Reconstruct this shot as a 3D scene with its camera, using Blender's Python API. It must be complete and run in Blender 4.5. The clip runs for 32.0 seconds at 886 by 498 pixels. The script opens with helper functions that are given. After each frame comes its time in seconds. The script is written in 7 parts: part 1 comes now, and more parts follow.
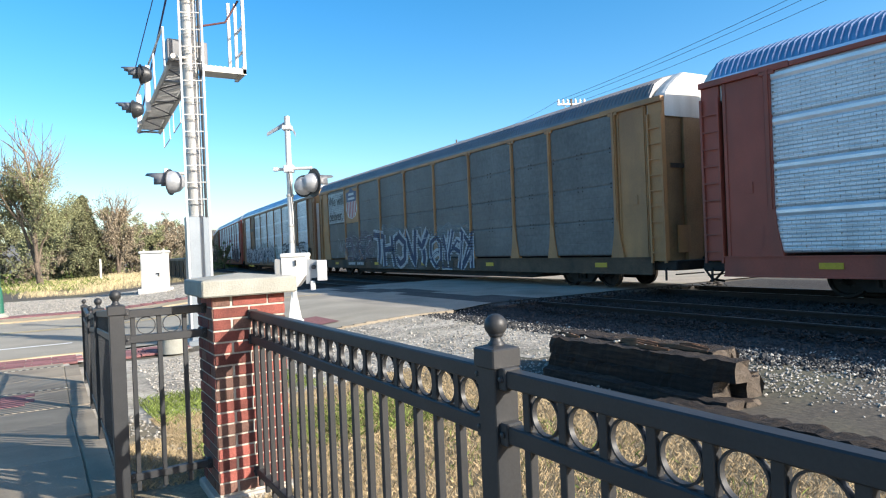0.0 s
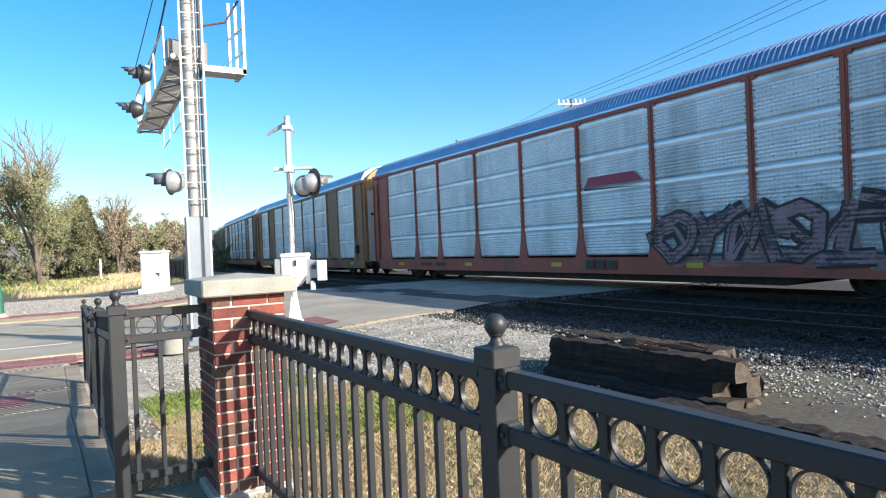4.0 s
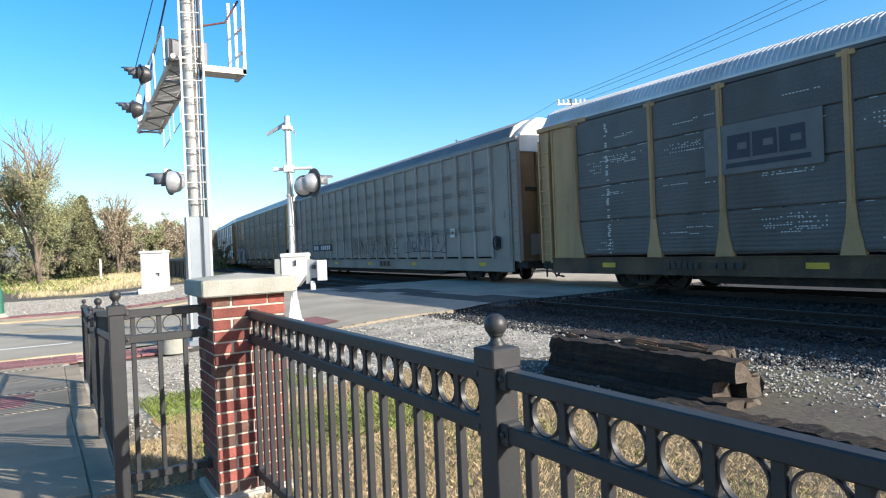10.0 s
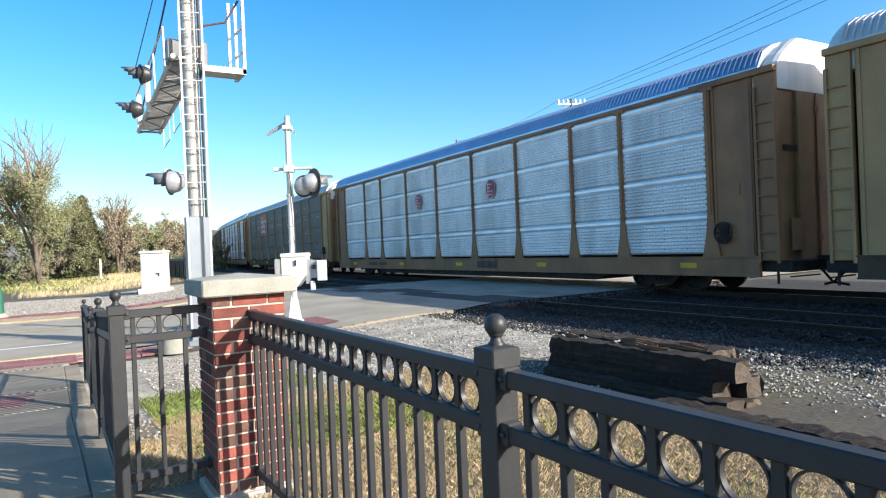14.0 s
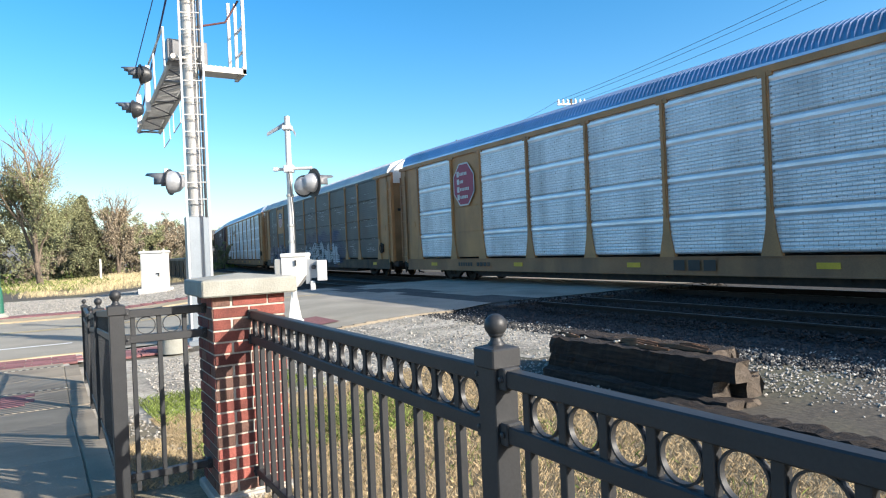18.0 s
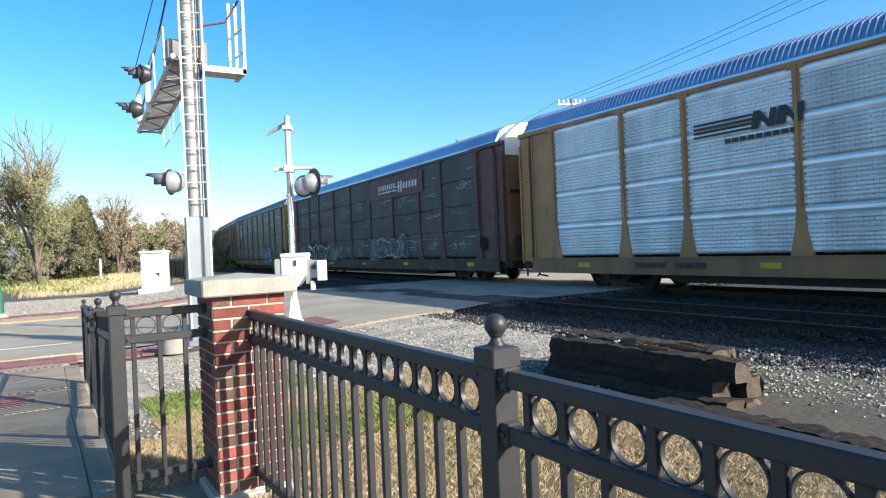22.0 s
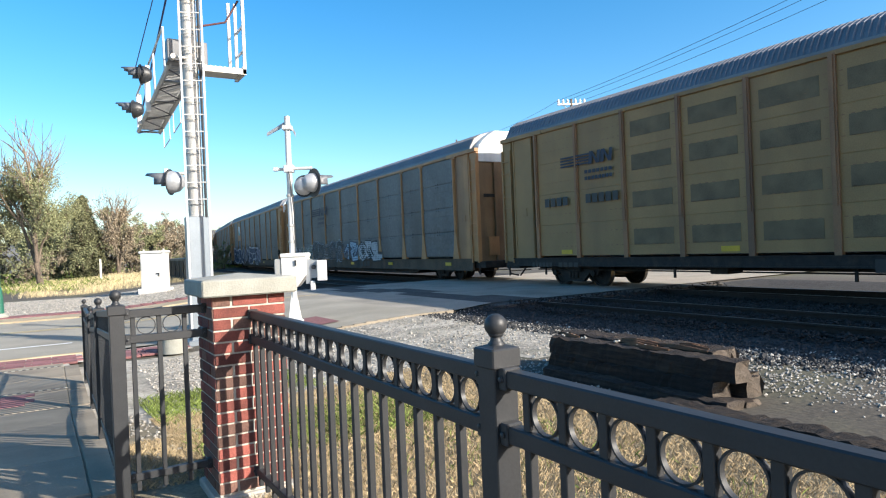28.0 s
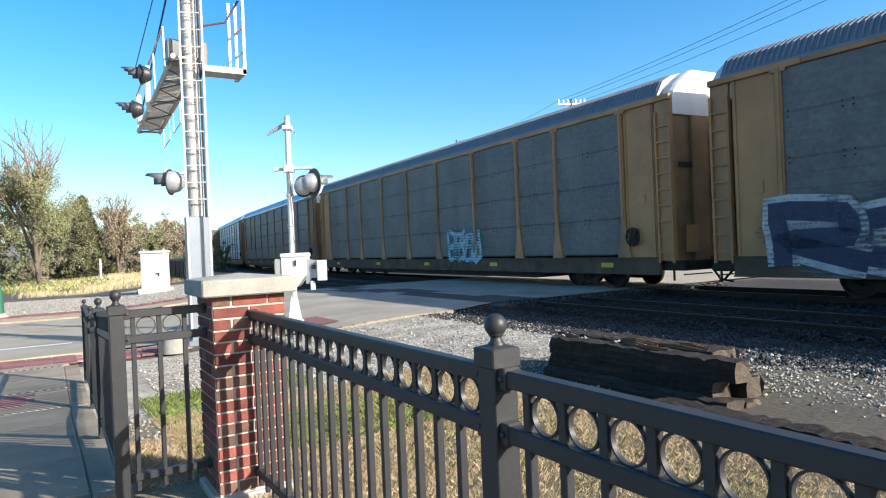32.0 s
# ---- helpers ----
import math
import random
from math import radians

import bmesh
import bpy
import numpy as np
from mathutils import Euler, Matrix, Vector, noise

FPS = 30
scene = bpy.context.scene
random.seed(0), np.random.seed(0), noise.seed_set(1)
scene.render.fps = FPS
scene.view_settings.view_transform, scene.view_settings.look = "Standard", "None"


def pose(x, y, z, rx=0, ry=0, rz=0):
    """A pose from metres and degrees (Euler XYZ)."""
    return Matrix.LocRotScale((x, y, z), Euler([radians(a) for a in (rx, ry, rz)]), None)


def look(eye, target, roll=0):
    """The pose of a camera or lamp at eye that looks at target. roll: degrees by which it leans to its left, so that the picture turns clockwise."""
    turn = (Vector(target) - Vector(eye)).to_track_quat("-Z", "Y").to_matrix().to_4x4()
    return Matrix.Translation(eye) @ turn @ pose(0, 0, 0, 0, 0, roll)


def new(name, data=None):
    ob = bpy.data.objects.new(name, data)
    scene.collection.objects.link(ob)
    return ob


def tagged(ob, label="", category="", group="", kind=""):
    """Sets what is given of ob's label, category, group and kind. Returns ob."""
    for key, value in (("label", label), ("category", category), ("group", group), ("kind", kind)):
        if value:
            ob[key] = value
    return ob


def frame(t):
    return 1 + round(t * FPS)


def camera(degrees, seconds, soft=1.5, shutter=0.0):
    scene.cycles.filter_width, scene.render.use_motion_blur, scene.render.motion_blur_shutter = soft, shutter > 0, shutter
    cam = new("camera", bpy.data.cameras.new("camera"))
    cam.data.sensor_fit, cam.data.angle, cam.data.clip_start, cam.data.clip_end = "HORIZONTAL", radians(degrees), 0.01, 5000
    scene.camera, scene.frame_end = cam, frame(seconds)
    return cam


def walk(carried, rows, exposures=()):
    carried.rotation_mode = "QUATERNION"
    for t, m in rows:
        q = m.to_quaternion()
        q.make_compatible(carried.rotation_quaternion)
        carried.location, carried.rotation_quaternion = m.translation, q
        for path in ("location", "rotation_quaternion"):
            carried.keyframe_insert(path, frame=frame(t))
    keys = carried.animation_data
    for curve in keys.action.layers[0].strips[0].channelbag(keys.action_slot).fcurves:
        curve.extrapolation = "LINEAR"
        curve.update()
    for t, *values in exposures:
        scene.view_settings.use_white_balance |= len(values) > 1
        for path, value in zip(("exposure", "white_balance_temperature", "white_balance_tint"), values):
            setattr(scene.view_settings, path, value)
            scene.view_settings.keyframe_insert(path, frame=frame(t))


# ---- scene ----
# Plan: X runs across the tracks, Y along them, away from the camera; z = 0 at the rail tops.
cam = camera(68.57, 32.0, soft=1.15)
EYE = (0.0, 0.0, 1.40)
PHI = 0.5472
TARGET = (EYE[0] + math.sin(PHI), EYE[1] + math.cos(PHI), EYE[2] - 0.0037)
walk(cam, [(0.0, look(EYE, TARGET, -2.37)), (32.0, look(EYE, TARGET, -2.37))], [(0.0, 0.95, 6600, 12), (32.0, 0.95, 6600, 12)])

# ---- world and sun ----
SUN_WAY = Vector((-0.59, 1.0, -0.53)).normalized()
elev = math.asin(-SUN_WAY.z)
azim = math.atan2(-SUN_WAY.x, -SUN_WAY.y)
world = bpy.data.worlds.new("world")
scene.world = world
world.use_nodes = True
wn = world.node_tree
sky = wn.nodes.new("ShaderNodeTexSky")
sky.sky_type, sky.sun_disc = "NISHITA", False
sky.sun_elevation, sky.sun_rotation = elev, azim
sky.air_density, sky.dust_density, sky.ozone_density = 0.86, 1.5, 1.5
tone = wn.nodes.new("ShaderNodeHueSaturation")
tone.inputs["Saturation"].default_value, tone.inputs["Hue"].default_value = 1.46, 0.493
wn.links.new(sky.outputs[0], tone.inputs["Color"])
wn.links.new(tone.outputs[0], wn.nodes["Background"].inputs[0])
wn.nodes["Background"].inputs[1].default_value = 0.147
sun = new("sun", bpy.data.lights.new("sun", "SUN"))
sun.data.energy, sun.data.angle, sun.data.color = 5.0, radians(0.5), (1.0, 0.96, 0.86)
sun.matrix_world = look((30, -40, 30), Vector((30, -40, 30)) + SUN_WAY)

# ---- materials ----
def mat(name, col, rough=0.6, metal=0.0, var=0.25, scale=3.0, fine=40.0, bump=0.15, dirt=None, streak=0.0, spec=0.5, rand=0.0, island=0.0, stretch=(1, 1, 1)):
    """Base colour with variation at two scales, fine relief, optional dirt and vertical streaks."""
    m = bpy.data.materials.new(name)
    m.use_nodes = True
    nt = m.node_tree
    N, L = nt.nodes, nt.links
    b = N["Principled BSDF"]
    b.inputs["Roughness"].default_value, b.inputs["Metallic"].default_value = rough, metal
    b.inputs["Specular IOR Level"].default_value = spec
    tc = N.new("ShaderNodeTexCoord")
    mp = N.new("ShaderNodeMapping")
    mp.inputs["Scale"].default_value = stretch
    L.new(tc.outputs["Object"], mp.inputs["Vector"])
    oi = N.new("ShaderNodeObjectInfo")
    add = N.new("ShaderNodeVectorMath")
    add.operation = "ADD"
    mul = N.new("ShaderNodeMath")
    mul.operation = "MULTIPLY"
    mul.inputs[1].default_value = 37.0
    L.new(oi.outputs["Random"], mul.inputs[0])
    L.new(mp.outputs[0], add.inputs[0])
    L.new(mul.outputs[0], add.inputs[1])
    n1, n2 = N.new("ShaderNodeTexNoise"), N.new("ShaderNodeTexNoise")
    n1.inputs["Scale"].default_value, n2.inputs["Scale"].default_value = scale, fine
    n1.inputs["Detail"].default_value = n2.inputs["Detail"].default_value = 4
    L.new(add.outputs[0], n1.inputs["Vector"])
    L.new(add.outputs[0], n2.inputs["Vector"])
    av = N.new("ShaderNodeMath")
    av.operation = "MULTIPLY_ADD"
    av.inputs[1].default_value = 0.45
    L.new(n2.outputs["Fac"], av.inputs[0])
    half = N.new("ShaderNodeMath")
    half.operation = "MULTIPLY"
    half.inputs[1].default_value = 0.55
    L.new(n1.outputs["Fac"], half.inputs[0])
    L.new(half.outputs[0], av.inputs[2])
    ramp = N.new("ShaderNodeValToRGB")
    lo = tuple(c * (1 - var) for c in col)
    hi = tuple(min(1, c * (1 + var)) for c in col)
    ramp.color_ramp.elements[0].position, ramp.color_ramp.elements[0].color = 0.36, (*lo, 1)
    ramp.color_ramp.elements[1].position, ramp.color_ramp.elements[1].color = 0.64, (*hi, 1)
    L.new(av.outputs[0], ramp.inputs[0])
    out = ramp.outputs[0]
    if dirt:
        n3 = N.new("ShaderNodeTexNoise")
        n3.inputs["Scale"].default_value, n3.inputs["Detail"].default_value = scale * 0.7, 6
        m3 = N.new("ShaderNodeMapping")
        m3.inputs["Scale"].default_value = (1, 1, 0.12) if streak else (1, 1, 1)
        L.new(add.outputs[0], m3.inputs["Vector"])
        L.new(m3.outputs[0], n3.inputs["Vector"])
        r3 = N.new("ShaderNodeValToRGB")
        r3.color_ramp.elements[0].position, r3.color_ramp.elements[0].color = 0.5, (0, 0, 0, 1)
        r3.color_ramp.elements[1].position, r3.color_ramp.elements[1].color = 0.78, (1, 1, 1, 1)
        L.new(n3.outputs["Fac"], r3.inputs[0])
        mx = N.new("ShaderNodeMix")
        mx.data_type = "RGBA"
        L.new(r3.outputs[0], mx.inputs["Factor"])
        L.new(out, mx.inputs["A"])
        mx.inputs["B"].default_value = (*dirt, 1)
        out = mx.outputs["Result"]
    if rand or island:
        hsv = N.new("ShaderNodeHueSaturation")
        mr = N.new("ShaderNodeMapRange")
        k = rand or island
        mr.inputs["To Min"].default_value, mr.inputs["To Max"].default_value = 1 - k, 1 + k
        if rand:
            L.new(oi.outputs["Random"], mr.inputs["Value"])
        else:
            L.new(N.new("ShaderNodeNewGeometry").outputs["Random Per Island"], mr.inputs["Value"])
        L.new(mr.outputs[0], hsv.inputs["Value"])
        L.new(out, hsv.inputs["Color"])
        out = hsv.outputs[0]
    L.new(out, b.inputs["Base Color"])
    if bump:
        bp = N.new("ShaderNodeBump")
        bp.inputs["Strength"].default_value, bp.inputs["Distance"].default_value = bump, 0.02
        L.new(n2.outputs["Fac"], bp.inputs["Height"])
        L.new(bp.outputs[0], b.inputs["Normal"])
    return m


M = {}
M["tan"] = mat("tan_paint", (0.42, 0.200, 0.074), 0.55, var=0.2, scale=1.2, dirt=(0.15, 0.08, 0.045), streak=1)
M["tan_dark"] = mat("dull_tan_paint", (0.285, 0.135, 0.060), 0.6, var=0.22, scale=1.2, dirt=(0.11, 0.06, 0.038), streak=1)
M["end_brown"] = mat("sooty_brown_door", (0.27, 0.15, 0.065), 0.65, var=0.3, scale=1.2, dirt=(0.06, 0.038, 0.026), streak=1)
M["vent"] = mat("dark_perforated_screen", (0.165, 0.110, 0.055), 0.7, var=0.3, scale=2.0, fine=60)
M["mustard"] = mat("mustard_paint", (0.41, 0.245, 0.105), 0.55, var=0.18, scale=1.0, dirt=(0.18, 0.10, 0.05), streak=1)
M["grime"] = mat("grimy_tan_sill", (0.095, 0.056, 0.031), 0.75, var=0.5, scale=1.6, dirt=(0.026, 0.02, 0.016), streak=1)
M["orange"] = mat("faded_orange_paint", (0.36, 0.075, 0.045), 0.55, var=0.15, scale=1.2, dirt=(0.16, 0.06, 0.04), streak=1)
M["maroon"] = mat("dull_maroon_paint", (0.115, 0.040, 0.038), 0.6, var=0.25, scale=1.2, dirt=(0.06, 0.035, 0.03), streak=1)
M["rust"] = mat("rusty_tan_paint", (0.15, 0.06, 0.038), 0.7, var=0.32, scale=2.2, dirt=(0.34, 0.22, 0.10), streak=1)
M["taupe"] = mat("taupe_grey_paint", (0.255, 0.215, 0.185), 0.55, var=0.16, scale=1.0, dirt=(0.15, 0.125, 0.105), streak=1)
M["pale_post"] = mat("pale_grey_upright", (0.33, 0.30, 0.275), 0.55, var=0.16, scale=1.5, dirt=(0.17, 0.14, 0.12), streak=1)
M["panel_grey"] = mat("weathered_grey_panel", (0.098, 0.093, 0.089), 0.55, 0.1, var=0.22, scale=0.9, fine=22, dirt=(0.062, 0.054, 0.047), streak=1)
M["panel_worn"] = mat("rain_washed_grey_panel", (0.135, 0.128, 0.122), 0.55, 0.1, var=0.26, scale=0.8, fine=9, dirt=(0.085, 0.070, 0.058), streak=1)
M["panel_blue"] = mat("blue_grey_panel", (0.10, 0.108, 0.118), 0.5, 0.2, var=0.18, scale=0.9, fine=22, dirt=(0.08, 0.08, 0.08), streak=1)
M["panel_dark"] = mat("sooty_grey_panel", (0.072, 0.060, 0.056), 0.6, 0.1, var=0.4, scale=0.9, fine=16, dirt=(0.052, 0.026, 0.024), streak=1)
M["panel_silver"] = mat("galvanised_silver_panel", (0.74, 0.75, 0.77), 0.42, 0.35, var=0.13, scale=1.4, fine=30, dirt=(0.36, 0.37, 0.38), streak=1)
def perforate(m, width, row, depth):
    """Adds the fine grid of punched rows to a screen's colour."""
    nt = m.node_tree
    b = nt.nodes["Principled BSDF"]
    src = b.inputs["Base Color"].links[0].from_socket
    tc, sep, com = nt.nodes.new("ShaderNodeTexCoord"), nt.nodes.new("ShaderNodeSeparateXYZ"), nt.nodes.new("ShaderNodeCombineXYZ")
    nt.links.new(tc.outputs["Object"], sep.inputs[0])
    nt.links.new(sep.outputs["Y"], com.inputs["X"])
    nt.links.new(sep.outputs["Z"], com.inputs["Y"])
    br = nt.nodes.new("ShaderNodeTexBrick")
    br.inputs["Scale"].default_value, br.inputs["Brick Width"].default_value, br.inputs["Row Height"].default_value = 1.0, width, row
    br.inputs["Mortar Size"].default_value, br.inputs["Mortar Smooth"].default_value = 0.007, 0.3
    br.inputs["Color1"].default_value, br.inputs["Color2"].default_value = (1, 1, 1, 1), (0.9, 0.9, 0.9, 1)
    br.inputs["Mortar"].default_value = (depth, depth, depth, 1)
    nt.links.new(com.outputs[0], br.inputs["Vector"])
    mx = nt.nodes.new("ShaderNodeMix")
    mx.data_type, mx.blend_type = "RGBA", "MULTIPLY"
    mx.inputs["Factor"].default_value = 1.0
    nt.links.new(src, mx.inputs["A"])
    nt.links.new(br.outputs["Color"], mx.inputs["B"])
    nt.links.new(mx.outputs["Result"], b.inputs["Base Color"])


perforate(M["panel_silver"], 0.20, 0.075, 0.6)
perforate(M["panel_grey"], 0.22, 0.052, 0.86)
perforate(M["panel_worn"], 0.28, 0.10, 0.90)
perforate(M["panel_dark"], 0.22, 0.052, 0.85)
M["panel_mustard"] = mat("mustard_panel", (0.33, 0.185, 0.07), 0.6, var=0.16, scale=1.0, dirt=(0.20, 0.11, 0.05), streak=1)
M["panel_sooty"] = mat("sooty_brown_grey_panel", (0.135, 0.108, 0.094), 0.5, 0.1, var=0.3, scale=0.8, fine=22, dirt=(0.06, 0.048, 0.04), streak=1)
M["sooty_yellow"] = mat("sooty_yellow_paint", (0.23, 0.135, 0.055), 0.65, var=0.35, scale=1.6, dirt=(0.10, 0.07, 0.045), streak=1)
perforate(M["panel_sooty"], 0.22, 0.052, 0.86)
M["old_yellow"] = mat("dirty_yellow_paint", (0.37, 0.215, 0.065), 0.6, var=0.2, scale=1.2, dirt=(0.12, 0.075, 0.04), streak=1)
M["panel_band"] = mat("bright_smooth_band", (0.74, 0.76, 0.79), 0.32, 0.4, var=0.08, scale=1.5, dirt=(0.5, 0.52, 0.55))
M["roof_steel"] = mat("galvanised_roof", (0.36, 0.43, 0.55), 0.30, 0.85, var=0.10, scale=0.8, dirt=(0.26, 0.29, 0.34))
M["roof_pale"] = mat("pale_roof", (0.50, 0.505, 0.51), 0.45, 0.35, var=0.1, scale=0.8, dirt=(0.38, 0.37, 0.35))
M["roof_dark"] = mat("dulled_roof", (0.17, 0.175, 0.19), 0.5, 0.5, var=0.15, scale=0.8, dirt=(0.18, 0.17, 0.16))
M["white"] = mat("white_paint", (0.68, 0.67, 0.63), 0.5, var=0.08, scale=1.5, dirt=(0.42, 0.39, 0.34), streak=1)
M["yellow"] = mat("yellow_reflector", (0.58, 0.36, 0.02), 0.45, var=0.15)
M["iron"] = mat("dark_running_gear", (0.02, 0.018, 0.017), 0.7, 0.3, var=0.4, scale=6, dirt=(0.06, 0.04, 0.028))
M["tread"] = mat("worn_wheel_steel", (0.12, 0.11, 0.105), 0.4, 0.8, var=0.3)
M["black"] = mat("black_paint", (0.018, 0.018, 0.019), 0.5, var=0.2)
M["navy"] = mat("navy_paint", (0.03, 0.05, 0.13), 0.5, var=0.15)
M["red"] = mat("red_paint", (0.42, 0.05, 0.045), 0.5, var=0.2, scale=2)
M["crimson"] = mat("crimson_paint", (0.30, 0.025, 0.065), 0.5, var=0.15, scale=2)
M["pale_blue"] = mat("pale_blue_paint", (0.42, 0.56, 0.64), 0.5, var=0.15)
M["teal"] = mat("teal_paint", (0.07, 0.34, 0.34), 0.5, var=0.2)
M["blue"] = mat("blue_paint", (0.05, 0.16, 0.36), 0.5, var=0.2)
M["violet"] = mat("violet_paint", (0.13, 0.08, 0.22), 0.5, var=0.2)
M["pink"] = mat("dull_pink_paint", (0.36, 0.20, 0.22), 0.5, var=0.2)
M["grey_wear"] = mat("dull_perforations", (0.13, 0.11, 0.09), 0.7, var=0.3)
M["patch"] = mat("paler_screen_patch", (0.12, 0.118, 0.118), 0.55, var=0.15)
M["navy_dull"] = mat("faded_navy_paint", (0.022, 0.026, 0.045), 0.6, var=0.25)
M["bone"] = mat("chalky_white_paint", (0.52, 0.52, 0.51), 0.55, var=0.15, scale=4)
M["cream"] = mat("faded_pale_paint", (0.36, 0.37, 0.36), 0.55, var=0.3, scale=4)


def spray(name, col, wear, big=1.3, most=1.0):
    """Weathered spray paint: thin, patchy, with the screen's rows showing through."""
    m = mat(name, col, 0.6, var=0.22, scale=3.0, fine=25, bump=0)
    nt = m.node_tree
    N, L = nt.nodes, nt.links
    tc = N.new("ShaderNodeTexCoord")
    n1, n2 = N.new("ShaderNodeTexNoise"), N.new("ShaderNodeTexNoise")
    n1.inputs["Scale"].default_value, n1.inputs["Detail"].default_value = big, 5
    n2.inputs["Scale"].default_value, n2.inputs["Detail"].default_value = 14, 3
    w = N.new("ShaderNodeTexWave")
    w.wave_type, w.bands_direction = "BANDS", "Z"
    w.inputs["Scale"].default_value, w.inputs["Distortion"].default_value = 3.0, 0.4
    for n in (n1, n2, w):
        L.new(tc.outputs["Object"], n.inputs["Vector"])
    a, b = N.new("ShaderNodeMath"), N.new("ShaderNodeMath")
    a.operation = b.operation = "MULTIPLY_ADD"
    a.inputs[1].default_value, b.inputs[1].default_value = 0.5, 0.22
    L.new(n2.outputs["Fac"], a.inputs[0])
    L.new(n1.outputs["Fac"], a.inputs[2])
    L.new(w.outputs["Fac"], b.inputs[0])
    L.new(a.outputs[0], b.inputs[2])
    mr = N.new("ShaderNodeMapRange")
    mr.inputs["From Min"].default_value, mr.inputs["From Max"].default_value = wear, wear + 0.28
    mr.inputs["To Min"].default_value, mr.inputs["To Max"].default_value = 0.12 * most, most
    L.new(b.outputs[0], mr.inputs["Value"])
    L.new(mr.outputs[0], N["Principled BSDF"].inputs["Alpha"])
    return m


for key, col, wear in (("bone", (0.42, 0.42, 0.43), 0.60), ("cream", (0.34, 0.35, 0.35), 0.66), ("pale_blue", (0.36, 0.47, 0.55), 0.62), ("mint", (0.27, 0.28, 0.21), 0.68), ("grey", (0.24, 0.25, 0.27), 0.72), ("panel", (0.05, 0.045, 0.042), 0.75), ("black", (0.016, 0.016, 0.018), 0.50), ("navy", (0.02, 0.03, 0.075), 0.52), ("ink", (0.014, 0.022, 0.040), 0.40), ("blue", (0.035, 0.12, 0.34), 0.72), ("teal", (0.05, 0.26, 0.27), 0.66), ("crimson", (0.22, 0.03, 0.06), 0.68), ("violet", (0.15, 0.11, 0.17), 0.68), ("plum", (0.10, 0.055, 0.075), 0.72), ("pink", (0.30, 0.18, 0.20), 0.64), ("ochre", (0.20, 0.17, 0.06), 0.66)):
    M["spray_" + key] = spray(key + "_spray_paint", col, wear)
    M["haze_" + key] = spray(key + "_spray_haze", col, wear + 0.08, 0.9, 0.45)
M["fence"] = mat("black_satin_metal", (0.029, 0.030, 0.032), 0.48, 0.0, var=0.15, scale=8, fine=120, bump=0.03, spec=0.4)
M["zinc"] = mat("galvanised_steel", (0.47, 0.46, 0.43), 0.5, 0.25, var=0.14, scale=5, bump=0.05, dirt=(0.36, 0.35, 0.32), streak=1)
M["alu"] = mat("white_aluminium", (0.60, 0.595, 0.58), 0.45, 0.15, var=0.08, scale=5, bump=0.03)
M["sig_black"] = mat("signal_black", (0.03, 0.032, 0.035), 0.45, var=0.2, bump=0.03)
M["sig_dull"] = mat("dull_grey_hood", (0.12, 0.125, 0.135), 0.45, var=0.2, bump=0.03)
M["sig_grey"] = mat("signal_back_grey", (0.36, 0.37, 0.385), 0.38, 0.3, var=0.12, bump=0.03)
M["brick"] = mat("red_brick", (0.215, 0.06, 0.045), 0.85, var=0.3, scale=14, fine=130, bump=0.35, rand=0.5)
M["brick_brown"] = mat("brown_brick", (0.15, 0.078, 0.058), 0.85, var=0.3, scale=14, fine=130, bump=0.35, rand=0.35)
M["sheet"] = mat("dull_sheet_steel", (0.20, 0.23, 0.26), 0.45, 0.5, var=0.08, scale=4, bump=0.03)
M["mortar"] = mat("mortar", (0.46, 0.42, 0.35), 0.95, var=0.12, scale=20, fine=200, bump=0.3)
M["cap"] = mat("cast_concrete", (0.29, 0.285, 0.245), 0.9, var=0.16, scale=6, fine=110, bump=0.3, dirt=(0.27, 0.26, 0.22))
M["concrete"] = mat("worn_concrete", (0.42, 0.39, 0.34), 0.9, var=0.14, scale=2.5, fine=90, bump=0.2, rand=0.08)
M["asphalt"] = mat("worn_asphalt", (0.29, 0.262, 0.21), 0.92, var=0.18, scale=0.8, fine=70, bump=0.25, dirt=(0.2, 0.18, 0.14))
M["road_white"] = mat("road_marking_white", (0.78, 0.78, 0.76), 0.7, var=0.08)
M["road_yellow"] = mat("road_marking_yellow", (0.52, 0.40, 0.20), 0.7, var=0.15)
M["old_asphalt"] = mat("stained_asphalt", (0.29, 0.26, 0.215), 0.92, var=0.22, scale=0.7, fine=60, bump=0.3, dirt=(0.15, 0.135, 0.11))
# Asphalt colour darkened to stand in for the train's shade.
M["crossing"] = mat("shade_dark_crossing_asphalt", (0.058, 0.053, 0.048), 0.92, var=0.4, scale=1.2, fine=60, bump=0.3)
M["paver"] = mat("purple_red_paver", (0.20, 0.085, 0.085), 0.9, var=0.2, scale=10, fine=120, bump=0.3, rand=0.25)
M["tie"] = mat("creosoted_timber", (0.024, 0.017, 0.013), 0.9, var=0.7, scale=7, fine=60, bump=1.0, dirt=(0.085, 0.058, 0.038), rand=0.35, stretch=(5, 0.4, 5))
M["tie_end"] = mat("checked_timber_end", (0.085, 0.066, 0.05), 0.95, var=0.5, scale=9, fine=70, bump=0.8, dirt=(0.05, 0.036, 0.026))
M["splinter"] = mat("rust_brown_splinter", (0.16, 0.075, 0.035), 0.9, var=0.45, scale=5, fine=60, bump=0.6, stretch=(5, 0.4, 5))
M["rail"] = mat("rusty_rail", (0.032, 0.02, 0.015), 0.85, 0.2, var=0.3, scale=8)
M["railtop"] = mat("dull_rail_head", (0.085, 0.075, 0.066), 0.5, 0.6, var=0.2)
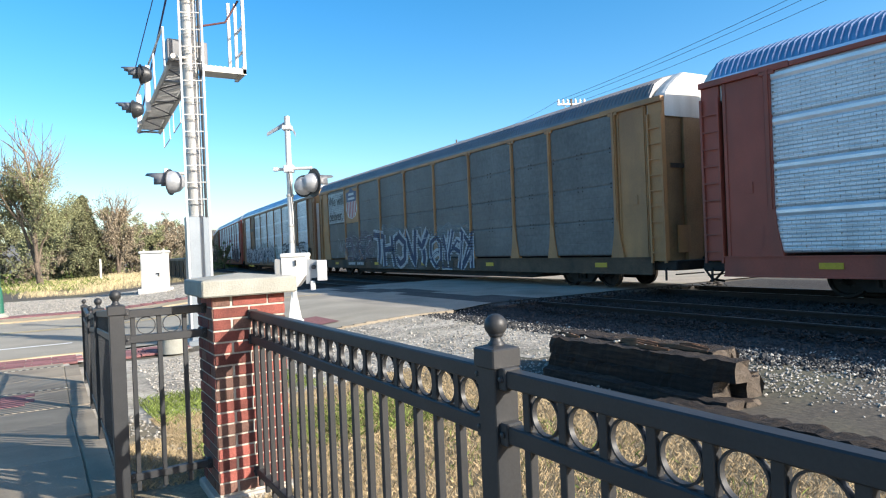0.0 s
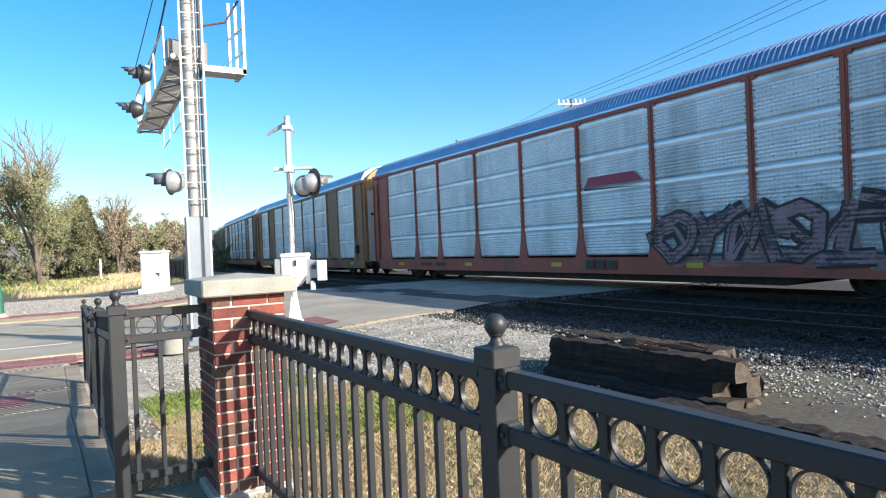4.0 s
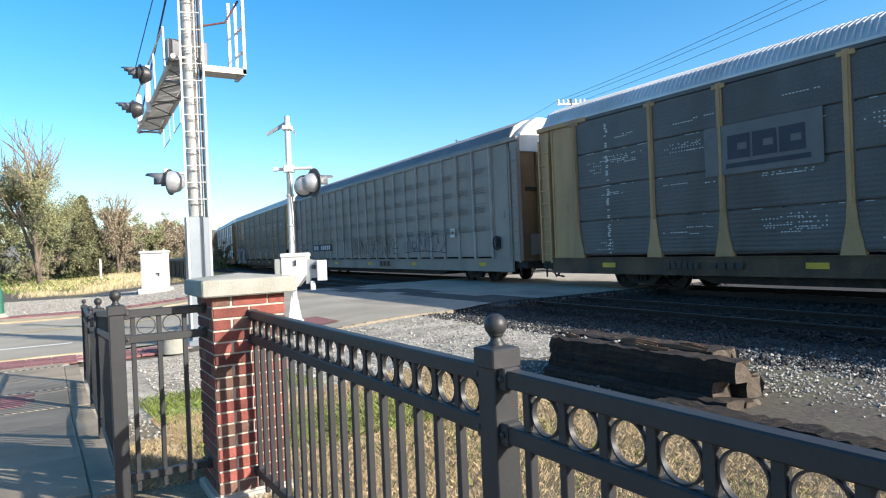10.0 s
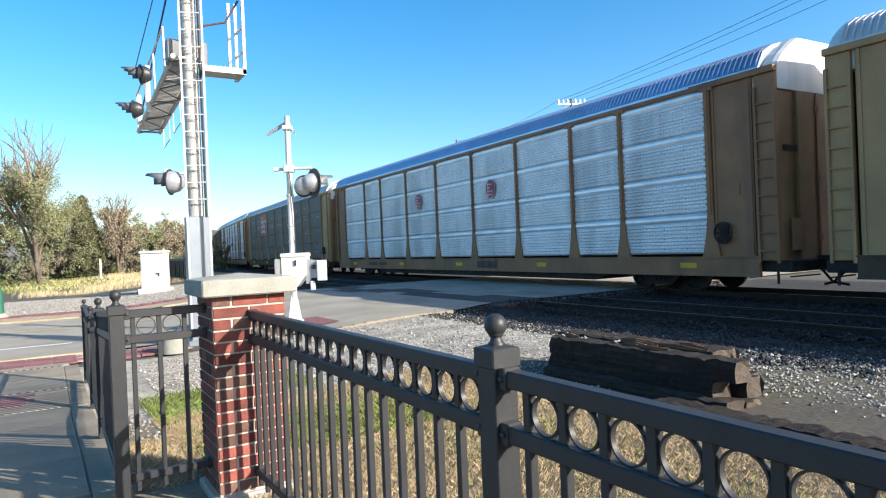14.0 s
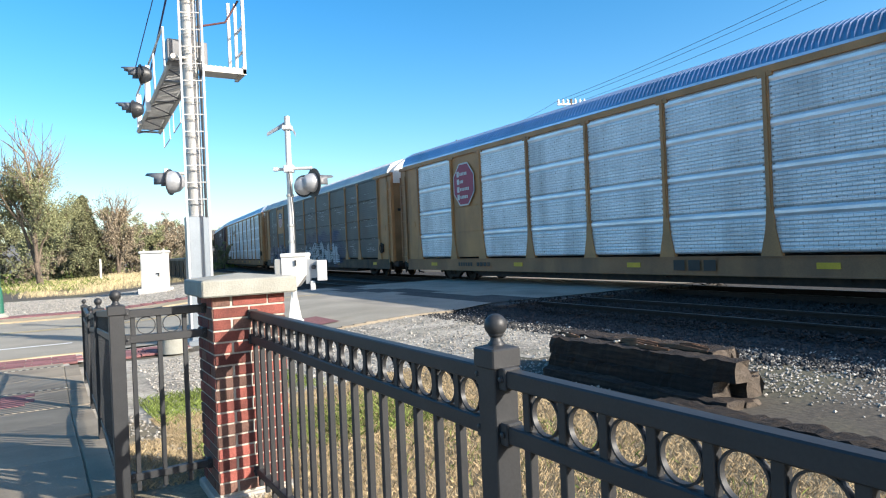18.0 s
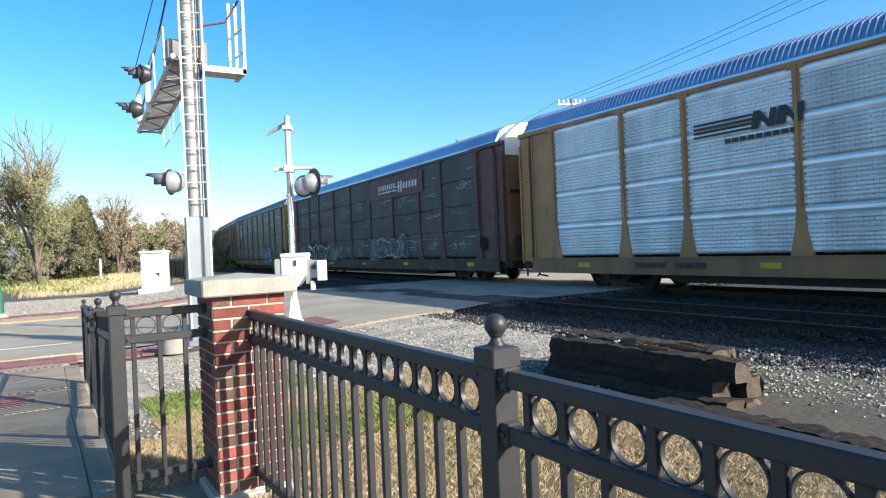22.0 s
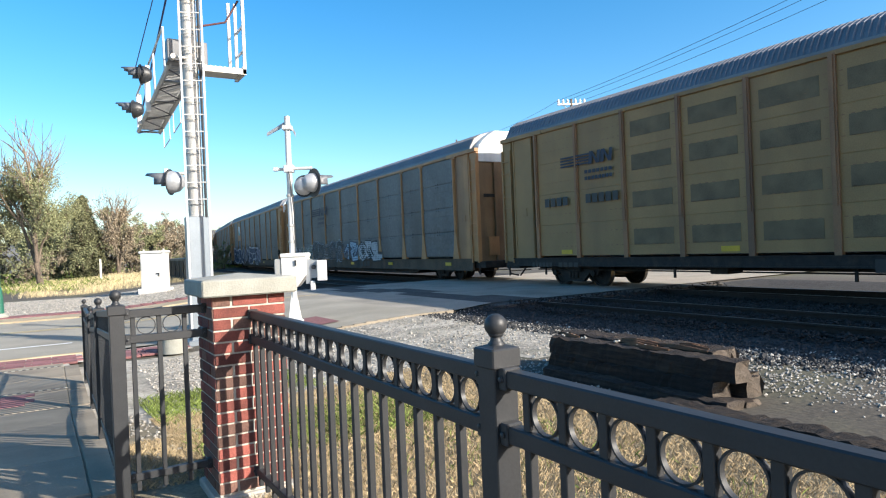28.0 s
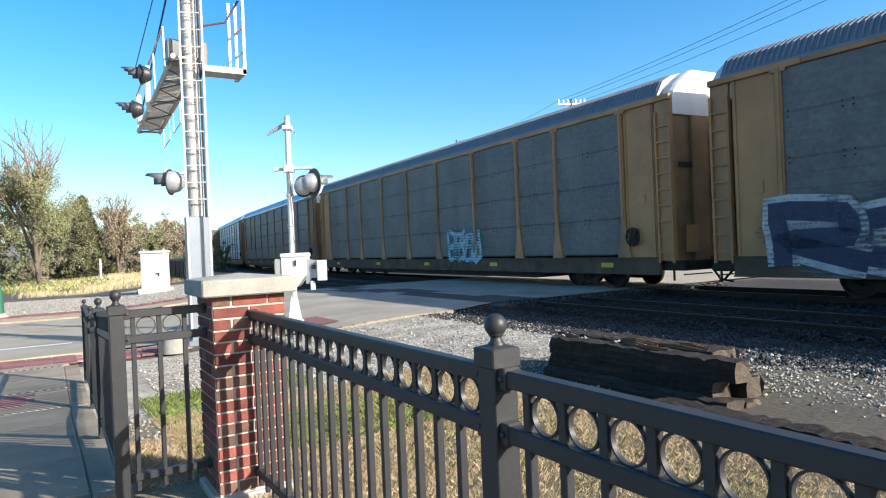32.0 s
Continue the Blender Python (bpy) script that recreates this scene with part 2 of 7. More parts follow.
M["stone"] = mat("ballast_stone", (0.30, 0.28, 0.245), 0.9, var=0.25, scale=20, island=0.42, bump=0)
# Bed colour taken near black to deepen the train's shade.
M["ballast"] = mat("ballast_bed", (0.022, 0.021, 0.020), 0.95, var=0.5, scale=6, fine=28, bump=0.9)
M["ground"] = mat("dry_earth", (0.072, 0.062, 0.048), 0.95, var=0.35, scale=0.5, fine=20, bump=0.5, dirt=(0.10, 0.10, 0.05))
M["gravel_bed"] = mat("fine_gravel", (0.33, 0.30, 0.25), 0.95, var=0.5, scale=2.2, fine=18, bump=0.7, dirt=(0.2, 0.19, 0.14))
# Darkened copy of the stone: the train's shade is put into its colour.
M["dark_stone"] = mat("shade_dark_ballast_stone", (0.030, 0.030, 0.031), 0.9, var=0.3, scale=20, island=0.6, bump=0)
M["paving"] = mat("aged_grey_paving", (0.255, 0.212, 0.155), 0.92, var=0.22, scale=1.6, fine=90, bump=0.3, rand=0.08, dirt=(0.16, 0.13, 0.095))
M["straw"] = mat("pale_lawn_straw", (0.37, 0.28, 0.16), 0.9, var=0.2, scale=1.5, island=0.3, bump=0)
M["lawn_soil"] = mat("straw_littered_soil", (0.22, 0.18, 0.115), 0.95, var=0.35, scale=3, fine=40, bump=0.5)
M["dry_verge"] = mat("dry_sandy_verge", (0.36, 0.29, 0.19), 0.95, var=0.25, scale=1.2, fine=30, bump=0.5, dirt=(0.24, 0.19, 0.12))
# Darkest copy, coloured for the deep shade along the rails.
M["shade_stone"] = mat("shade_black_ballast_stone", (0.016, 0.014, 0.013), 0.9, var=0.3, scale=20, island=0.6, bump=0)
M["hay"] = mat("dry_grass", (0.47, 0.385, 0.22), 0.9, var=0.25, scale=0.6, island=0.35, bump=0)
M["grass"] = mat("green_grass", (0.13, 0.17, 0.035), 0.9, var=0.35, scale=1.0, island=0.45, bump=0)
M["leaf_olive"] = mat("olive_leaves", (0.205, 0.215, 0.105), 0.8, var=0.35, scale=0.8, island=0.4, bump=0)
M["leaf_dark"] = mat("dark_evergreen_leaves", (0.125, 0.128, 0.065), 0.85, var=0.4, scale=0.8, island=0.45, bump=0)
M["leaf_brown"] = mat("brown_leaves", (0.25, 0.205, 0.14), 0.85, var=0.35, scale=0.8, island=0.4, bump=0)
M["twig"] = mat("bare_twigs", (0.19, 0.15, 0.11), 0.9, var=0.3, island=0.3, bump=0)
M["bark"] = mat("grey_bark", (0.13, 0.10, 0.075), 0.95, var=0.35, scale=6, bump=0.5)
M["hill"] = mat("wooded_hillside", (0.13, 0.125, 0.12), 0.95, var=0.35, scale=0.02, fine=0.2, bump=0)
M["green_pole"] = mat("dark_green_enamel", (0.02, 0.11, 0.075), 0.4, var=0.15)
M["pole_wood"] = mat("weathered_pole_wood", (0.16, 0.12, 0.09), 0.9, var=0.3)
M["insul"] = mat("pale_insulator", (0.75, 0.76, 0.78), 0.3, var=0.05)
M["wire"] = mat("dark_cable", (0.05, 0.06, 0.09), 0.6, var=0.1, bump=0)


# ---- mesh helpers ----
class Mesh:
    """Gathers vertices and faces, then becomes one mesh."""
    def __init__(self):
        self.v, self.f, self.m = [], [], []

    def face(self, pts, mi=0):
        k = len(self.v)
        self.v += [tuple(p) for p in pts]
        self.f.append(tuple(range(k, k + len(pts))))
        self.m.append(mi)

    def box(self, lo, hi, mi=0, ch=0.0, tf=None):
        """A box, with chamfered vertical and horizontal edges where ch > 0."""
        (x0, y0, z0), (x1, y1, z1) = lo, hi
        k = len(self.v)
        if ch <= 0:
            pts = [(x0, y0, z0), (x1, y0, z0), (x1, y1, z0), (x0, y1, z0), (x0, y0, z1), (x1, y0, z1), (x1, y1, z1), (x0, y1, z1)]
            fs = [(0, 3, 2, 1), (4, 5, 6, 7), (0, 1, 5, 4), (1, 2, 6, 5), (2, 3, 7, 6), (3, 0, 4, 7)]
        else:
            def ring(c, z):
                return [(x0 + c, y0, z), (x1 - c, y0, z), (x1, y0 + c, z), (x1, y1 - c, z), (x1 - c, y1, z), (x0 + c, y1, z), (x0, y1 - c, z), (x0, y0 + c, z)]

            def small(c, z):
                return [(x0 + c * 2, y0 + c, z), (x1 - c * 2, y0 + c, z), (x1 - c, y0 + c * 2, z), (x1 - c, y1 - c * 2, z), (x1 - c * 2, y1 - c, z), (x0 + c * 2, y1 - c, z), (x0 + c, y1 - c * 2, z), (x0 + c, y0 + c * 2, z)]
            pts = small(ch, z0) + ring(ch, z0 + ch) + ring(ch, z1 - ch) + small(ch, z1)
            fs = [tuple(range(7, -1, -1)), tuple(range(24, 32))]
            for r in range(3):
                for i in range(8):
                    j = (i + 1) % 8
                    fs.append((r * 8 + i, r * 8 + j, r * 8 + 8 + j, r * 8 + 8 + i))
        if tf is not None:
            pts = [tuple(tf @ Vector(p)) for p in pts]
        self.v += pts
        self.f += [tuple(a + k for a in f) for f in fs]
        self.m += [mi] * len(fs)

    def tube(self, pts, r, n=8, mi=0, caps=True, r1=None):
        """A round bar along points; r may taper to r1."""
        pts = [Vector(p) for p in pts]
        k0, cnt = len(self.v), len(pts)
        for i, p in enumerate(pts):
            d = (pts[min(i + 1, cnt - 1)] - pts[max(i - 1, 0)]).normalized()
            a = d.cross(Vector((0, 0, 1)))
            if a.length < 1e-3:
                a = d.cross(Vector((1, 0, 0)))
            a.normalize()
            b = d.cross(a)
            rr = r if r1 is None else r + (r1 - r) * i / max(1, cnt - 1)
            for j in range(n):
                t = 2 * math.pi * j / n
                self.v.append(tuple(p + rr * (math.cos(t) * a + math.sin(t) * b)))
        for i in range(cnt - 1):
            for j in range(n):
                q = (j + 1) % n
                self.f.append((k0 + i * n + j, k0 + i * n + q, k0 + (i + 1) * n + q, k0 + (i + 1) * n + j))
                self.m.append(mi)
        if caps:
            self.f.append(tuple(k0 + j for j in range(n)))
            self.f.append(tuple(k0 + (cnt - 1) * n + j for j in range(n - 1, -1, -1)))
            self.m += [mi, mi]

    def lathe(self, prof, n=16, mi=0, tf=None):
        """Spins (radius, height) pairs round z."""
        k0 = len(self.v)
        for r, z in prof:
            for j in range(n):
                t = 2 * math.pi * j / n
                p = Vector((r * math.cos(t), r * math.sin(t), z))
                self.v.append(tuple(tf @ p if tf is not None else p))
        for i in range(len(prof) - 1):
            for j in range(n):
                q = (j + 1) % n
                self.f.append((k0 + i * n + j, k0 + i * n + q, k0 + (i + 1) * n + q, k0 + (i + 1) * n + j))
                self.m.append(mi)
        self.f.append(tuple(k0 + j for j in range(n - 1, -1, -1)))
        self.f.append(tuple(k0 + (len(prof) - 1) * n + j for j in range(n)))
        self.m += [mi, mi]

    def prism(self, poly, a, b, axis=0, mi=0):
        """A polygon in the plane across an axis, drawn out from a to b."""
        k0, n = len(self.v), len(poly)
        for t in (a, b):
            for u, w in poly:
                self.v.append(((t, u, w), (u, t, w), (u, w, t))[axis])
        self.f.append(tuple(k0 + i for i in range(n - 1, -1, -1)))
        self.f.append(tuple(k0 + n + i for i in range(n)))
        self.m += [mi, mi]
        for i in range(n):
            j = (i + 1) % n
            self.f.append((k0 + i, k0 + j, k0 + n + j, k0 + n + i))
            self.m.append(mi)

    def done(self, name, mats, smooth=False):
        me = bpy.data.meshes.new(name)
        me.from_pydata(self.v, [], self.f)
        for m in mats if isinstance(mats, (list, tuple)) else [mats]:
            me.materials.append(m)
        me.polygons.foreach_set("material_index", self.m)
        bm = bmesh.new()
        bm.from_mesh(me)
        if len(bm.faces) < 30000:
            bmesh.ops.recalc_face_normals(bm, faces=bm.faces)
        bm.to_mesh(me)
        bm.free()
        if smooth:
            me.polygons.foreach_set("use_smooth", [True] * len(me.polygons))
            me.set_sharp_from_angle(angle=radians(35))
        return me


def part(name, me, parent, label="", at=None):
    """Links a mesh as one part under its thing."""
    ob = new(name, me)
    ob.parent = parent
    if at is not None:
        ob.matrix_basis = at
    if label:
        tagged(ob, label, kind="stuff" if name == "wear_patch" else "")
    return ob


def thing(name, label, category, at=None, group="", kind="", me=None):
    ob = new(name, me)
    if at is not None:
        ob.matrix_basis = at
    return tagged(ob, label, category, group, kind)


def sstep(a, b, x):
    t = min(1.0, max(0.0, (x - a) / (b - a)))
    return t * t * (3 - 2 * t)


def height(x, y):
    """The lie of the land: the pavement falls towards the road, the track bed lies a little lower than the rails."""
    h = -0.38 * sstep(3.9, 9.5, y) * (1 - sstep(1.0, 7.0, x))
    h -= 0.16 * sstep(6.6, 9.0, x) * (1 - sstep(11.6, 12.3, y)) * (1 - sstep(17.5, 19.5, x))
    h -= 0.16 * sstep(7.5, 9.0, x) * sstep(23.8, 24.6, y) * (1 - sstep(17.5, 19.5, x))
    return h


# ---- the line ----
CURVE = 0.00167
TRAIN_X, NEAR_X = 14.93, 10.60


def on_line(d, x0, side=0.0, z=0.0):
    """The pose at d metres along a track whose middle passes x0 beside the camera."""
    a = CURVE * d
    return pose((x0 + (1 - math.cos(a)) / CURVE), math.sin(a) / CURVE, z, 0, 0, -math.degrees(a)) @ pose(side, 0, 0)


# ---- ground, road and pavement ----
def graded(lo, hi, fine_lo, fine_hi, step):
    """Grid lines, close together in the middle and ever wider towards the horizon."""
    out = [fine_lo + i * step for i in range(int((fine_hi - fine_lo) / step) + 1)]
    w, x = step, out[-1]
    while x < hi:
        w *= 1.35
        x += w
        out.append(x)
    w, x = step, out[0]
    while x > lo:
        w *= 1.35
        x -= w
        out.insert(0, x)
    return out


def ground():
    xs, ys = graded(-1800, 1800, -4, 22, 0.4), graded(-1800, 2600, -6, 34, 0.4)
    ms = Mesh()
    for y in ys:
        for x in xs:
            rough = 0.012 * noise.noise((x * 1.3, y * 1.3, 0)) if -5 < x < 22 and -6 < y < 36 else 0
            ms.v.append((x, y, height(x, y) - 0.03 + rough))
    nx = len(xs)
    for j in range(len(ys) - 1):
        for i in range(nx - 1):
            ms.f.append((j * nx + i, j * nx + i + 1, (j + 1) * nx + i + 1, (j + 1) * nx + i))
            # Index 1, the track bed, has the train's shade in its colour.
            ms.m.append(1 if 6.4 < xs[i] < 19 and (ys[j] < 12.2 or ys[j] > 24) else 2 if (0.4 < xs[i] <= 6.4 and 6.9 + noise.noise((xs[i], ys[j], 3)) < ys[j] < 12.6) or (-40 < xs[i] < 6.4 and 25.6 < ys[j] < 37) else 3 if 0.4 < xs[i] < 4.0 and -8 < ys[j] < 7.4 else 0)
    thing("ground", "dry earth and gravel ground beside the railway", "ground", kind="structure", me=ms.done("ground", [M["ground"], M["ballast"], M["gravel_bed"], M["lawn_soil"]], True))


def draped(x0, x1, y0, y1, lift, step=0.5, edge=None):
    """A thin sheet that follows the ground."""
    ms = Mesh()
    nx, ny = max(1, int((x1 - x0) / step)), max(1, int((y1 - y0) / step))
    for j in range(ny + 1):
        for i in range(nx + 1):
            x, y = x0 + (x1 - x0) * i / nx, y0 + (y1 - y0) * j / ny
            if edge:
                x, y = edge(x, y)
            ms.v.append((x, y, height(x, y) + lift))
    for j in range(ny):
        for i in range(nx):
            a = j * (nx + 1) + i
            ms.f.append((a, a + 1, a + nx + 2, a + nx + 1))
            ms.m.append(0)
    return ms


ROAD0, ROAD1 = 12.7, 23.4


def road():
    def corner(x, y):
        """The near edge lies farther off along the pavement and nearer beside the rails."""
        k = max(0.0, 1 - (y - ROAD0) / 3.0)
        return x, y + k * (1.75 - 2.45 * sstep(1.6, 4.8, x) + 0.7 * sstep(7.2, 9.4, x))
    ms = draped(-60, 90, ROAD0, ROAD1, 0.012, 0.5, corner)
    for i, f in enumerate(ms.f):
        x = sum(ms.v[a][0] for a in f) / 4
        y = sum(ms.v[a][1] for a in f) / 4
        # Index 1 paints a ragged band of the train's shade across the road.
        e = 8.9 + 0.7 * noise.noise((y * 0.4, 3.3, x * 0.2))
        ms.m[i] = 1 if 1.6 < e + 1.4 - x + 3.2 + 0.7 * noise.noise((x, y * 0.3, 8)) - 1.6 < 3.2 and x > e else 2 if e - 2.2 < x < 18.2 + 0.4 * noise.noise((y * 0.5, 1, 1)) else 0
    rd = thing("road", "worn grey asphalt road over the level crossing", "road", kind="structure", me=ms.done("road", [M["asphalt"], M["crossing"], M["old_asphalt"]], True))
    yl = Mesh()
    for y in (19.9, 20.15):
        yl.v, base = yl.v, len(yl.v)
        sh = draped(-40, 7.5, y, y + 0.11, 0.018, 0.75)
        yl.v += sh.v
        yl.f += [tuple(a + base for a in f) for f in sh.f]
        yl.m += sh.m
    part("lane_line", yl.done("lane_line", M["road_yellow"]), rd, "double yellow lane line")
    for x in (-14.5, -10.5, -6.5, -2.2):
        part("lane_dash", draped(x, x + 2.6, 16.3, 16.42, 0.018, 0.6).done("lane_dash", M["road_white"]), rd, "white lane dash")
    # pale broken edge where the road meets the gravel
    for i in range(11):
        x = 4.75 + i * 0.26
        ms = Mesh()
        ms.box((-0.131, -0.03, -0.12), (0.131, 0.03, 0.016), ch=0.005)
        part("road_edge_stone", ms.done("road_edge_stone", M["paving"]), rd, at=pose(x, corner(x, ROAD0)[1] - 0.04 + 0.006 * noise.noise((x * 3, 2, 2)), height(x, 12.2), 0, 0, 3 * noise.noise((x * 2, 1, 5))))
    # kerbs, a real step on both sides
    for y, a, b, top in ((ROAD0 + 1.6, -40, 1.2, 0.035), (ROAD1, -40, 7.2, 0.06)):
        x = a
        while x < b - 0.1:
            w = min(2.4, b - x)
            z = height(x + w / 2, y)
            ms = Mesh()
            t = math.atan2(height(x + w, y) - height(x, y), w)
            ms.box((-w / 2 + 0.004, 0, -0.2), (w / 2 - 0.004, 0.15, top), ch=0.015)
            part("kerb_stone", ms.done("kerb_stone", M["paving"] if top < 0.03 else M["dry_verge"]), rd, at=pose(x + w / 2, y, z, 0, -math.degrees(t), 0))
            x += w


def brick_band(name, x0, x1, y0, y1, lift, label):
    """Paving bricks laid in rows, each a piece of its own."""
    w = thing(name, label, "pavement", kind="structure", me=draped(x0, x1, y0, y1, lift - 0.02).done(name, M["mortar"]))
    ms = Mesh()
    ms.box((-0.192, -0.095, -0.03), (0.192, 0.095, 0.012), ch=0.006)
    me = ms.done("paving_brick", M["paver"])
    rows, cols = int((y1 - y0) / 0.2), int((x1 - x0) / 0.4)
    for r in range(rows):
        for c in range(cols):
            x, y = x0 + 0.2 + 0.4 * c + (0.1 if r % 2 else -0.0), y0 + 0.1 + 0.2 * r
            part("paving_brick", me, w, at=pose(x, y, height(x, y) + lift - 0.01))


def pavements():
    sw = thing("pavement", "grey concrete pavement along the iron fence", "pavement", kind="structure", me=draped(-1.9, 0.26, -7.6, 13.15, 0.006).done("pavement", M["mortar"]))
    for i in range(2):
        y = -7.6
        while y < 12.9:
            x0, x1 = -1.9 + i * 1.04, -1.9 + (i + 1) * 1.04
            ms = Mesh()
            ms.box((-0.513, -0.59, -0.05), (0.513, 0.59, 0.02), ch=0.01)
            ym = y + 0.6
            t = math.degrees(math.atan2(height(-1, ym + 0.5) - height(-1, ym - 0.5), 1.0))
            part("slab", ms.done("slab", M["paving"]), sw, at=pose((x0 + x1) / 2, ym, height(-1, ym) + 0.004, t, 0, 0))
            y += 1.2
    # pale stone kerb under the fence
    y = 4.3
    while y < 12.4:
        ms = Mesh()
        ms.box((-0.112, -0.6, -0.2), (0.1, 0.6, 0.024), ch=0.004)
        t = math.degrees(math.atan2(height(0, y + 1.1) - height(0, y + 0.1), 1.0))
        part("edge_stone", ms.done("edge_stone", M["paving"]), sw, at=pose(0.29, y + 0.6, height(0, y + 0.6), t, 0, 0))
        y += 1.215
    # black and white tactile strips across the pavement
    for ys in (10.54, 12.80):
        ms = Mesh()
        for i in range(40):
            ms.box((-1.82 + i * 0.05, ys, height(0, ys) + 0.018), (-1.82 + i * 0.05 + 0.0495, ys + 0.035, height(0, ys) + 0.030), i % 2)
        part("drain_strip", ms.done("drain_strip", [M["black"], M["cap"]]), sw, "black and pale joint strip")
    brick_band("paver_band_1", -4.4, 0.5, 13.15, 14.35, 0.03, "purple-red brick paving band along the kerb")
    brick_band("paver_band_2", 1.0, 2.3, 13.0, 14.2, 0.03, "purple-red brick paving beside the gravel")
    brick_band("paver_band_3", -6.4, 6.0, 24.9, 26.0, 0.07, "purple-red brick band beyond the road")
    brick_band("paver_band_4", -1.9, -0.1, 9.6, 10.5, 0.03, "faded red brick patch set into the pavement")
    far = draped(-40, 6.6, ROAD1 + 0.15, 24.9, 0.05, 0.8)
    thing("pavement_far", "dry sandy strip beyond the road", "pavement", kind="structure", me=far.done("pavement_far", M["dry_verge"]))
    island = draped(4.45, 5.15, 12.7, 14.1, 0.03)
    thing("paver_pad", "purple-red brick pad at the gate foot", "pavement", kind="structure", me=island.done("paver_pad", M["paver"]))


# ---- railway tracks ----
RAIL_PROFILE = [(-0.07, -0.17), (0.07, -0.17), (0.07, -0.155), (0.012, -0.135), (0.012, -0.045), (0.036, -0.035), (0.036, -0.004), (0.028, 0.0), (-0.028, 0.0), (-0.036, -0.004), (-0.036, -0.035), (-0.012, -0.045), (-0.012, -0.135), (-0.07, -0.155)]


def track(name, x0, label):
    tr = thing(name, label, "railway track", kind="structure")
    for side in (-0.7175, 0.7175):
        ms = Mesh()
        n = len(RAIL_PROFILE)
        ds = [-60 + 4 * i for i in range(91)]
        for d in ds:
            m = on_line(d, x0, side)
            ms.v += [tuple(m @ Vector((u, 0, w))) for u, w in RAIL_PROFILE]
        for i in range(len(ds) - 1):
            for j in range(n):
                q = (j + 1) % n
                ms.f.append((i * n + j, i * n + q, (i + 1) * n + q, (i + 1) * n + j))
                ms.m.append(1 if j in (6, 7, 8) else 0)
        part("rail", ms.done("rail", [M["rail"], M["railtop"]]), tr)
    tm = Mesh()
    tm.box((-1.3, -0.115, -0.33), (1.3, 0.115, -0.165), ch=0.012)
    me = tm.done("crosstie", M["tie"])
    pl = Mesh()
    pl.box((-0.17, -0.09, -0.166), (0.17, 0.09, -0.15), ch=0.004)
    pm = pl.done("tie_plate", M["rail"])
    d = -14.0
    while d < 60:
        if not 11.6 < d < 24.2:
            if d < 34:
                t = part("crosstie", me, tr, at=on_line(d + random.uniform(-0.03, 0.03), x0) @ pose(random.uniform(-0.05, 0.05), 0, 0, 0, 0, random.uniform(-1, 1)))
                if d < 10:
                    for side in (-0.7175, 0.7175):
                        part("tie_plate", pm, t, at=pose(side, 0, 0))
        d += 0.53
    # asphalt and timber crossing between and beside the rails
    for a, b in ((-1.9, -0.80), (-0.62, 0.62), (0.80, 1.9)):
        ms = Mesh()
        for i in range(10):
            d0, d1 = 12.1 + i * 1.2, 12.1 + (i + 1) * 1.2
            m = on_line((d0 + d1) / 2, x0)
            ms.box((a, -0.601, -0.16), (b, 0.601, -0.012), tf=m)
        # The panels share the asphalt whose colour holds the train's shade.
        part("crossing_panel", ms.done("crossing_panel", M["crossing"]), tr, "worn grey crossing panels, coloured dark for shade")


def stones(name, label, boxes, count, lo, hi, seed, material="stone"):
    """Loose crushed stone, thrown over the ground."""
    rng = random.Random(seed)
    ms = Mesh()
    V, Fs, Ms = ms.v, ms.f, ms.m
    areas = [(b[1] - b[0]) * (b[3] - b[2]) * b[4] for b in boxes]
    for _ in range(count):
        b = rng.choices(boxes, areas)[0]
        x, y = rng.uniform(b[0], b[1]), rng.uniform(b[2], b[3])
        s = rng.uniform(lo, hi) * (1.6 if rng.random() < 0.08 else 1)
        z = height(x, y) - 0.03 + s * 0.25 + (b[5] if len(b) > 5 else 0)
        k = len(V)
        a = rng.uniform(0, 6.28)
        c, sn = math.cos(a), math.sin(a)
        for px, py, pz in ((1, 0.2, 0), (-1, -0.1, 0.1), (0.1, 0.8, 0), (-0.2, -0.9, 0.05), (0.2, 0.1, 0.75), (0, 0, -0.7)):
            px, py, pz = px * rng.uniform(0.6, 1.1), py * rng.uniform(0.6, 1.1), pz * rng.uniform(0.5, 1.1)
            V.append((x + s * (px * c - py * sn), y + s * (px * sn + py * c), z + s * pz))
        for f in ((0, 2, 4), (2, 1, 4), (1, 3, 4), (3, 0, 4), (2, 0, 5), (1, 2, 5), (3, 1, 5), (0, 3, 5)):
            Fs.append((k + f[0], k + f[1], k + f[2]))
            Ms.append(0)
    me = bpy.data.meshes.new(name)
    me.from_pydata(V, [], Fs)
    me.materials.append(M[material])
    thing(name, label, "gravel", kind="stuff", me=me)


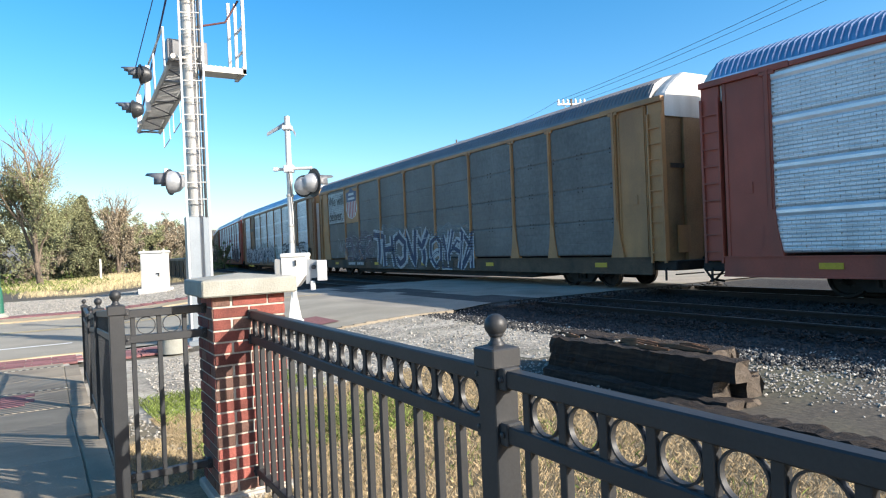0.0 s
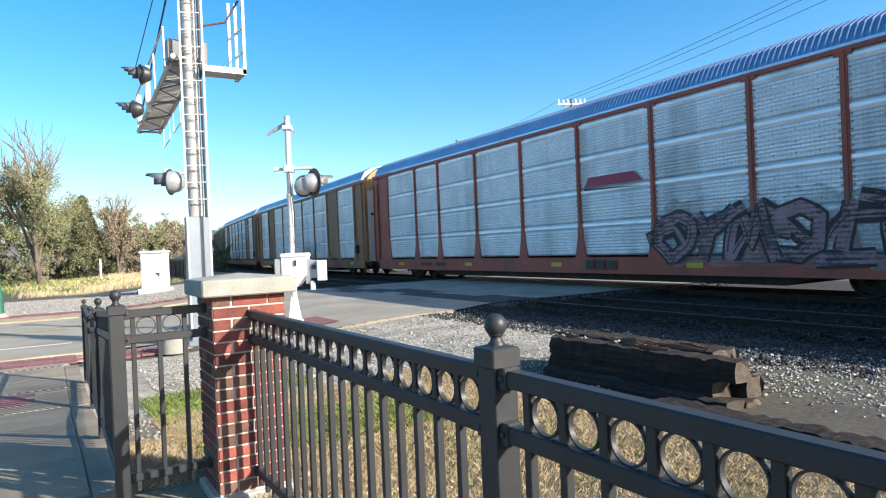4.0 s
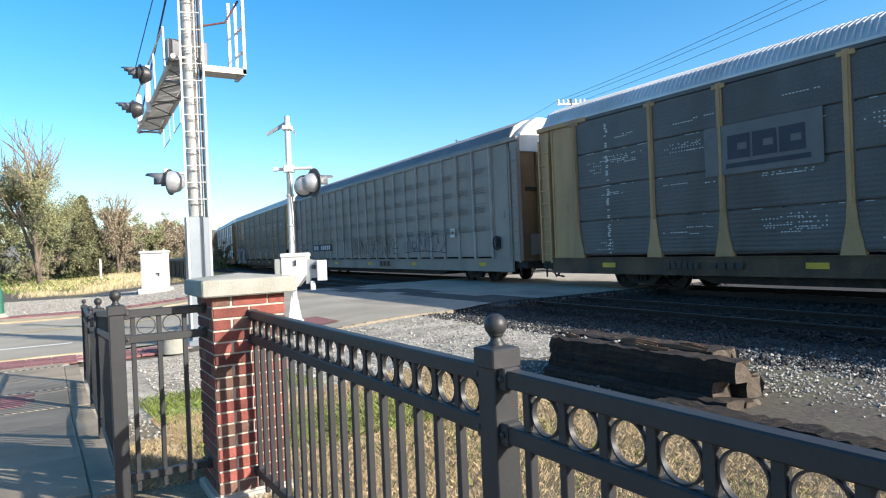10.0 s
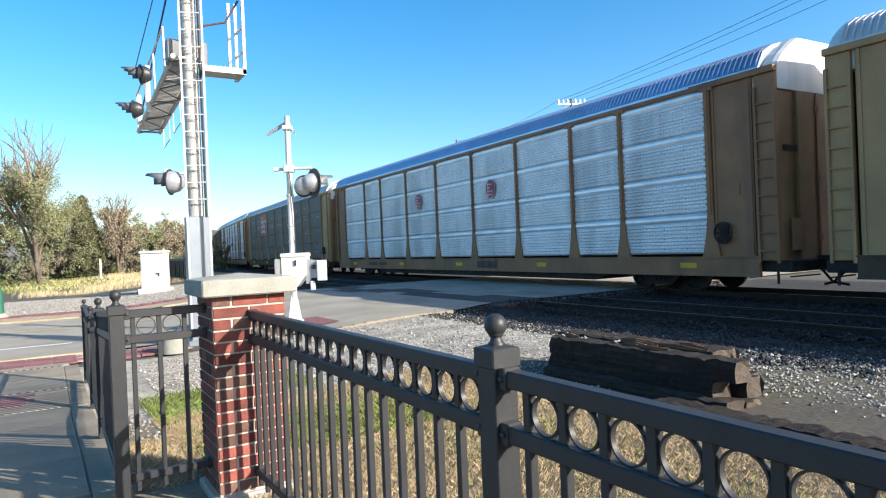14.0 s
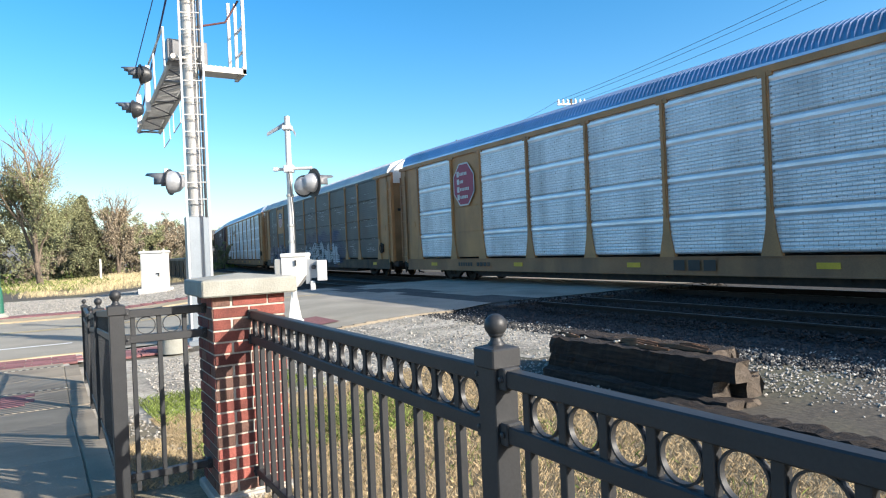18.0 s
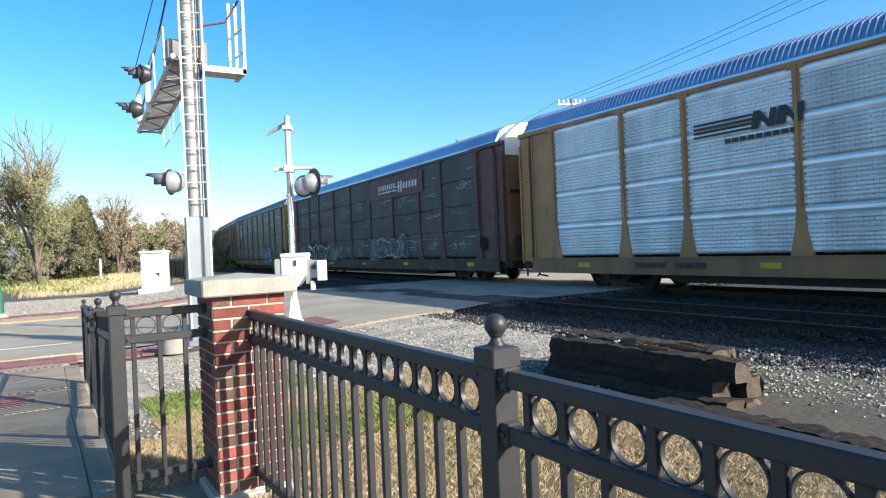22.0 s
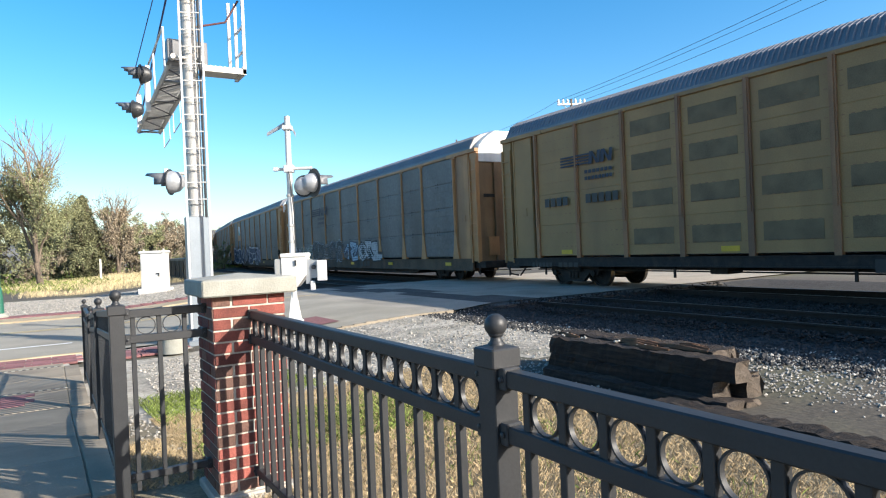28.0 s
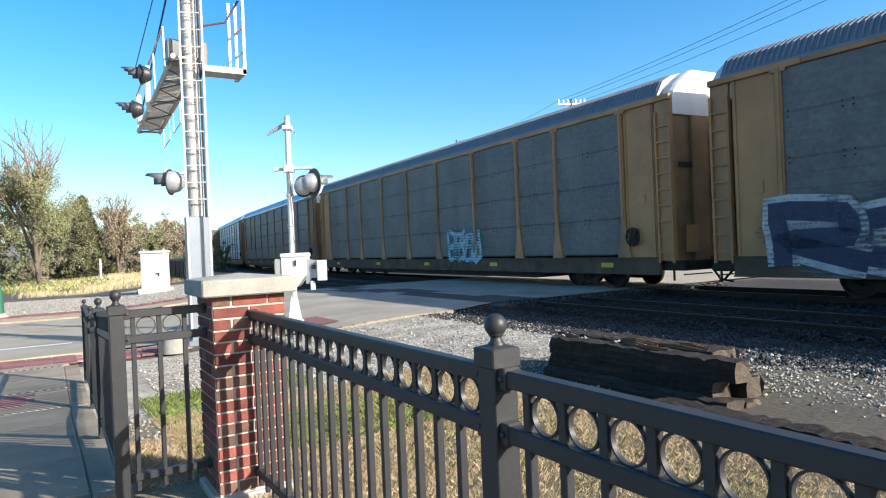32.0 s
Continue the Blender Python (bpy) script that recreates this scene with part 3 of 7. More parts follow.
def blades(name, label, boxes, count, h0, h1, wid, material, seed, keep=None, bend=0.5):
    """Grass: bent single blades."""
    rng = random.Random(seed)
    V, Fs = [], []
    areas = [(b[1] - b[0]) * (b[3] - b[2]) for b in boxes]
    while count > 0:
        b = rng.choices(boxes, areas)[0]
        x, y = rng.uniform(b[0], b[1]), rng.uniform(b[2], b[3])
        count -= 1
        if keep and not keep(x, y, rng):
            continue
        z = height(x, y) - 0.03
        h, w, a = rng.uniform(h0, h1), wid * rng.uniform(0.6, 1.4), rng.uniform(0, 6.28)
        lx, ly = rng.gauss(0, bend) * h, rng.gauss(0, bend) * h
        dx, dy = math.cos(a) * w, math.sin(a) * w
        k = len(V)
        V += [(x - dx, y - dy, z), (x + dx, y + dy, z), (x + dx * 0.7 + lx * 0.4, y + dy * 0.7 + ly * 0.4, z + h * 0.6), (x + lx, y + ly, z + h)]
        Fs += [(k, k + 1, k + 2), (k, k + 2, k + 3)]
    me = bpy.data.meshes.new(name)
    me.from_pydata(V, [], Fs)
    me.materials.append(material)
    thing(name, label, "grass", kind="stuff", me=me)


# ---- fence and pillar ----
def post_mesh(w, h, ball=0.031):
    """A square post; its cap and ball are meshes of their own."""
    a = Mesh()
    a.box((-w / 2, -w / 2, 0), (w / 2, w / 2, h), ch=0.003)
    b = Mesh()
    c = w / 2 + 0.008
    b.box((-c, -c, h - 0.045), (c, c, h + 0.008), ch=0.004)
    k = len(b.v)
    q, u = c - 0.006, 0.020
    for z, e in ((h + 0.007, q), (h + 0.014, u)):
        b.v += [(-e, -e, z), (e, -e, z), (e, e, z), (-e, e, z)]
    b.f += [(k + i, k + (i + 1) % 4, k + 4 + (i + 1) % 4, k + 4 + i) for i in range(4)] + [(k + 4, k + 5, k + 6, k + 7)]
    b.m += [0] * 5
    f = Mesh()
    z = h + 0.010
    prof = [(0.023, z), (0.023, z + 0.006), (0.019, z + 0.012), (0.0155, z + 0.018), (0.015, z + 0.024), (0.019, z + 0.027), (0.021, z + 0.031)]
    zc = z + 0.031 + ball * 0.80
    for i in range(1, 12):
        t = -math.pi / 2 + math.pi * (0.16 + 0.84 * i / 11)
        prof.append((max(0.0005, ball * math.cos(t)), zc + ball * math.sin(t)))
    f.lathe(prof, 20)
    return a.done("post", M["fence"]), b.done("post_cap", M["fence"]), f.done("ball_finial", M["fence"], True)


POST = post_mesh(0.076, 1.118)


def fence_post(fence, p, kind=None):
    k = kind or POST
    ob = part("fence_post", k[0], fence, "square black post with a ball finial", at=pose(*p))
    part("post_cap", k[1], ob)
    part("ball_finial", k[2], ob)
    return ob


def ring_mesh(ro=0.051, wd=0.014, th=0.005):
    ms = Mesh()
    n = 28
    for r, y in ((ro, -wd / 2), (ro, wd / 2), (ro - th, wd / 2), (ro - th, -wd / 2)):
        for j in range(n):
            t = 2 * math.pi * j / n
            ms.v.append((r * math.cos(t), y, r * math.sin(t)))
    for i in range(4):
        for j in range(n):
            q, e = (j + 1) % n, (i + 1) % 4
            ms.f.append((i * n + j, i * n + q, e * n + q, e * n + j))
            ms.m.append(0)
    return ms.done("ring", M["fence"], True)


RING = ring_mesh()
TOP = 1.072


def picket_mesh():
    ms = Mesh()
    ms.box((-0.0125, -0.0125, 0.05), (0.0125, 0.0125, TOP - 0.03), ch=0.002)
    return ms.done("picket", M["fence"])


PICKET = picket_mesh()


def fence_panel(fence, p0, p1, first=0.06, pitch=0.1296, low=0.15):
    """A panel between two points on the ground: three rails, pickets and a row of rings."""
    p0, p1 = Vector(p0), Vector(p1)
    d = p1 - p0
    ln = d.length
    slope = math.atan2(d.z, math.hypot(d.x, d.y))
    m = pose(p0.x, p0.y, p0.z, 0, -math.degrees(slope), 0)
    m = pose(p0.x, p0.y, p0.z, 0, 0, math.degrees(math.atan2(d.y, d.x))) @ pose(0, 0, 0, 0, -math.degrees(slope), 0)
    ob = None
    for name, z, hh in (("fence_panel", TOP, 0.046), ("middle_rail", TOP - 0.144, 0.046), ("bottom_rail", low, 0.042)):
        ms = Mesh()
        ms.box((0, -0.021, z - hh), (ln, 0.021, z), ch=0.004)
        me = ms.done(name, M["fence"])
        if ob is None:
            ob = part(name, me, fence, "black rails with pickets and a row of rings", at=m)
        else:
            part(name, me, ob)
    for z, hh in ((TOP, 0.046), (TOP - 0.144, 0.046), (low, 0.042)):
        for x in (0.0, ln - 0.03):
            b = Mesh()
            b.box((x, -0.027, z - hh - 0.006), (x + 0.03, 0.027, z + 0.006), ch=0.003)
            b.lathe([(0.008, 0), (0.008, 0.006), (0.003, 0.008)], 8, tf=pose(x + 0.015, -0.027, z - hh / 2, 90))
            part("bracket", b.done("bracket", M["fence"]), ob)
    x = first
    part("ring", RING, ob, at=pose(x - pitch / 2, 0, TOP - 0.046 - 0.049)) if first > 0.11 else None
    while x < ln - 0.02:
        part("picket", PICKET, ob, at=pose(x, 0, 0))
        if x + pitch < ln - 0.01:
            part("ring", RING, ob, at=pose(x + pitch / 2, 0, TOP - 0.046 - 0.049))
        x += pitch
    return ob


PX0, PX1, PY0, PY1 = 0.795, 1.215, 3.87, 4.29


def pillar():
    core = Mesh()
    core.box((PX0 + 0.004, PY0 + 0.004, -0.1), (PX1 - 0.004, PY1 - 0.004, 1.165))
    ob = thing("brick_pillar", "red brick gate pillar with a concrete cap", "pillar", me=core.done("mortar_core", M["mortar"]))
    cp = Mesh()
    cp.box((PX0 - 0.065, PY0 - 0.065, 1.165), (PX1 + 0.065, PY1 + 0.065, 1.262), ch=0.008)
    cx, cy = (PX0 + PX1) / 2, (PY0 + PY1) / 2
    k = len(cp.v)
    q = 0.265
    cp.v += [(cx - q, cy - q, 1.262), (cx + q, cy - q, 1.262), (cx + q, cy + q, 1.262), (cx - q, cy + q, 1.262), (cx, cy, 1.292)]
    cp.f += [(k, k + 1, k + 4), (k + 1, k + 2, k + 4), (k + 2, k + 3, k + 4), (k + 3, k, k + 4)]
    cp.m += [0] * 4
    part("cap_stone", cp.done("cap_stone", M["cap"]), ob, "weathered cast concrete cap")
    ft = Mesh()
    ft.box((PX0 - 0.03, PY0 - 0.03, -0.1), (PX1 + 0.03, PY1 + 0.03, 0.012), ch=0.008)
    part("footing", ft.done("footing", M["concrete"]), ob)
    meshes = {}
    for ln in (0.20, 0.1, 0.15):
        ms = Mesh()
        ms.box((-ln / 2, -0.045, -0.0285), (ln / 2, 0.045, 0.0285), ch=0.003)
        meshes[ln] = (ms.done("brick", M["brick"]), ms.done("brick", M["brick_brown"]))
    rng = random.Random(4)
    for c in range(17):
        z = 0.055 + c * 0.0675
        for face in range(4):
            spans = [(0.1, 0.20), (0.31, 0.20)] if (c + face) % 2 else [(0.046, 0.1), (0.21, 0.20), (0.368, 0.1)]
            for u, ln in spans:
                out = rng.uniform(-0.0015, 0.0015)
                if face == 0:
                    m = pose(PX0 + 0.005 + u, PY0 + 0.043 + out, z)
                elif face == 1:
                    m = pose(PX1 - 0.005 - u, PY1 - 0.043 + out, z)
                elif face == 2:
                    m = pose(PX0 + 0.043 + out, PY0 + 0.005 + u, z, 0, 0, 90)
                else:
                    m = pose(PX1 - 0.043 + out, PY0 + 0.005 + u, z, 0, 0, 90)
                part("brick", meshes[ln][1 if rng.random() < 0.38 else 0], ob, at=m)


FX = 1.02


def fences():
    # along the lawn, from the pillar past the camera
    f1 = thing("lawn_fence", "black iron fence with ball-topped posts and ringed panels", "fence")
    fence_post(f1, (FX, 1.42, 0))
    fence_panel(f1, (FX, PY0, 0), (FX, 1.458, 0), 0.052, 0.1296)
    fence_panel(f1, (FX, 1.382, 0), (FX, -0.962, 0), 0.093, 0.1315)
    fence_post(f1, (FX, -1.0, 0))
    fence_panel(f1, (FX, -1.038, 0), (FX, -3.4, 0), 0.093, 0.1315)
    fence_post(f1, (FX, -3.44, 0))
    fence_panel(f1, (FX, -3.478, 0), (FX, -5.84, 0), 0.093, 0.1315)
    fence_post(f1, (FX, -5.88, 0))
    # the short return and the run beside the pavement
    f2 = thing("pavement_fence", "black iron fence stepping down beside the pavement", "fence")
    fence_post(f2, (0.315, 4.05, 0.02))
    fence_panel(f2, (0.353, 4.05, 0.045), (PX0, 4.05, 0.045), 0.045, 0.137)
    lst = [(0.315, 4.05), (0.36, 6.35), (0.41, 8.75), (0.43, 10.75)]
    for (xa, a), (xb, b) in zip(lst, lst[1:]):
        za, zb = 0.02 + height(0, a), 0.02 + height(0, b)
        fence_post(f2, (xb, b, zb))
        fence_panel(f2, (xa, a + 0.04, za + 0.03), (xb, b - 0.04, zb + 0.03), 0.07, 0.13)


# ---- crossing signals ----
def flasher(parent, at, back=0.30, hood=0.28, shell="sig_grey"):
    """A round-backed crossing lamp with its hood; it faces +x of its own space."""
    ms = Mesh()
    ms.lathe([(0.02, -0.20), (0.09, -0.185), (0.15, -0.12), (0.175, -0.02), (0.175, 0.02)], 18, tf=pose(0, 0, 0, 0, 90, 0))
    body = part("lamp_housing", ms.done("lamp_housing", M[shell], True), parent, "grey lamp housing", at=at)
    ms = Mesh()
    ms.lathe([(0.14, 0.0), (back, 0.0), (back, 0.012), (0.14, 0.012)], 26, tf=pose(0, 0, 0, 0, 90, 0))
    part("background_disc", ms.done("background_disc", M["sig_black"]), body)
    ms = Mesh()
    n = 14
    for i in range(n + 1):
        t = math.pi * (-0.1 + 1.2 * i / n)
        for x, k in ((0.012, 1.0), (hood, 1.0 if 2 < i < n - 2 else 0.95)):
            ms.v.append((x * (1.0 if 3 < i < n - 3 or x < 0.1 else 0.6), 0.15 * math.cos(t) * k, 0.15 * math.sin(t) * k))
    for i in range(n):
        ms.f.append((2 * i, 2 * i + 1, 2 * i + 3, 2 * i + 2))
        ms.m.append(0)
    me = ms.done("hood", M["sig_dull"], True)
    h = part("hood", me, body)
    so = h.modifiers.new("thick", "SOLIDIFY")
    so.thickness = 0.006
    ms = Mesh()
    ms.lathe([(0.0, 0.04), (0.08, 0.035), (0.13, 0.014)], 18, tf=pose(0, 0, 0, 0, 90, 0))
    part("lens", ms.done("lens", M["crimson"], True), body, "dark red lens, unlit")
    return body


def cantilever():
    bx, by = 2.60, 13.75
    z0 = height(bx, by)
    ob = thing("signal_mast", "tall galvanised crossing signal mast with ladder and cantilever walkway", "signal mast", at=pose(bx, by, z0))
    top = 8.6
    ms = Mesh()
    ms.tube([(0, 0, 2.4), (0, 0, top)], 0.15, 20)
    part("mast_tube", ms.done("mast_tube", M["zinc"], True), ob)
    ms = Mesh()
    ms.box((-0.21, -0.17, 0.0), (0.21, 0.17, 2.52), ch=0.012)
    ms.box((-0.30, -0.27, -0.1), (0.30, 0.27, 0.06), ch=0.015)
    part("base_cabinet", ms.done("base_cabinet", M["sheet"]), ob, "pale galvanised base column")
    for i in range(20):
        ms = Mesh()
        ms.lathe([(0.152, 0), (0.158, 0.008), (0.158, 0.03), (0.152, 0.038)], 20)
        if i == 0:
            band = ms.done("mast_band", M["zinc"], True)
        part("mast_band", band, ob, at=pose(0, 0, 2.75 + i * 0.34))
    ms = Mesh()
    ms.tube([(0.16, -0.16, 2.5), (0.16, -0.16, top)], 0.028, 8)
    part("conduit", ms.done("conduit", M["sig_black"]), ob)
    # ladder in front of the mast, square to the line of sight
    lad = pose(-0.02, -0.30, 0.0, 0, 0, -20)
    for sx in (-0.21, 0.21):
        ms = Mesh()
        ms.box((sx - 0.018, -0.03, 0.25 if sx > 0 else 0.25), (sx + 0.018, 0.03, top + 0.6), ch=0.005)
        part("ladder_rail", ms.done("ladder_rail", M["alu"]), ob, at=lad)
    rm = Mesh()
    rm.tube([(-0.2, 0, 0), (0.2, 0, 0)], 0.013, 8)
    rung = rm.done("rung", M["alu"], True)
    for i in range(7, 25):
        part("rung", rung, ob, at=lad @ pose(0, 0, 0.5 + i * 0.335))
    # platform arm over the road: two chords, lattice, grating and hand rails
    ay0, ay1, ax0, ax1, az = 0.15, 5.7, -0.34, 0.20, 5.45
    arm = Mesh()
    for x in (ax0, ax1):
        arm.tube([(x, -0.15, az), (x, ay1, az)], 0.05, 10)
    for y in (-0.1, 1.4, 2.9, 4.3, ay1):
        arm.tube([(ax0, y, az), (ax1, y, az)], 0.03, 8)
    arm_part = part("arm_frame", arm.done("arm_frame", M["zinc"], True), ob, at=pose(0, 0, az + 0.22, -4.7) @ pose(0, 0, -az))
    ms = Mesh()
    ms.box((ax0 + 0.03, 0, 0), (ax1 - 0.03, 0.055, 0.03), ch=0.004)
    slat = ms.done("grating_bar", M["zinc"])
    for i in range(58):
        part("grating_bar", slat, arm_part, at=pose(0, 0.15 + i * 0.095, az + 0.03))
    for x in (ax0, ax1):
        ms = Mesh()
        ms.box((x - 0.02, 0.1, az - 0.06), (x + 0.02, ay1, az + 0.06), ch=0.006)
        part("side_beam", ms.done("side_beam", M["sig_grey"]), arm_part)
        ms = Mesh()
        for i in range(4):
            y = 0.5 + i * 1.3
            ms.tube([(ax0, y, az - 0.05), (ax1, y + 0.65, az - 0.05)], 0.016, 6)
            ms.tube([(ax1, y + 0.65, az - 0.05), (ax0, y + 1.3, az - 0.05)], 0.016, 6)
        if x == ax0:
            part("cross_brace", ms.done("cross_brace", M["sig_dull"], True), arm_part)
    for k, y in enumerate((1.0, 2.6, 4.2)):
        ms = Mesh()
        ms.tube([(ax1 + 0.02, y, az), (ax1 + 0.02, y, az - 0.55), (ax1 + 0.02, y + 1.0, az - 0.55), (ax1 + 0.02, y + 1.0, az)], 0.014, 6)
        part("hanging_rod", ms.done("hanging_rod", M["zinc"]), arm_part)
    for x in (ax0,):
        ms = Mesh()
        for y in (0.9, 2.4, 3.9, ay1):
            ms.tube([(x, y, az), (x, y, az + 1.0)], 0.024, 8)
        ms.tube([(x, 0.9, az + 1.0), (x, ay1, az + 1.0)], 0.024, 8)
        part("guard_rail", ms.done("guard_rail", M["alu"], True), arm_part)
    ms = Mesh()
    ms.tube([(-0.3, ay1, az + 0.02), (-0.05, 0.0, az + 2.9), (0.0, 0.0, top - 0.2)], 0.022, 8)
    ms.tube([(-0.55, ay1 - 1.6, az + 1.0), (-0.1, 0.0, az + 3.4)], 0.012, 6)
    part("stay_rod", ms.done("stay_rod", M["navy"], True), ob, "dark tension stay")
    # junction box behind the mast
    ms = Mesh()
    ms.box((-0.42, 0.0, az + 0.15), (0.35, 0.3, az + 0.62), ch=0.015)
    part("junction_box", ms.done("junction_box", M["sig_dull"]), ob)
    # side platform
    ms = Mesh()
    ms.box((0.2, -0.35, az + 0.0), (1.02, 0.3, az + 0.03))
    ms.box((0.95, -0.38, az - 0.05), (1.02, 0.33, az + 0.1))
    ms.box((0.2, -0.38, az - 0.06), (1.02, -0.33, az + 0.05))
    sp = part("side_platform", ms.done("side_platform", M["zinc"]), ob)
    ms = Mesh()
    ms.box((-0.015, -0.35, 0), (0.015, 0.3, 0.04))
    tread = ms.done("tread_bar", M["zinc"])
    for i in range(9):
        part("tread_bar", tread, sp, at=pose(0.24 + i * 0.09, 0, az + 0.03))
    for dx, dy in ((1.0, -0.33), (1.0, 0.28), (0.86, 0.28)):
        ms = Mesh()
        ms.box((dx - 0.03, dy - 0.03, az), (dx + 0.03, dy + 0.03, az + 1.6), ch=0.006)
        part("guard_post", ms.done("guard_post", M["alu"]), ob)
    ms = Mesh()
    ms.box((1.0, -0.33, az + 0.45), (1.03, 0.28, az + 0.5))
    ms.box((1.0, -0.33, az + 0.95), (1.03, 0.28, az + 1.0))
    ms.tube([(0.1, 0, az + 0.9), (0.7, -0.1, az + 1.05), (0.95, -0.2, az + 1.5)], 0.022, 8, 1)
    part("guard_bars", ms.done("guard_bars", [M["alu"], M["maroon"]]), ob)
    # lamps: two pairs on the arm, one on the mast
    for y, z in ((3.0, az + 0.75), (4.7, az + 0.45)):
        ms = Mesh()
        ms.box((-0.46, y - 0.04, az - 0.25), (-0.36, y + 0.04, z + 0.1), ch=0.008)
        ms.box((-0.56, y - 0.03, z - 0.3), (-0.38, y + 0.03, z - 0.24))
        br = part("lamp_bracket", ms.done("lamp_bracket", M["alu"]), ob)
    for y, z in ((3.0, az + 0.62), (4.7, az + 0.14)):
        flasher(ob, pose(-0.54, y, z, 0, 0, 158) @ Matrix.Scale(1.2, 4), 0.20, 0.34, "sig_black")
    ms = Mesh()
    ms.tube([(0.0, 0.0, 3.36), (-0.52, 0.1, 3.42)], 0.03, 8)
    ms.box((-0.56, 0.06, 3.36), (-0.48, 0.14, 3.48))
    part("lamp_arm", ms.done("lamp_arm", M["zinc"]), ob)
    flasher(ob, pose(-0.44, 0.1, 3.22, 0, 0, 150) @ Matrix.Scale(1.3, 4), 0.2, 0.34)


def gate():
    gx, gy = 4.55, 13.75
    z0 = height(gx, gy)
    ob = thing("crossing_gate", "white crossing gate mechanism on a galvanised mast with flashers", "crossing gate", at=pose(gx, gy, z0, 0, 0, -31))
    ms = Mesh()
    ms.tube([(0, 0, 0.5), (0, 0, 4.50)], 0.068, 16, r1=0.06)
    part("mast_tube", ms.done("mast_tube", M["alu"], True), ob)
    ms = Mesh()
    ms.lathe([(0.24, 0.0), (0.24, 0.04), (0.17, 0.1), (0.12, 0.36), (0.10, 0.5), (0.075, 0.62)], 4, tf=pose(0, 0, 0, 0, 0, 45))
    part("base_casting", ms.done("base_casting", M["alu"]), ob)
    ms = Mesh()
    ms.prism([(-0.2, 0.80), (0.10, 0.80), (0.32, 1.06), (0.32, 1.48), (-0.2, 1.48)], -0.22, 0.22, 1)
    ms.box((-0.22, -0.24, 1.44), (0.34, 0.24, 1.53), ch=0.015)
    part("mechanism_case", ms.done("mechanism_case", M["white"]), ob, "white painted gate mechanism case")
    ms = Mesh()
    ms.box((-0.36, -0.2, 1.0), (-0.2, 0.2, 1.42), ch=0.02)
    part("side_cover", ms.done("side_cover", M["zinc"]), ob)
    ms = Mesh()
    ms.prism([(0.30, 1.40), (0.66, 1.34), (0.66, 1.0), (0.42, 0.98), (0.38, 0.86), (0.30, 0.86)], -0.16, -0.12, 1)
    part("gate_arm_support", ms.done("gate_arm_support", M["sig_grey"]), ob)
    ms = Mesh()
    ms.box((0.56, -0.26, 0.92), (0.76, -0.16, 1.36), ch=0.012)
    ms.box((0.40, -0.2, 0.72), (0.50, -0.15, 0.92), ch=0.01)
    part("counterweight", ms.done("counterweight", M["alu"]), ob)
    ms = Mesh()
    ms.lathe([(0.05, 0), (0.05, 0.03), (0.02, 0.035)], 12, tf=pose(0.48, -0.165, 1.22, 90))
    ms.box((0.09, -0.25, 1.26), (0.12, -0.22, 1.38), 0)
    part("pivot_bolt", ms.done("pivot_bolt", M["sig_black"]), ob)
    ms = Mesh()
    ms.tube([(0, 0.28, 3.36), (0.0, -0.0, 3.36)], 0.035, 8)
    ms.tube([(-0.3, 0, 3.36), (0.5, 0, 3.36)], 0.035, 10)
    ms.box((-0.1, -0.1, 3.28), (0.1, 0.1, 3.44), ch=0.01)
    ms.box((-0.34, -0.05, 3.32), (-0.24, 0.05, 3.4), ch=0.01)
    part("cross_arm", ms.done("cross_arm", M["alu"]), ob)
    flasher(ob, pose(0.30, 0.05, 2.98, 0, 0, 75) @ Matrix.Scale(1.15, 4), 0.21, 0.3)
    flasher(ob, pose(0.52, -0.02, 3.04, 0, 0, 40) @ Matrix.Scale(1.2, 4), 0.26, 0.36)
    # crossbuck seen nearly edge on
    for x0, x1, z0_, z1_ in ((-0.46, -0.06, 4.10, 4.30), (0.05, 0.16, 4.30, 4.06)):
        ms = Mesh()
        ms.prism([(x0, z0_), (x1, z1_), (x1, z1_ + 0.10), (x0, z0_ + 0.07)], 0.05, 0.075, 1)
        part("crossbuck_blade", ms.done("crossbuck_blade", M["sig_grey"]), ob)
    ms = Mesh()
    ms.box((-0.1, -0.09, 4.2), (0.1, 0.09, 4.3), ch=0.01)
    part("mast_clamp", ms.done("mast_clamp", M["alu"]), ob)
    ms = Mesh()
    for z in (1.75, 2.1, 2.75):
        ms.lathe([(0.075, 0), (0.08, 0.01), (0.08, 0.05), (0.075, 0.06)], 16, tf=pose(0, 0, z))
    part("mast_clamp", ms.done("mast_band", M["zinc"], True), ob)
    ms = Mesh()
    ms.tube([(0.08, -0.06, 1.5), (0.09, -0.08, 2.4), (0.02, -0.09, 3.3)], 0.014, 6)
    part("cable", ms.done("cable", M["sig_black"]), ob)


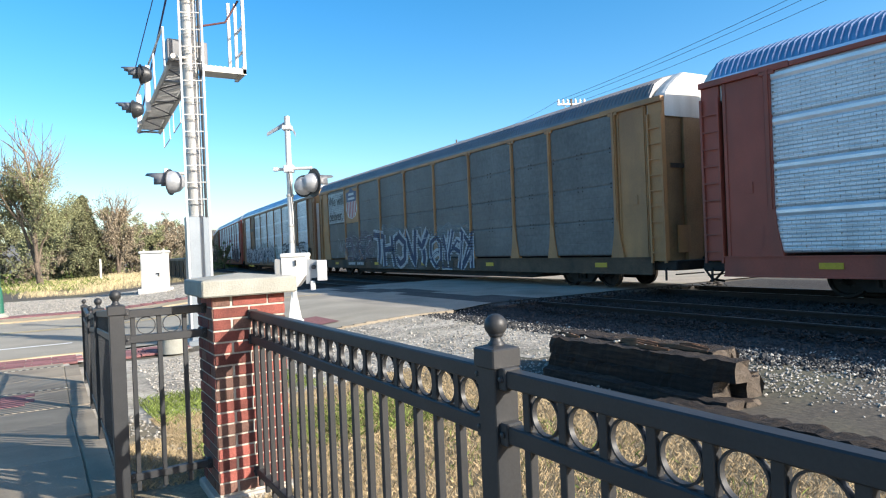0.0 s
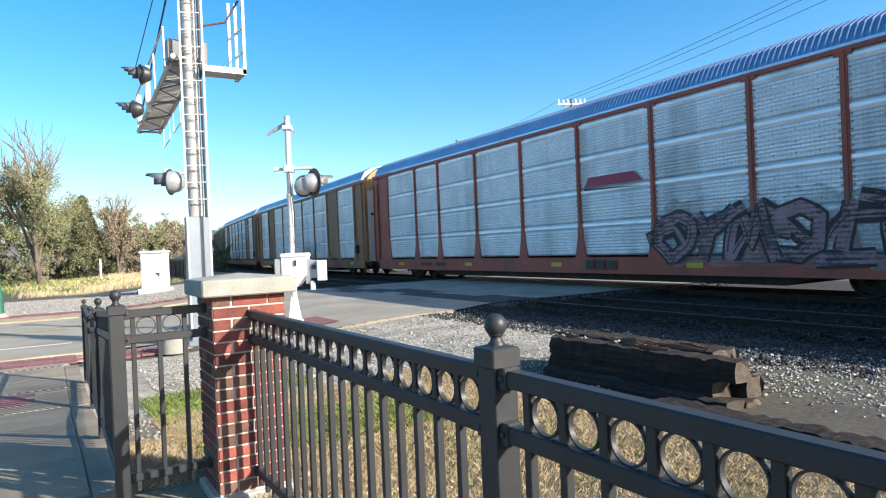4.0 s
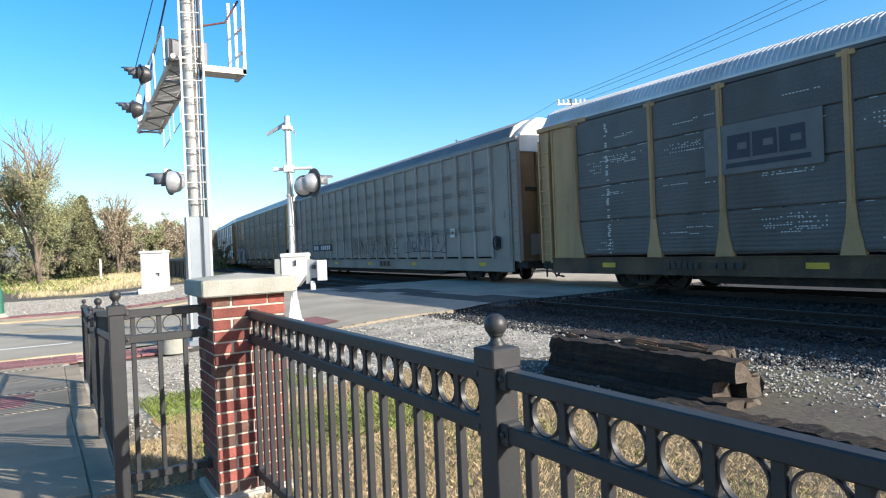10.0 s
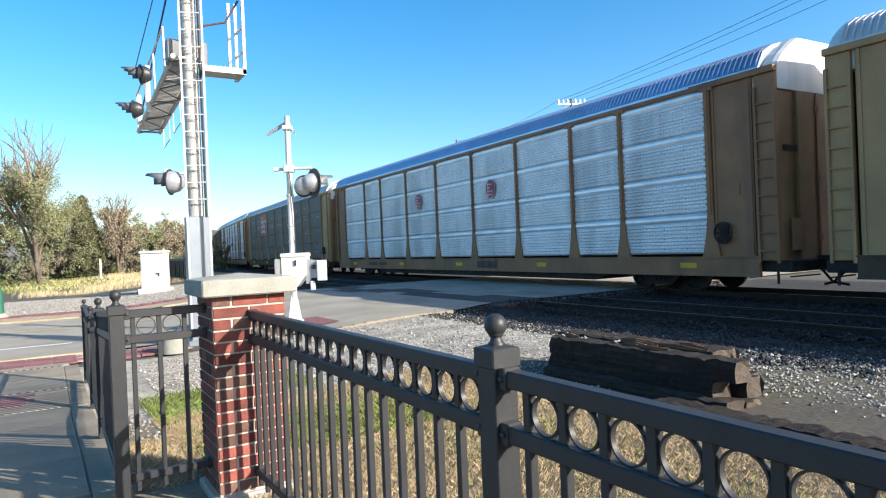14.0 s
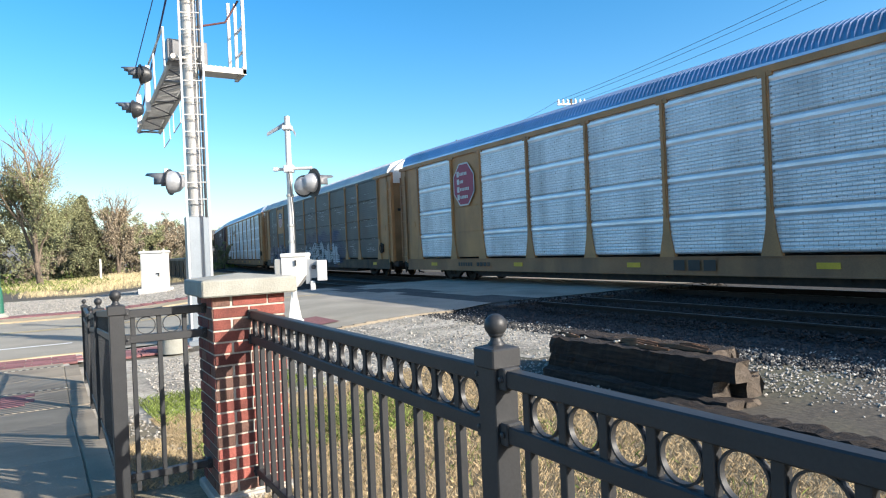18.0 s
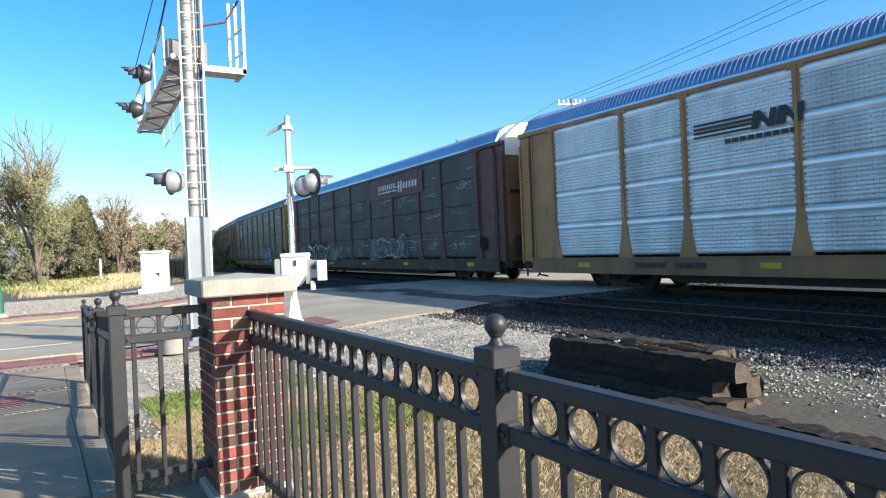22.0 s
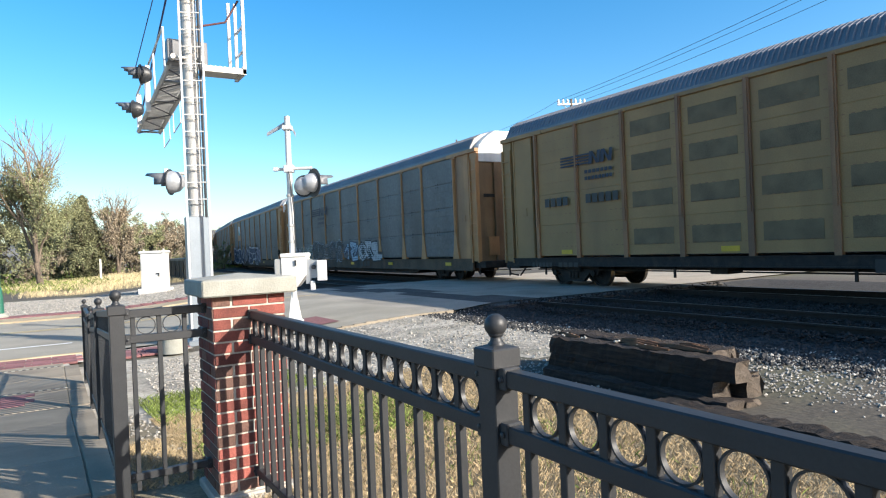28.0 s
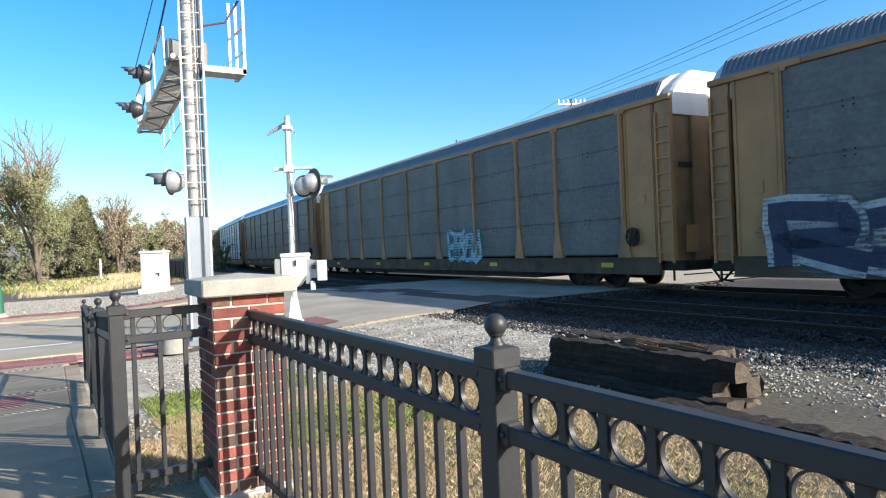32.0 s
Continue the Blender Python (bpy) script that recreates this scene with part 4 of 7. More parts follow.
def cabinet():
    cx, cy = 4.35, 33.4
    z0 = height(cx, cy)
    ob = thing("signal_cabinet", "white steel signal equipment cabinet on a pale plinth", "equipment cabinet", at=pose(cx, cy, z0, 0, 0, -28))
    ms = Mesh()
    ms.box((-0.52, -0.4, 0.12), (0.52, 0.4, 1.85), ch=0.02)
    part("body", ms.done("body", M["white"]), ob)
    ms = Mesh()
    ms.box((-0.58, -0.46, 1.80), (0.58, 0.46, 1.92), ch=0.03)
    part("lid", ms.done("lid", M["white"]), ob)
    ms = Mesh()
    ms.box((-0.64, -0.5, -0.1), (0.64, 0.5, 0.16), ch=0.02)
    part("plinth", ms.done("plinth", M["white"]), ob)
    ms = Mesh()
    ms.box((-0.46, -0.415, 0.2), (0.46, -0.4, 1.76), ch=0.005)
    d = part("door", ms.done("door", M["white"]), ob)
    ms = Mesh()
    ms.box((0.2, -0.46, 0.84), (0.34, -0.415, 0.88))
    ms.box((0.3, -0.45, 0.72), (0.34, -0.415, 0.86))
    part("handle", ms.done("handle", M["sig_black"]), d)
    for x in (-0.5, 0.42):
        ms = Mesh()
        ms.lathe([(0.03, 0), (0.05, 0.03), (0.03, 0.09)], 10)
        part("lifting_eye", ms.done("lifting_eye", M["zinc"]), ob, at=pose(x, 0, 1.92))


def tie_mesh(length, seed, deep=0.175, wide=0.225):
    """A weathered timber: split top edges, chewed ends, uneven faces."""
    ms = Mesh()
    n = 40
    ring = [(-0.5, 0), (0.5, 0), (0.5, 0.6), (0.49, 0.98), (0.2, 1.0), (-0.15, 1.0), (-0.49, 0.98), (-0.5, 0.55)]
    w = len(ring)
    for i in range(n + 1):
        y = -length / 2 + length * i / n
        end = 1.0 if i in (0, n) else 0.0
        for k, (u, v) in enumerate(ring):
            a = 0.016 * noise.noise((i * 0.35, k * 3.1, seed)) + 0.020 * noise.noise((i * 1.7, k * 5.1, seed + 4))
            c = (0.022 * noise.noise((i * 0.5, k * 2.3, seed + 9)) + 0.018 * noise.noise((i * 1.9, k * 4.3, seed + 2))) * (1 if v > 0.5 else 0.2)
            ms.v.append((u * wide * (1 - 0.05 * end) + a, y + end * 0.06 * noise.noise((k * 1.7, i, seed)), v * deep + c))
    for i in range(n):
        for k in range(w):
            q = (k + 1) % w
            ms.f.append((i * w + k, i * w + q, (i + 1) * w + q, (i + 1) * w + k))
            ms.m.append(0)
    ms.f += [tuple(range(w)), tuple(n * w + k for k in range(w - 1, -1, -1))]
    ms.m += [1, 1]
    return ms.done("railroad_tie", [M["tie"], M["tie_end"]])


def tie_stack():
    z = height(5, 4.5) - 0.03
    rows = [
        # x, middle along the line, height, turn, length
        (4.83, 4.42, z + 0.215, 1.2, 2.24), (5.12, 4.72, z + 0.225, 0.5, 2.05),
        (4.80, 4.50, z + 0.04, 1.0, 2.02), (5.08, 4.52, z + 0.04, 0.6, 2.32),
        (5.34, 4.60, z + 0.02, 0.2, 2.1), (5.36, 4.75, z + 0.20, -0.5, 2.0),
        (4.66, 4.38, z - 0.09, 1.6, 2.2), (4.95, 4.4, z - 0.13, 0.6, 2.2),
        (4.42, 2.70, z - 0.10, 2.0, 2.1), (4.40, 1.20, z - 0.11, 1.0, 2.2), (4.16, 3.1, z - 0.12, 2.4, 2.2),
    ]
    for i, (x, y, zz, a, ln) in enumerate(rows):
        thing("railroad_tie", "dark weathered creosoted railroad tie in a stack" if i < 8 else "half-buried dark railroad tie on bare earth", "railroad tie", at=pose(x, y, zz, 0, 0, a), group="stacked railroad ties", me=tie_mesh(ln, i * 3.7))
    # long rusty splinters along the top
    rng = random.Random(8)
    for i in range(9):
        ln = rng.uniform(0.25, 0.7)
        sp = Mesh()
        for k in range(7):
            t = k / 6
            wd, up = 0.028 * (1 - abs(2 * t - 1) ** 2) + 0.006, 0.014 * (1 - abs(2 * t - 1)) + 0.004
            dx = 0.012 * noise.noise((k * 0.9, i * 3.0, 1))
            sp.v += [(-wd + dx, (t - 0.5) * ln, -0.012), (wd + dx, (t - 0.5) * ln, -0.012), (wd * 0.6 + dx, (t - 0.5) * ln, up), (-wd * 0.5 + dx, (t - 0.5) * ln, up * 1.4)]
            if k:
                n = len(sp.v)
                sp.f += [(n - 8 + j, n - 8 + (j + 1) % 4, n - 4 + (j + 1) % 4, n - 4 + j) for j in range(4)]
                sp.m += [0] * 4
        sp.f += [(0, 1, 2, 3), (27, 26, 25, 24)]
        sp.m += [0, 0]
        thing("timber_splinter", "rusty-brown splintered board on the tie stack", "splinter", at=pose(rng.uniform(4.78, 5.2), rng.uniform(3.85, 5.4), z + 0.402, 0, 0, rng.uniform(-4, 6)), group="splinters on the ties", me=sp.done("timber_splinter", M["splinter"]))
    # loose stones lying on the upper ties
    for i in range(18):
        st = Mesh()
        st.lathe([(0.004, 0), (0.024, 0.008), (0.02, 0.022), (0.006, 0.03)], 6, tf=pose(0, 0, 0, rng.uniform(-15, 15), 0, rng.uniform(0, 90)))
        thing("loose_stone", "pale loose ballast stone lying on a tie", "stone", at=pose(rng.uniform(4.80, 5.02), 4.55 + rng.uniform(-0.3, 1.0), z + 0.392) @ Matrix.Scale(rng.uniform(0.3, 0.9), 4), group="stones on the ties", me=st.done("loose_stone", M["stone"]))


# ---- trees and distance ----
def crown_mesh(name, material, centres, leaf, per, seed):
    rng = random.Random(seed)
    V, Fs = [], []
    for cx, cy, cz, r in centres:
        for _ in range(per):
            u = Vector((rng.gauss(0, 1), rng.gauss(0, 1), rng.gauss(0, 1)))
            u = u.normalized() * r * rng.uniform(0.25, 1.0) ** 0.6
            p = Vector((cx, cy, cz)) + u
            a = Vector((rng.gauss(0, 1), rng.gauss(0, 1), rng.gauss(0, 1))).normalized()
            b = a.cross(Vector((rng.gauss(0, 1), rng.gauss(0, 1), rng.gauss(0, 1)))).normalized()
            s = leaf * rng.uniform(0.5, 1.3)
            k = len(V)
            V += [tuple(p - a * s), tuple(p + b * s * 0.45), tuple(p + a * s), tuple(p - b * s * 0.45)]
            Fs.append((k, k + 1, k + 2, k + 3))
    me = bpy.data.meshes.new(name)
    me.from_pydata(V, [], Fs)
    me.materials.append(material)
    return me


def tree(label, x, y, h, spread, material, seed, bare=0.0, leaf=0.22, per=60, clumps=40, low=0.15, cone=False, group="", levels=3):
    """A branching tree: trunk, limbs, boughs and twigs, leaves along the outer twigs. bare: how leafless its top is."""
    rng = random.Random(seed)
    z = height(x, y) - 0.05
    ob = thing("tree", label, "tree", at=pose(x, y, z), group=group)
    runs, tips = [], []

    def grow(p, d, ln, r, lev):
        pts = [p]
        for i in range(3):
            d = (d + Vector((rng.gauss(0, 0.13), rng.gauss(0, 0.13), rng.gauss(0.05, 0.08)))).normalized()
            pts.append(pts[-1] + d * ln / 3)
        runs.append((pts, r, lev))
        if lev >= levels:
            tips.append(pts)
            return
        for k in range((5, 5, 5, 4)[lev]):
            t = rng.uniform(0.3, 1.0) if k else 1.0
            i = min(2, int(t * 3))
            q = pts[i].lerp(pts[i + 1], t * 3 - i)
            side = Vector((rng.gauss(0, 1), rng.gauss(0, 1), rng.gauss(0, 0.35))).normalized()
            grow(q, (d + side * rng.uniform(0.5, 1.0)).normalized(), ln * rng.uniform(0.5, 0.8), r * 0.52, lev + 1)
    if cone:
        runs.append(([Vector((0, 0, 0)), Vector((0.05, 0, 0.5)), Vector((0, 0.05, 0.95))], 0.02, 0))
        for k in range(26):
            t, a = rng.uniform(0.06, 0.85), rng.uniform(0, 6.28)
            o = Vector((math.cos(a), math.sin(a), 0)) * (1 - t) ** 0.7
            runs.append(([Vector((0, 0, t)), Vector((0, 0, t + 0.03)) + o * 0.5, Vector((0, 0, t + 0.12)) + o * 0.9], 0.006, 1))
    else:
        for k in range(3 if levels > 2 else 2):
            grow(Vector((rng.gauss(0, 0.01), rng.gauss(0, 0.01), 0)), Vector((rng.gauss(0, 0.22), rng.gauss(0, 0.22), 1)).normalized(), 0.42, 0.016, 0)
    zs = max(p.z for pts, r, lev in runs for p in pts)
    rs = sorted(math.hypot(p.x, p.y) for pts, r, lev in runs for p in pts)[-max(1, len(runs) // 12)]
    fit = lambda p: Vector((p.x * spread / rs, p.y * spread / rs, p.z * h / zs))
    tr, limbs = Mesh(), Mesh()
    for pts, r, lev in runs:
        (tr if lev == 0 else limbs).tube([fit(p) for p in pts], r * h, (9, 6, 4, 3)[lev], r1=r * h * 0.45, caps=False)
    part("trunk", tr.done("trunk", M["bark"], True), ob)
    part("branchwork", limbs.done("branchwork", M["twig"] if bare else M["bark"]), ob)
    cs = []
    if cone:
        for _ in range(clumps):
            t = rng.uniform(0, 1) ** 0.85
            r = spread * (1 - t) ** 0.62 * (0.6 + 0.4 * min(1, t / 0.15))
            a = rng.uniform(0, 6.28)
            rr = r * rng.uniform(0.3, 0.95)
            cs.append((rr * math.cos(a), rr * math.sin(a), h * (low + (0.97 - low) * t), h * rng.uniform(0.025, 0.06)))
    else:
        while len(cs) < clumps:
            pts = rng.choice(tips)
            i = rng.randrange(3)
            p = fit(pts[i].lerp(pts[i + 1], rng.random()))
            top = p.z / h
            if rng.random() < bare * 1.25 * sstep(0.4, 0.8, top):
                continue
            cs.append((p.x, p.y, max(p.z, h * low), h * rng.uniform(0.03, 0.08)))
        for _ in range(clumps // (9 if levels > 2 else 5)):
            a, q = rng.uniform(0, 6.28), spread * rng.uniform(0.2, 0.8)
            cs.append((q * math.cos(a), q * math.sin(a), h * rng.uniform(low, low + 0.3), h * rng.uniform(0.03, 0.06)))
    part("crown", crown_mesh("crown", material, cs, leaf, per, seed), ob)
    return ob


def hills():
    ms = Mesh()
    n = 90
    rows = [(0, 0.0), (40, 12), (120, 29), (260, 45), (420, 53), (560, 50)]
    for i in range(n + 1):
        a = radians(-75 + 150 * i / n)
        for r, hgt in rows:
            k = 0.75 + 0.35 * noise.noise((i * 0.13, r * 0.003, 2.0)) + 0.08 * noise.noise((i * 0.7, r * 0.02, 5.0))
            R = 900 + r
            ms.v.append((R * math.sin(a) + 40, R * math.cos(a), hgt * k - 1))
    m = len(rows)
    for i in range(n):
        for j in range(m - 1):
            ms.f.append((i * m + j, (i + 1) * m + j, (i + 1) * m + j + 1, i * m + j + 1))
            ms.m.append(0)
    thing("hillside_backdrop", "hazy wooded hillside in the distance", "hill", kind="structure", me=ms.done("hillside_backdrop", M["hill"], True))
    rng = random.Random(21)
    for i in range(14):
        a = radians(rng.uniform(2, 9.5))
        R = 900 + rng.uniform(60, 330)
        w, d, hh = rng.uniform(9, 15), rng.uniform(8, 10), rng.uniform(5, 8)
        hz = 11 + (R - 900) * 0.088
        ob = thing("house", "small pale house on the far wooded hillside", "house", at=pose(R * math.sin(a) + 40, R * math.cos(a), hz, 0, 0, rng.uniform(-40, 40)), group="hillside houses")
        wm = Mesh()
        wm.box((-w / 2, -d / 2, -4), (w / 2, d / 2, hh))
        part("wall", wm.done("wall", M["white"]), ob)
        rm = Mesh()
        rm.prism([(-d / 2 - 0.5, hh), (d / 2 + 0.5, hh), (0, hh + 3.2)], -w / 2 - 0.5, w / 2 + 0.5, 0)
        part("roof", rm.done("roof", M["roof_dark"]), ob)


def poles():
    spots = [(43.2, 46.3, 14.4), (54.4, 84.0, 17.2), (36.0, 8.0, 15.2)]
    tops = []
    for i, (x, y, h) in enumerate(spots):
        ob = thing("utility_pole", "weathered wooden utility pole with a crossarm", "utility pole", at=pose(x, y, 0, 0, 0, -28), group="utility poles")
        ms = Mesh()
        ms.tube([(0, 0, -0.3), (0, 0, h + 0.55)], 0.17, 12, r1=0.11)
        part("pole", ms.done("pole", M["pole_wood"], True), ob)
        if i != 1:
            ms = Mesh()
            ms.box((-1.35, -0.07, h - 0.02), (1.35, 0.07, h + 0.15), ch=0.01)
            part("crossarm", ms.done("crossarm", M["insul"]), ob)
            for u in (-1.25, -0.8, -0.35, 0.4, 0.85, 1.25):
                ms = Mesh()
                ms.lathe([(0.04, 0), (0.13, 0.05), (0.08, 0.15), (0.14, 0.22), (0.06, 0.42)], 10)
                part("insulator", ms.done("insulator", M["insul"]), ob, at=pose(u, 0, h + 0.13))
            for u in (-0.8, 0.8):
                ms = Mesh()
                ms.tube([(u, 0.05, h), (0, 0.12, h - 0.75)], 0.04, 6)
                part("brace", ms.done("brace", M["zinc"]), ob)
        tops.append((x, y, h))
    def wire(a, b, sag):
        ms = Mesh()
        a, b = Vector(a), Vector(b)
        pts = []
        for i in range(17):
            t = i / 16
            p = a.lerp(b, t)
            p.z -= sag * 4 * t * (1 - t)
            pts.append(p)
        ms.tube(pts, 0.016, 5)
        thing("overhead_wire", "thin dark overhead wire between the poles", "wire", group="overhead wires", me=ms.done("overhead_wire", M["wire"]))
    for u, zz in ((-1.25, 0.45), (-0.35, 0.45), (1.25, 0.45)):
        def at(i):
            x, y, h = tops[i]
            return (x + u * 0.883, y - u * 0.469, h + zz)
        wire(at(0), at(2), 0.5)
        if u != -0.35:
            x, y, h = tops[1]
            wire(at(0), (x + 0.1 * u, y, h + 0.3), 0.8)


def roadside():
    # the green lamp post at the road's far side
    ob = thing("green_lamp_post", "dark green enamelled post on a pale footing", "post", at=pose(-1.42, 25.6, height(-1, 25)))
    ms = Mesh()
    ms.tube([(0, 0, 0.2), (0, 0, 5.0)], 0.09, 14)
    part("shaft", ms.done("shaft", M["green_pole"], True), ob)
    ms = Mesh()
    ms.lathe([(0.17, 0.15), (0.15, 0.7), (0.12, 1.0), (0.1, 1.05)], 14)
    part("base_sleeve", ms.done("base_sleeve", M["green_pole"], True), ob)
    ms = Mesh()
    ms.lathe([(0.3, -0.1), (0.28, 0.12), (0.2, 0.2)], 16)
    part("footing", ms.done("footing", M["cap"], True), ob, "pale concrete footing")
    ob = thing("marker_post", "slim white marker post in dry grass", "post", at=pose(3.7, 60, height(3.7, 60)))
    ms = Mesh()
    ms.box((-0.08, -0.05, 0), (0.08, 0.05, 1.75), ch=0.01)
    part("stake", ms.done("stake", M["white"]), ob)
    ob = thing("concrete_tub", "grey concrete footing at the pavement corner", "footing", at=pose(1.95, 12.9, height(1.95, 12.9)))
    ms = Mesh()
    ms.lathe([(0.24, 0), (0.22, 0.28), (0.2, 0.3), (0.05, 0.3)], 20)
    part("body", ms.done("body", M["cap"], True), ob)
    # low dark hedge line and far brush beside the line
    ob = thing("black_tank", "dark low equipment case beside the far track", "equipment case", at=pose(7.3, 43.0, 0, 0, 0, 0))
    ms = Mesh()
    ms.box((-0.5, -3, -0.1), (0.5, 3, 1.35), ch=0.05)
    part("body", ms.done("body", M["sig_black"]), ob)
    for i in range(4):
        ms = Mesh()
        ms.box((-0.53, -2.6 + i * 1.4, 0.1), (-0.5, -1.5 + i * 1.4, 1.2), ch=0.006)
        part("door", ms.done("door", M["iron"]), ob)


def rough_lawn(x, y, rng):
    n = noise.noise((x * 0.5, y * 0.5, 7))
    return n + rng.uniform(-0.35, 0.35) > 0.0


ground()
road()
pavements()
track("track_near", NEAR_X, "empty near railway track on dark ballast")
track("track_train", TRAIN_X, "railway track under the passing train")
fences()
pillar()
cantilever()
gate()
cabinet()
tie_stack()
stones("gravel", "pale crushed stone scattered over bare earth", [(1.6, 8.2, 6.8, 12.3, 1.0), (3.2, 7.6, 4.4, 7.0, 0.9), (1.2, 3.0, 7.0, 12.2, 1.4), (0.45, 2.0, 4.4, 8.0, 1.0), (5.2, 8.6, 1.0, 4.6, 0.35), (5.5, 8.4, 2.4, 5.2, 1.1)], 19000, 0.008, 0.026, 3)
# Both ballast layers below carry painted shade in their stone colour.
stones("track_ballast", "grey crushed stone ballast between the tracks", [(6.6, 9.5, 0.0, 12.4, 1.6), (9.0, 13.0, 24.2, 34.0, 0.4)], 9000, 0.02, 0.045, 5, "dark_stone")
stones("oily_ballast", "ballast along the rails, coloured black for shade", [(9.2, 13.0, -2.0, 12.2, 2.2, 0.07), (13.0, 17.0, -2.0, 12.2, 1.2, 0.05)], 16000, 0.02, 0.05, 6, "shade_stone")
stones("roadside_gravel", "pale coarse gravel strip beyond the road", [(-9, 7.0, 26.2, 37.0, 1.0)], 16000, 0.014, 0.036, 8)
blades("dry_lawn", "short dry yellow grass inside the iron fence", [(0.85, 4.4, -2.5, 7.4), (0.45, 1.05, 4.4, 6.0)], 230000, 0.012, 0.05, 0.0011, M["straw"], 11)
blades("green_lawn", "patchy green grass by the brick pillar", [(0.9, 2.9, 4.6, 9.2)], 22000, 0.03, 0.08, 0.003, M["grass"], 12, rough_lawn)
blades("lawn_weeds", "scattered green blades in the dry lawn", [(1.05, 3.4, -1.0, 5.0)], 6000, 0.02, 0.07, 0.003, M["grass"], 15, rough_lawn)
blades("tall_dry_grass", "tall golden dry grass beyond the road", [(-30, 12, 40, 72)], 260000, 0.07, 0.34, 0.0028, M["hay"], 13, lambda x, y, r: noise.noise((x * 0.45, y * 0.25, 1)) + r.uniform(-0.4, 0.4) > 0.15 - 0.12 * max(-3, min(4, x)), 0.22)
blades("far_green_grass", "green rough grass under the trees", [(-34, 4, 46, 78), (-40, 30, 78, 130)], 50000, 0.12, 0.45, 0.02, M["grass"], 14)
tree("olive-leaved tree with a bare twiggy top", -0.5, 57, 12.6, 4.6, M["leaf_olive"], 31, bare=0.85, per=58, clumps=520, low=0.08, leaf=0.075)
tree("olive-leaved tree at the road's far side", 0.4, 76, 8.0, 3.6, M["leaf_olive"], 37, bare=0.4, per=90, clumps=300, low=0.05, leaf=0.085)
tree("dense dark evergreen with rusty tips", 3.0, 70, 7.9, 2.0, M["leaf_dark"], 32, per=85, clumps=620, cone=True, low=0.06, leaf=0.085)
tree("half-bare slender tree in dry grass", 5.9, 70, 8.6, 2.3, M["leaf_brown"], 33, bare=0.75, per=26, clumps=260, low=0.25, leaf=0.09)
for i, (x, y, h, s, k) in enumerate([(8.2, 78, 8.4, 3.4, "leaf_olive"), (11.0, 88, 8.2, 3.8, "leaf_brown"), (14.5, 98, 8.0, 4.0, "leaf_brown"), (-1.5, 84, 8.5, 4.6, "leaf_dark"), (18.5, 112, 8.0, 4.4, "leaf_brown"), (23.5, 130, 8.6, 4.8, "leaf_dark"), (-8, 88, 9, 5.4, "leaf_brown"), (-15, 80, 9, 5.4, "leaf_olive"), (4.2, 92, 7.8, 4.6, "leaf_brown"), (28, 150, 9.4, 5.4, "leaf_brown"), (22, 142, 8.6, 5.4, "leaf_olive"), (9.5, 104, 8.6, 5.0, "leaf_olive"), (15.5, 124, 9, 5.5, "leaf_olive"), (34, 175, 10, 6, "leaf_brown"), (0.5, 100, 8, 5.5, "leaf_brown")]):
    tree("rough autumn scrub tree in the distance", x, y, h * 0.9, s * 1.15, M[k], 50 + i, bare=0.3, per=80, clumps=170, low=0.04, leaf=0.12, group="far scrub trees", levels=2)
rb = random.Random(77)
for i in range(42):
    tree("low brown and olive brush in dry grass", rb.uniform(-24, 24) if i < 26 else rb.uniform(-10, 9), (74 if i < 26 else 62) + rb.uniform(0, 40 if i < 26 else 12), rb.uniform(1.8, 3.4), rb.uniform(1.6, 2.6), M[rb.choice(("leaf_brown", "leaf_olive", "leaf_brown", "leaf_dark"))], 90 + i, bare=0.2, per=52, clumps=56, low=0.05, leaf=0.08, group="roadside brush", levels=2)
hills()
poles()
roadside()


# ---- the train of automobile carriers ----
LEN, PITCH, SPEED, FRONT0 = 27.30, 28.35, 16.40, 11.02
HALF = 1.50
EAVE = 4.97
ROOF_PROFILE = [(-1.53, EAVE), (-1.53, EAVE + 0.06), (-1.47, 5.14), (-1.32, 5.39), (-1.02, 5.56), (-0.55, 5.69), (0, 5.73), (0.55, 5.69), (1.02, 5.56), (1.32, 5.39), (1.47, 5.14), (1.53, EAVE + 0.06), (1.53, EAVE)]
BAYS = [2.83, 2.04, 2.83, 2.83, 2.83, 2.83, 2.83, 2.04, 2.83]
CACHE = {}


def cached(key, make):
    if key not in CACHE:
        CACHE[key] = make()
    return CACHE[key]


def roof_mesh(length, material):
    ms = Mesh()
    pitch = 0.14
    n = int(length / pitch)
    prof = ROOF_PROFILE
    w = len(prof)
    rows = []
    for i in range(n):
        y = -length / 2 + i * length / n
        for f, up in ((0.0, 0.0), (0.3, 0.0), (0.42, 0.018), (0.82, 0.018)):
            rows.append((y + f * length / n, up))
    rows.append((length / 2, 0.0))
    for y, up in rows:
        for x, z in prof:
            k = up if abs(x) < 1.49 else 0
            ms.v.append((x * (1 + k * 0.7), y, z + k))
    for i in range(len(rows) - 1):
        for j in range(w - 1):
            ms.f.append((i * w + j, i * w + j + 1, (i + 1) * w + j + 1, (i + 1) * w + j))
            ms.m.append(0)
    for r in (0, len(rows) - 1):
        ms.f.append(tuple(r * w + j for j in range(w)))
        ms.m.append(0)
    me = bpy.data.meshes.new("roof")
    me.from_pydata(ms.v, [], ms.f)
    me.materials.append(material)
    return me


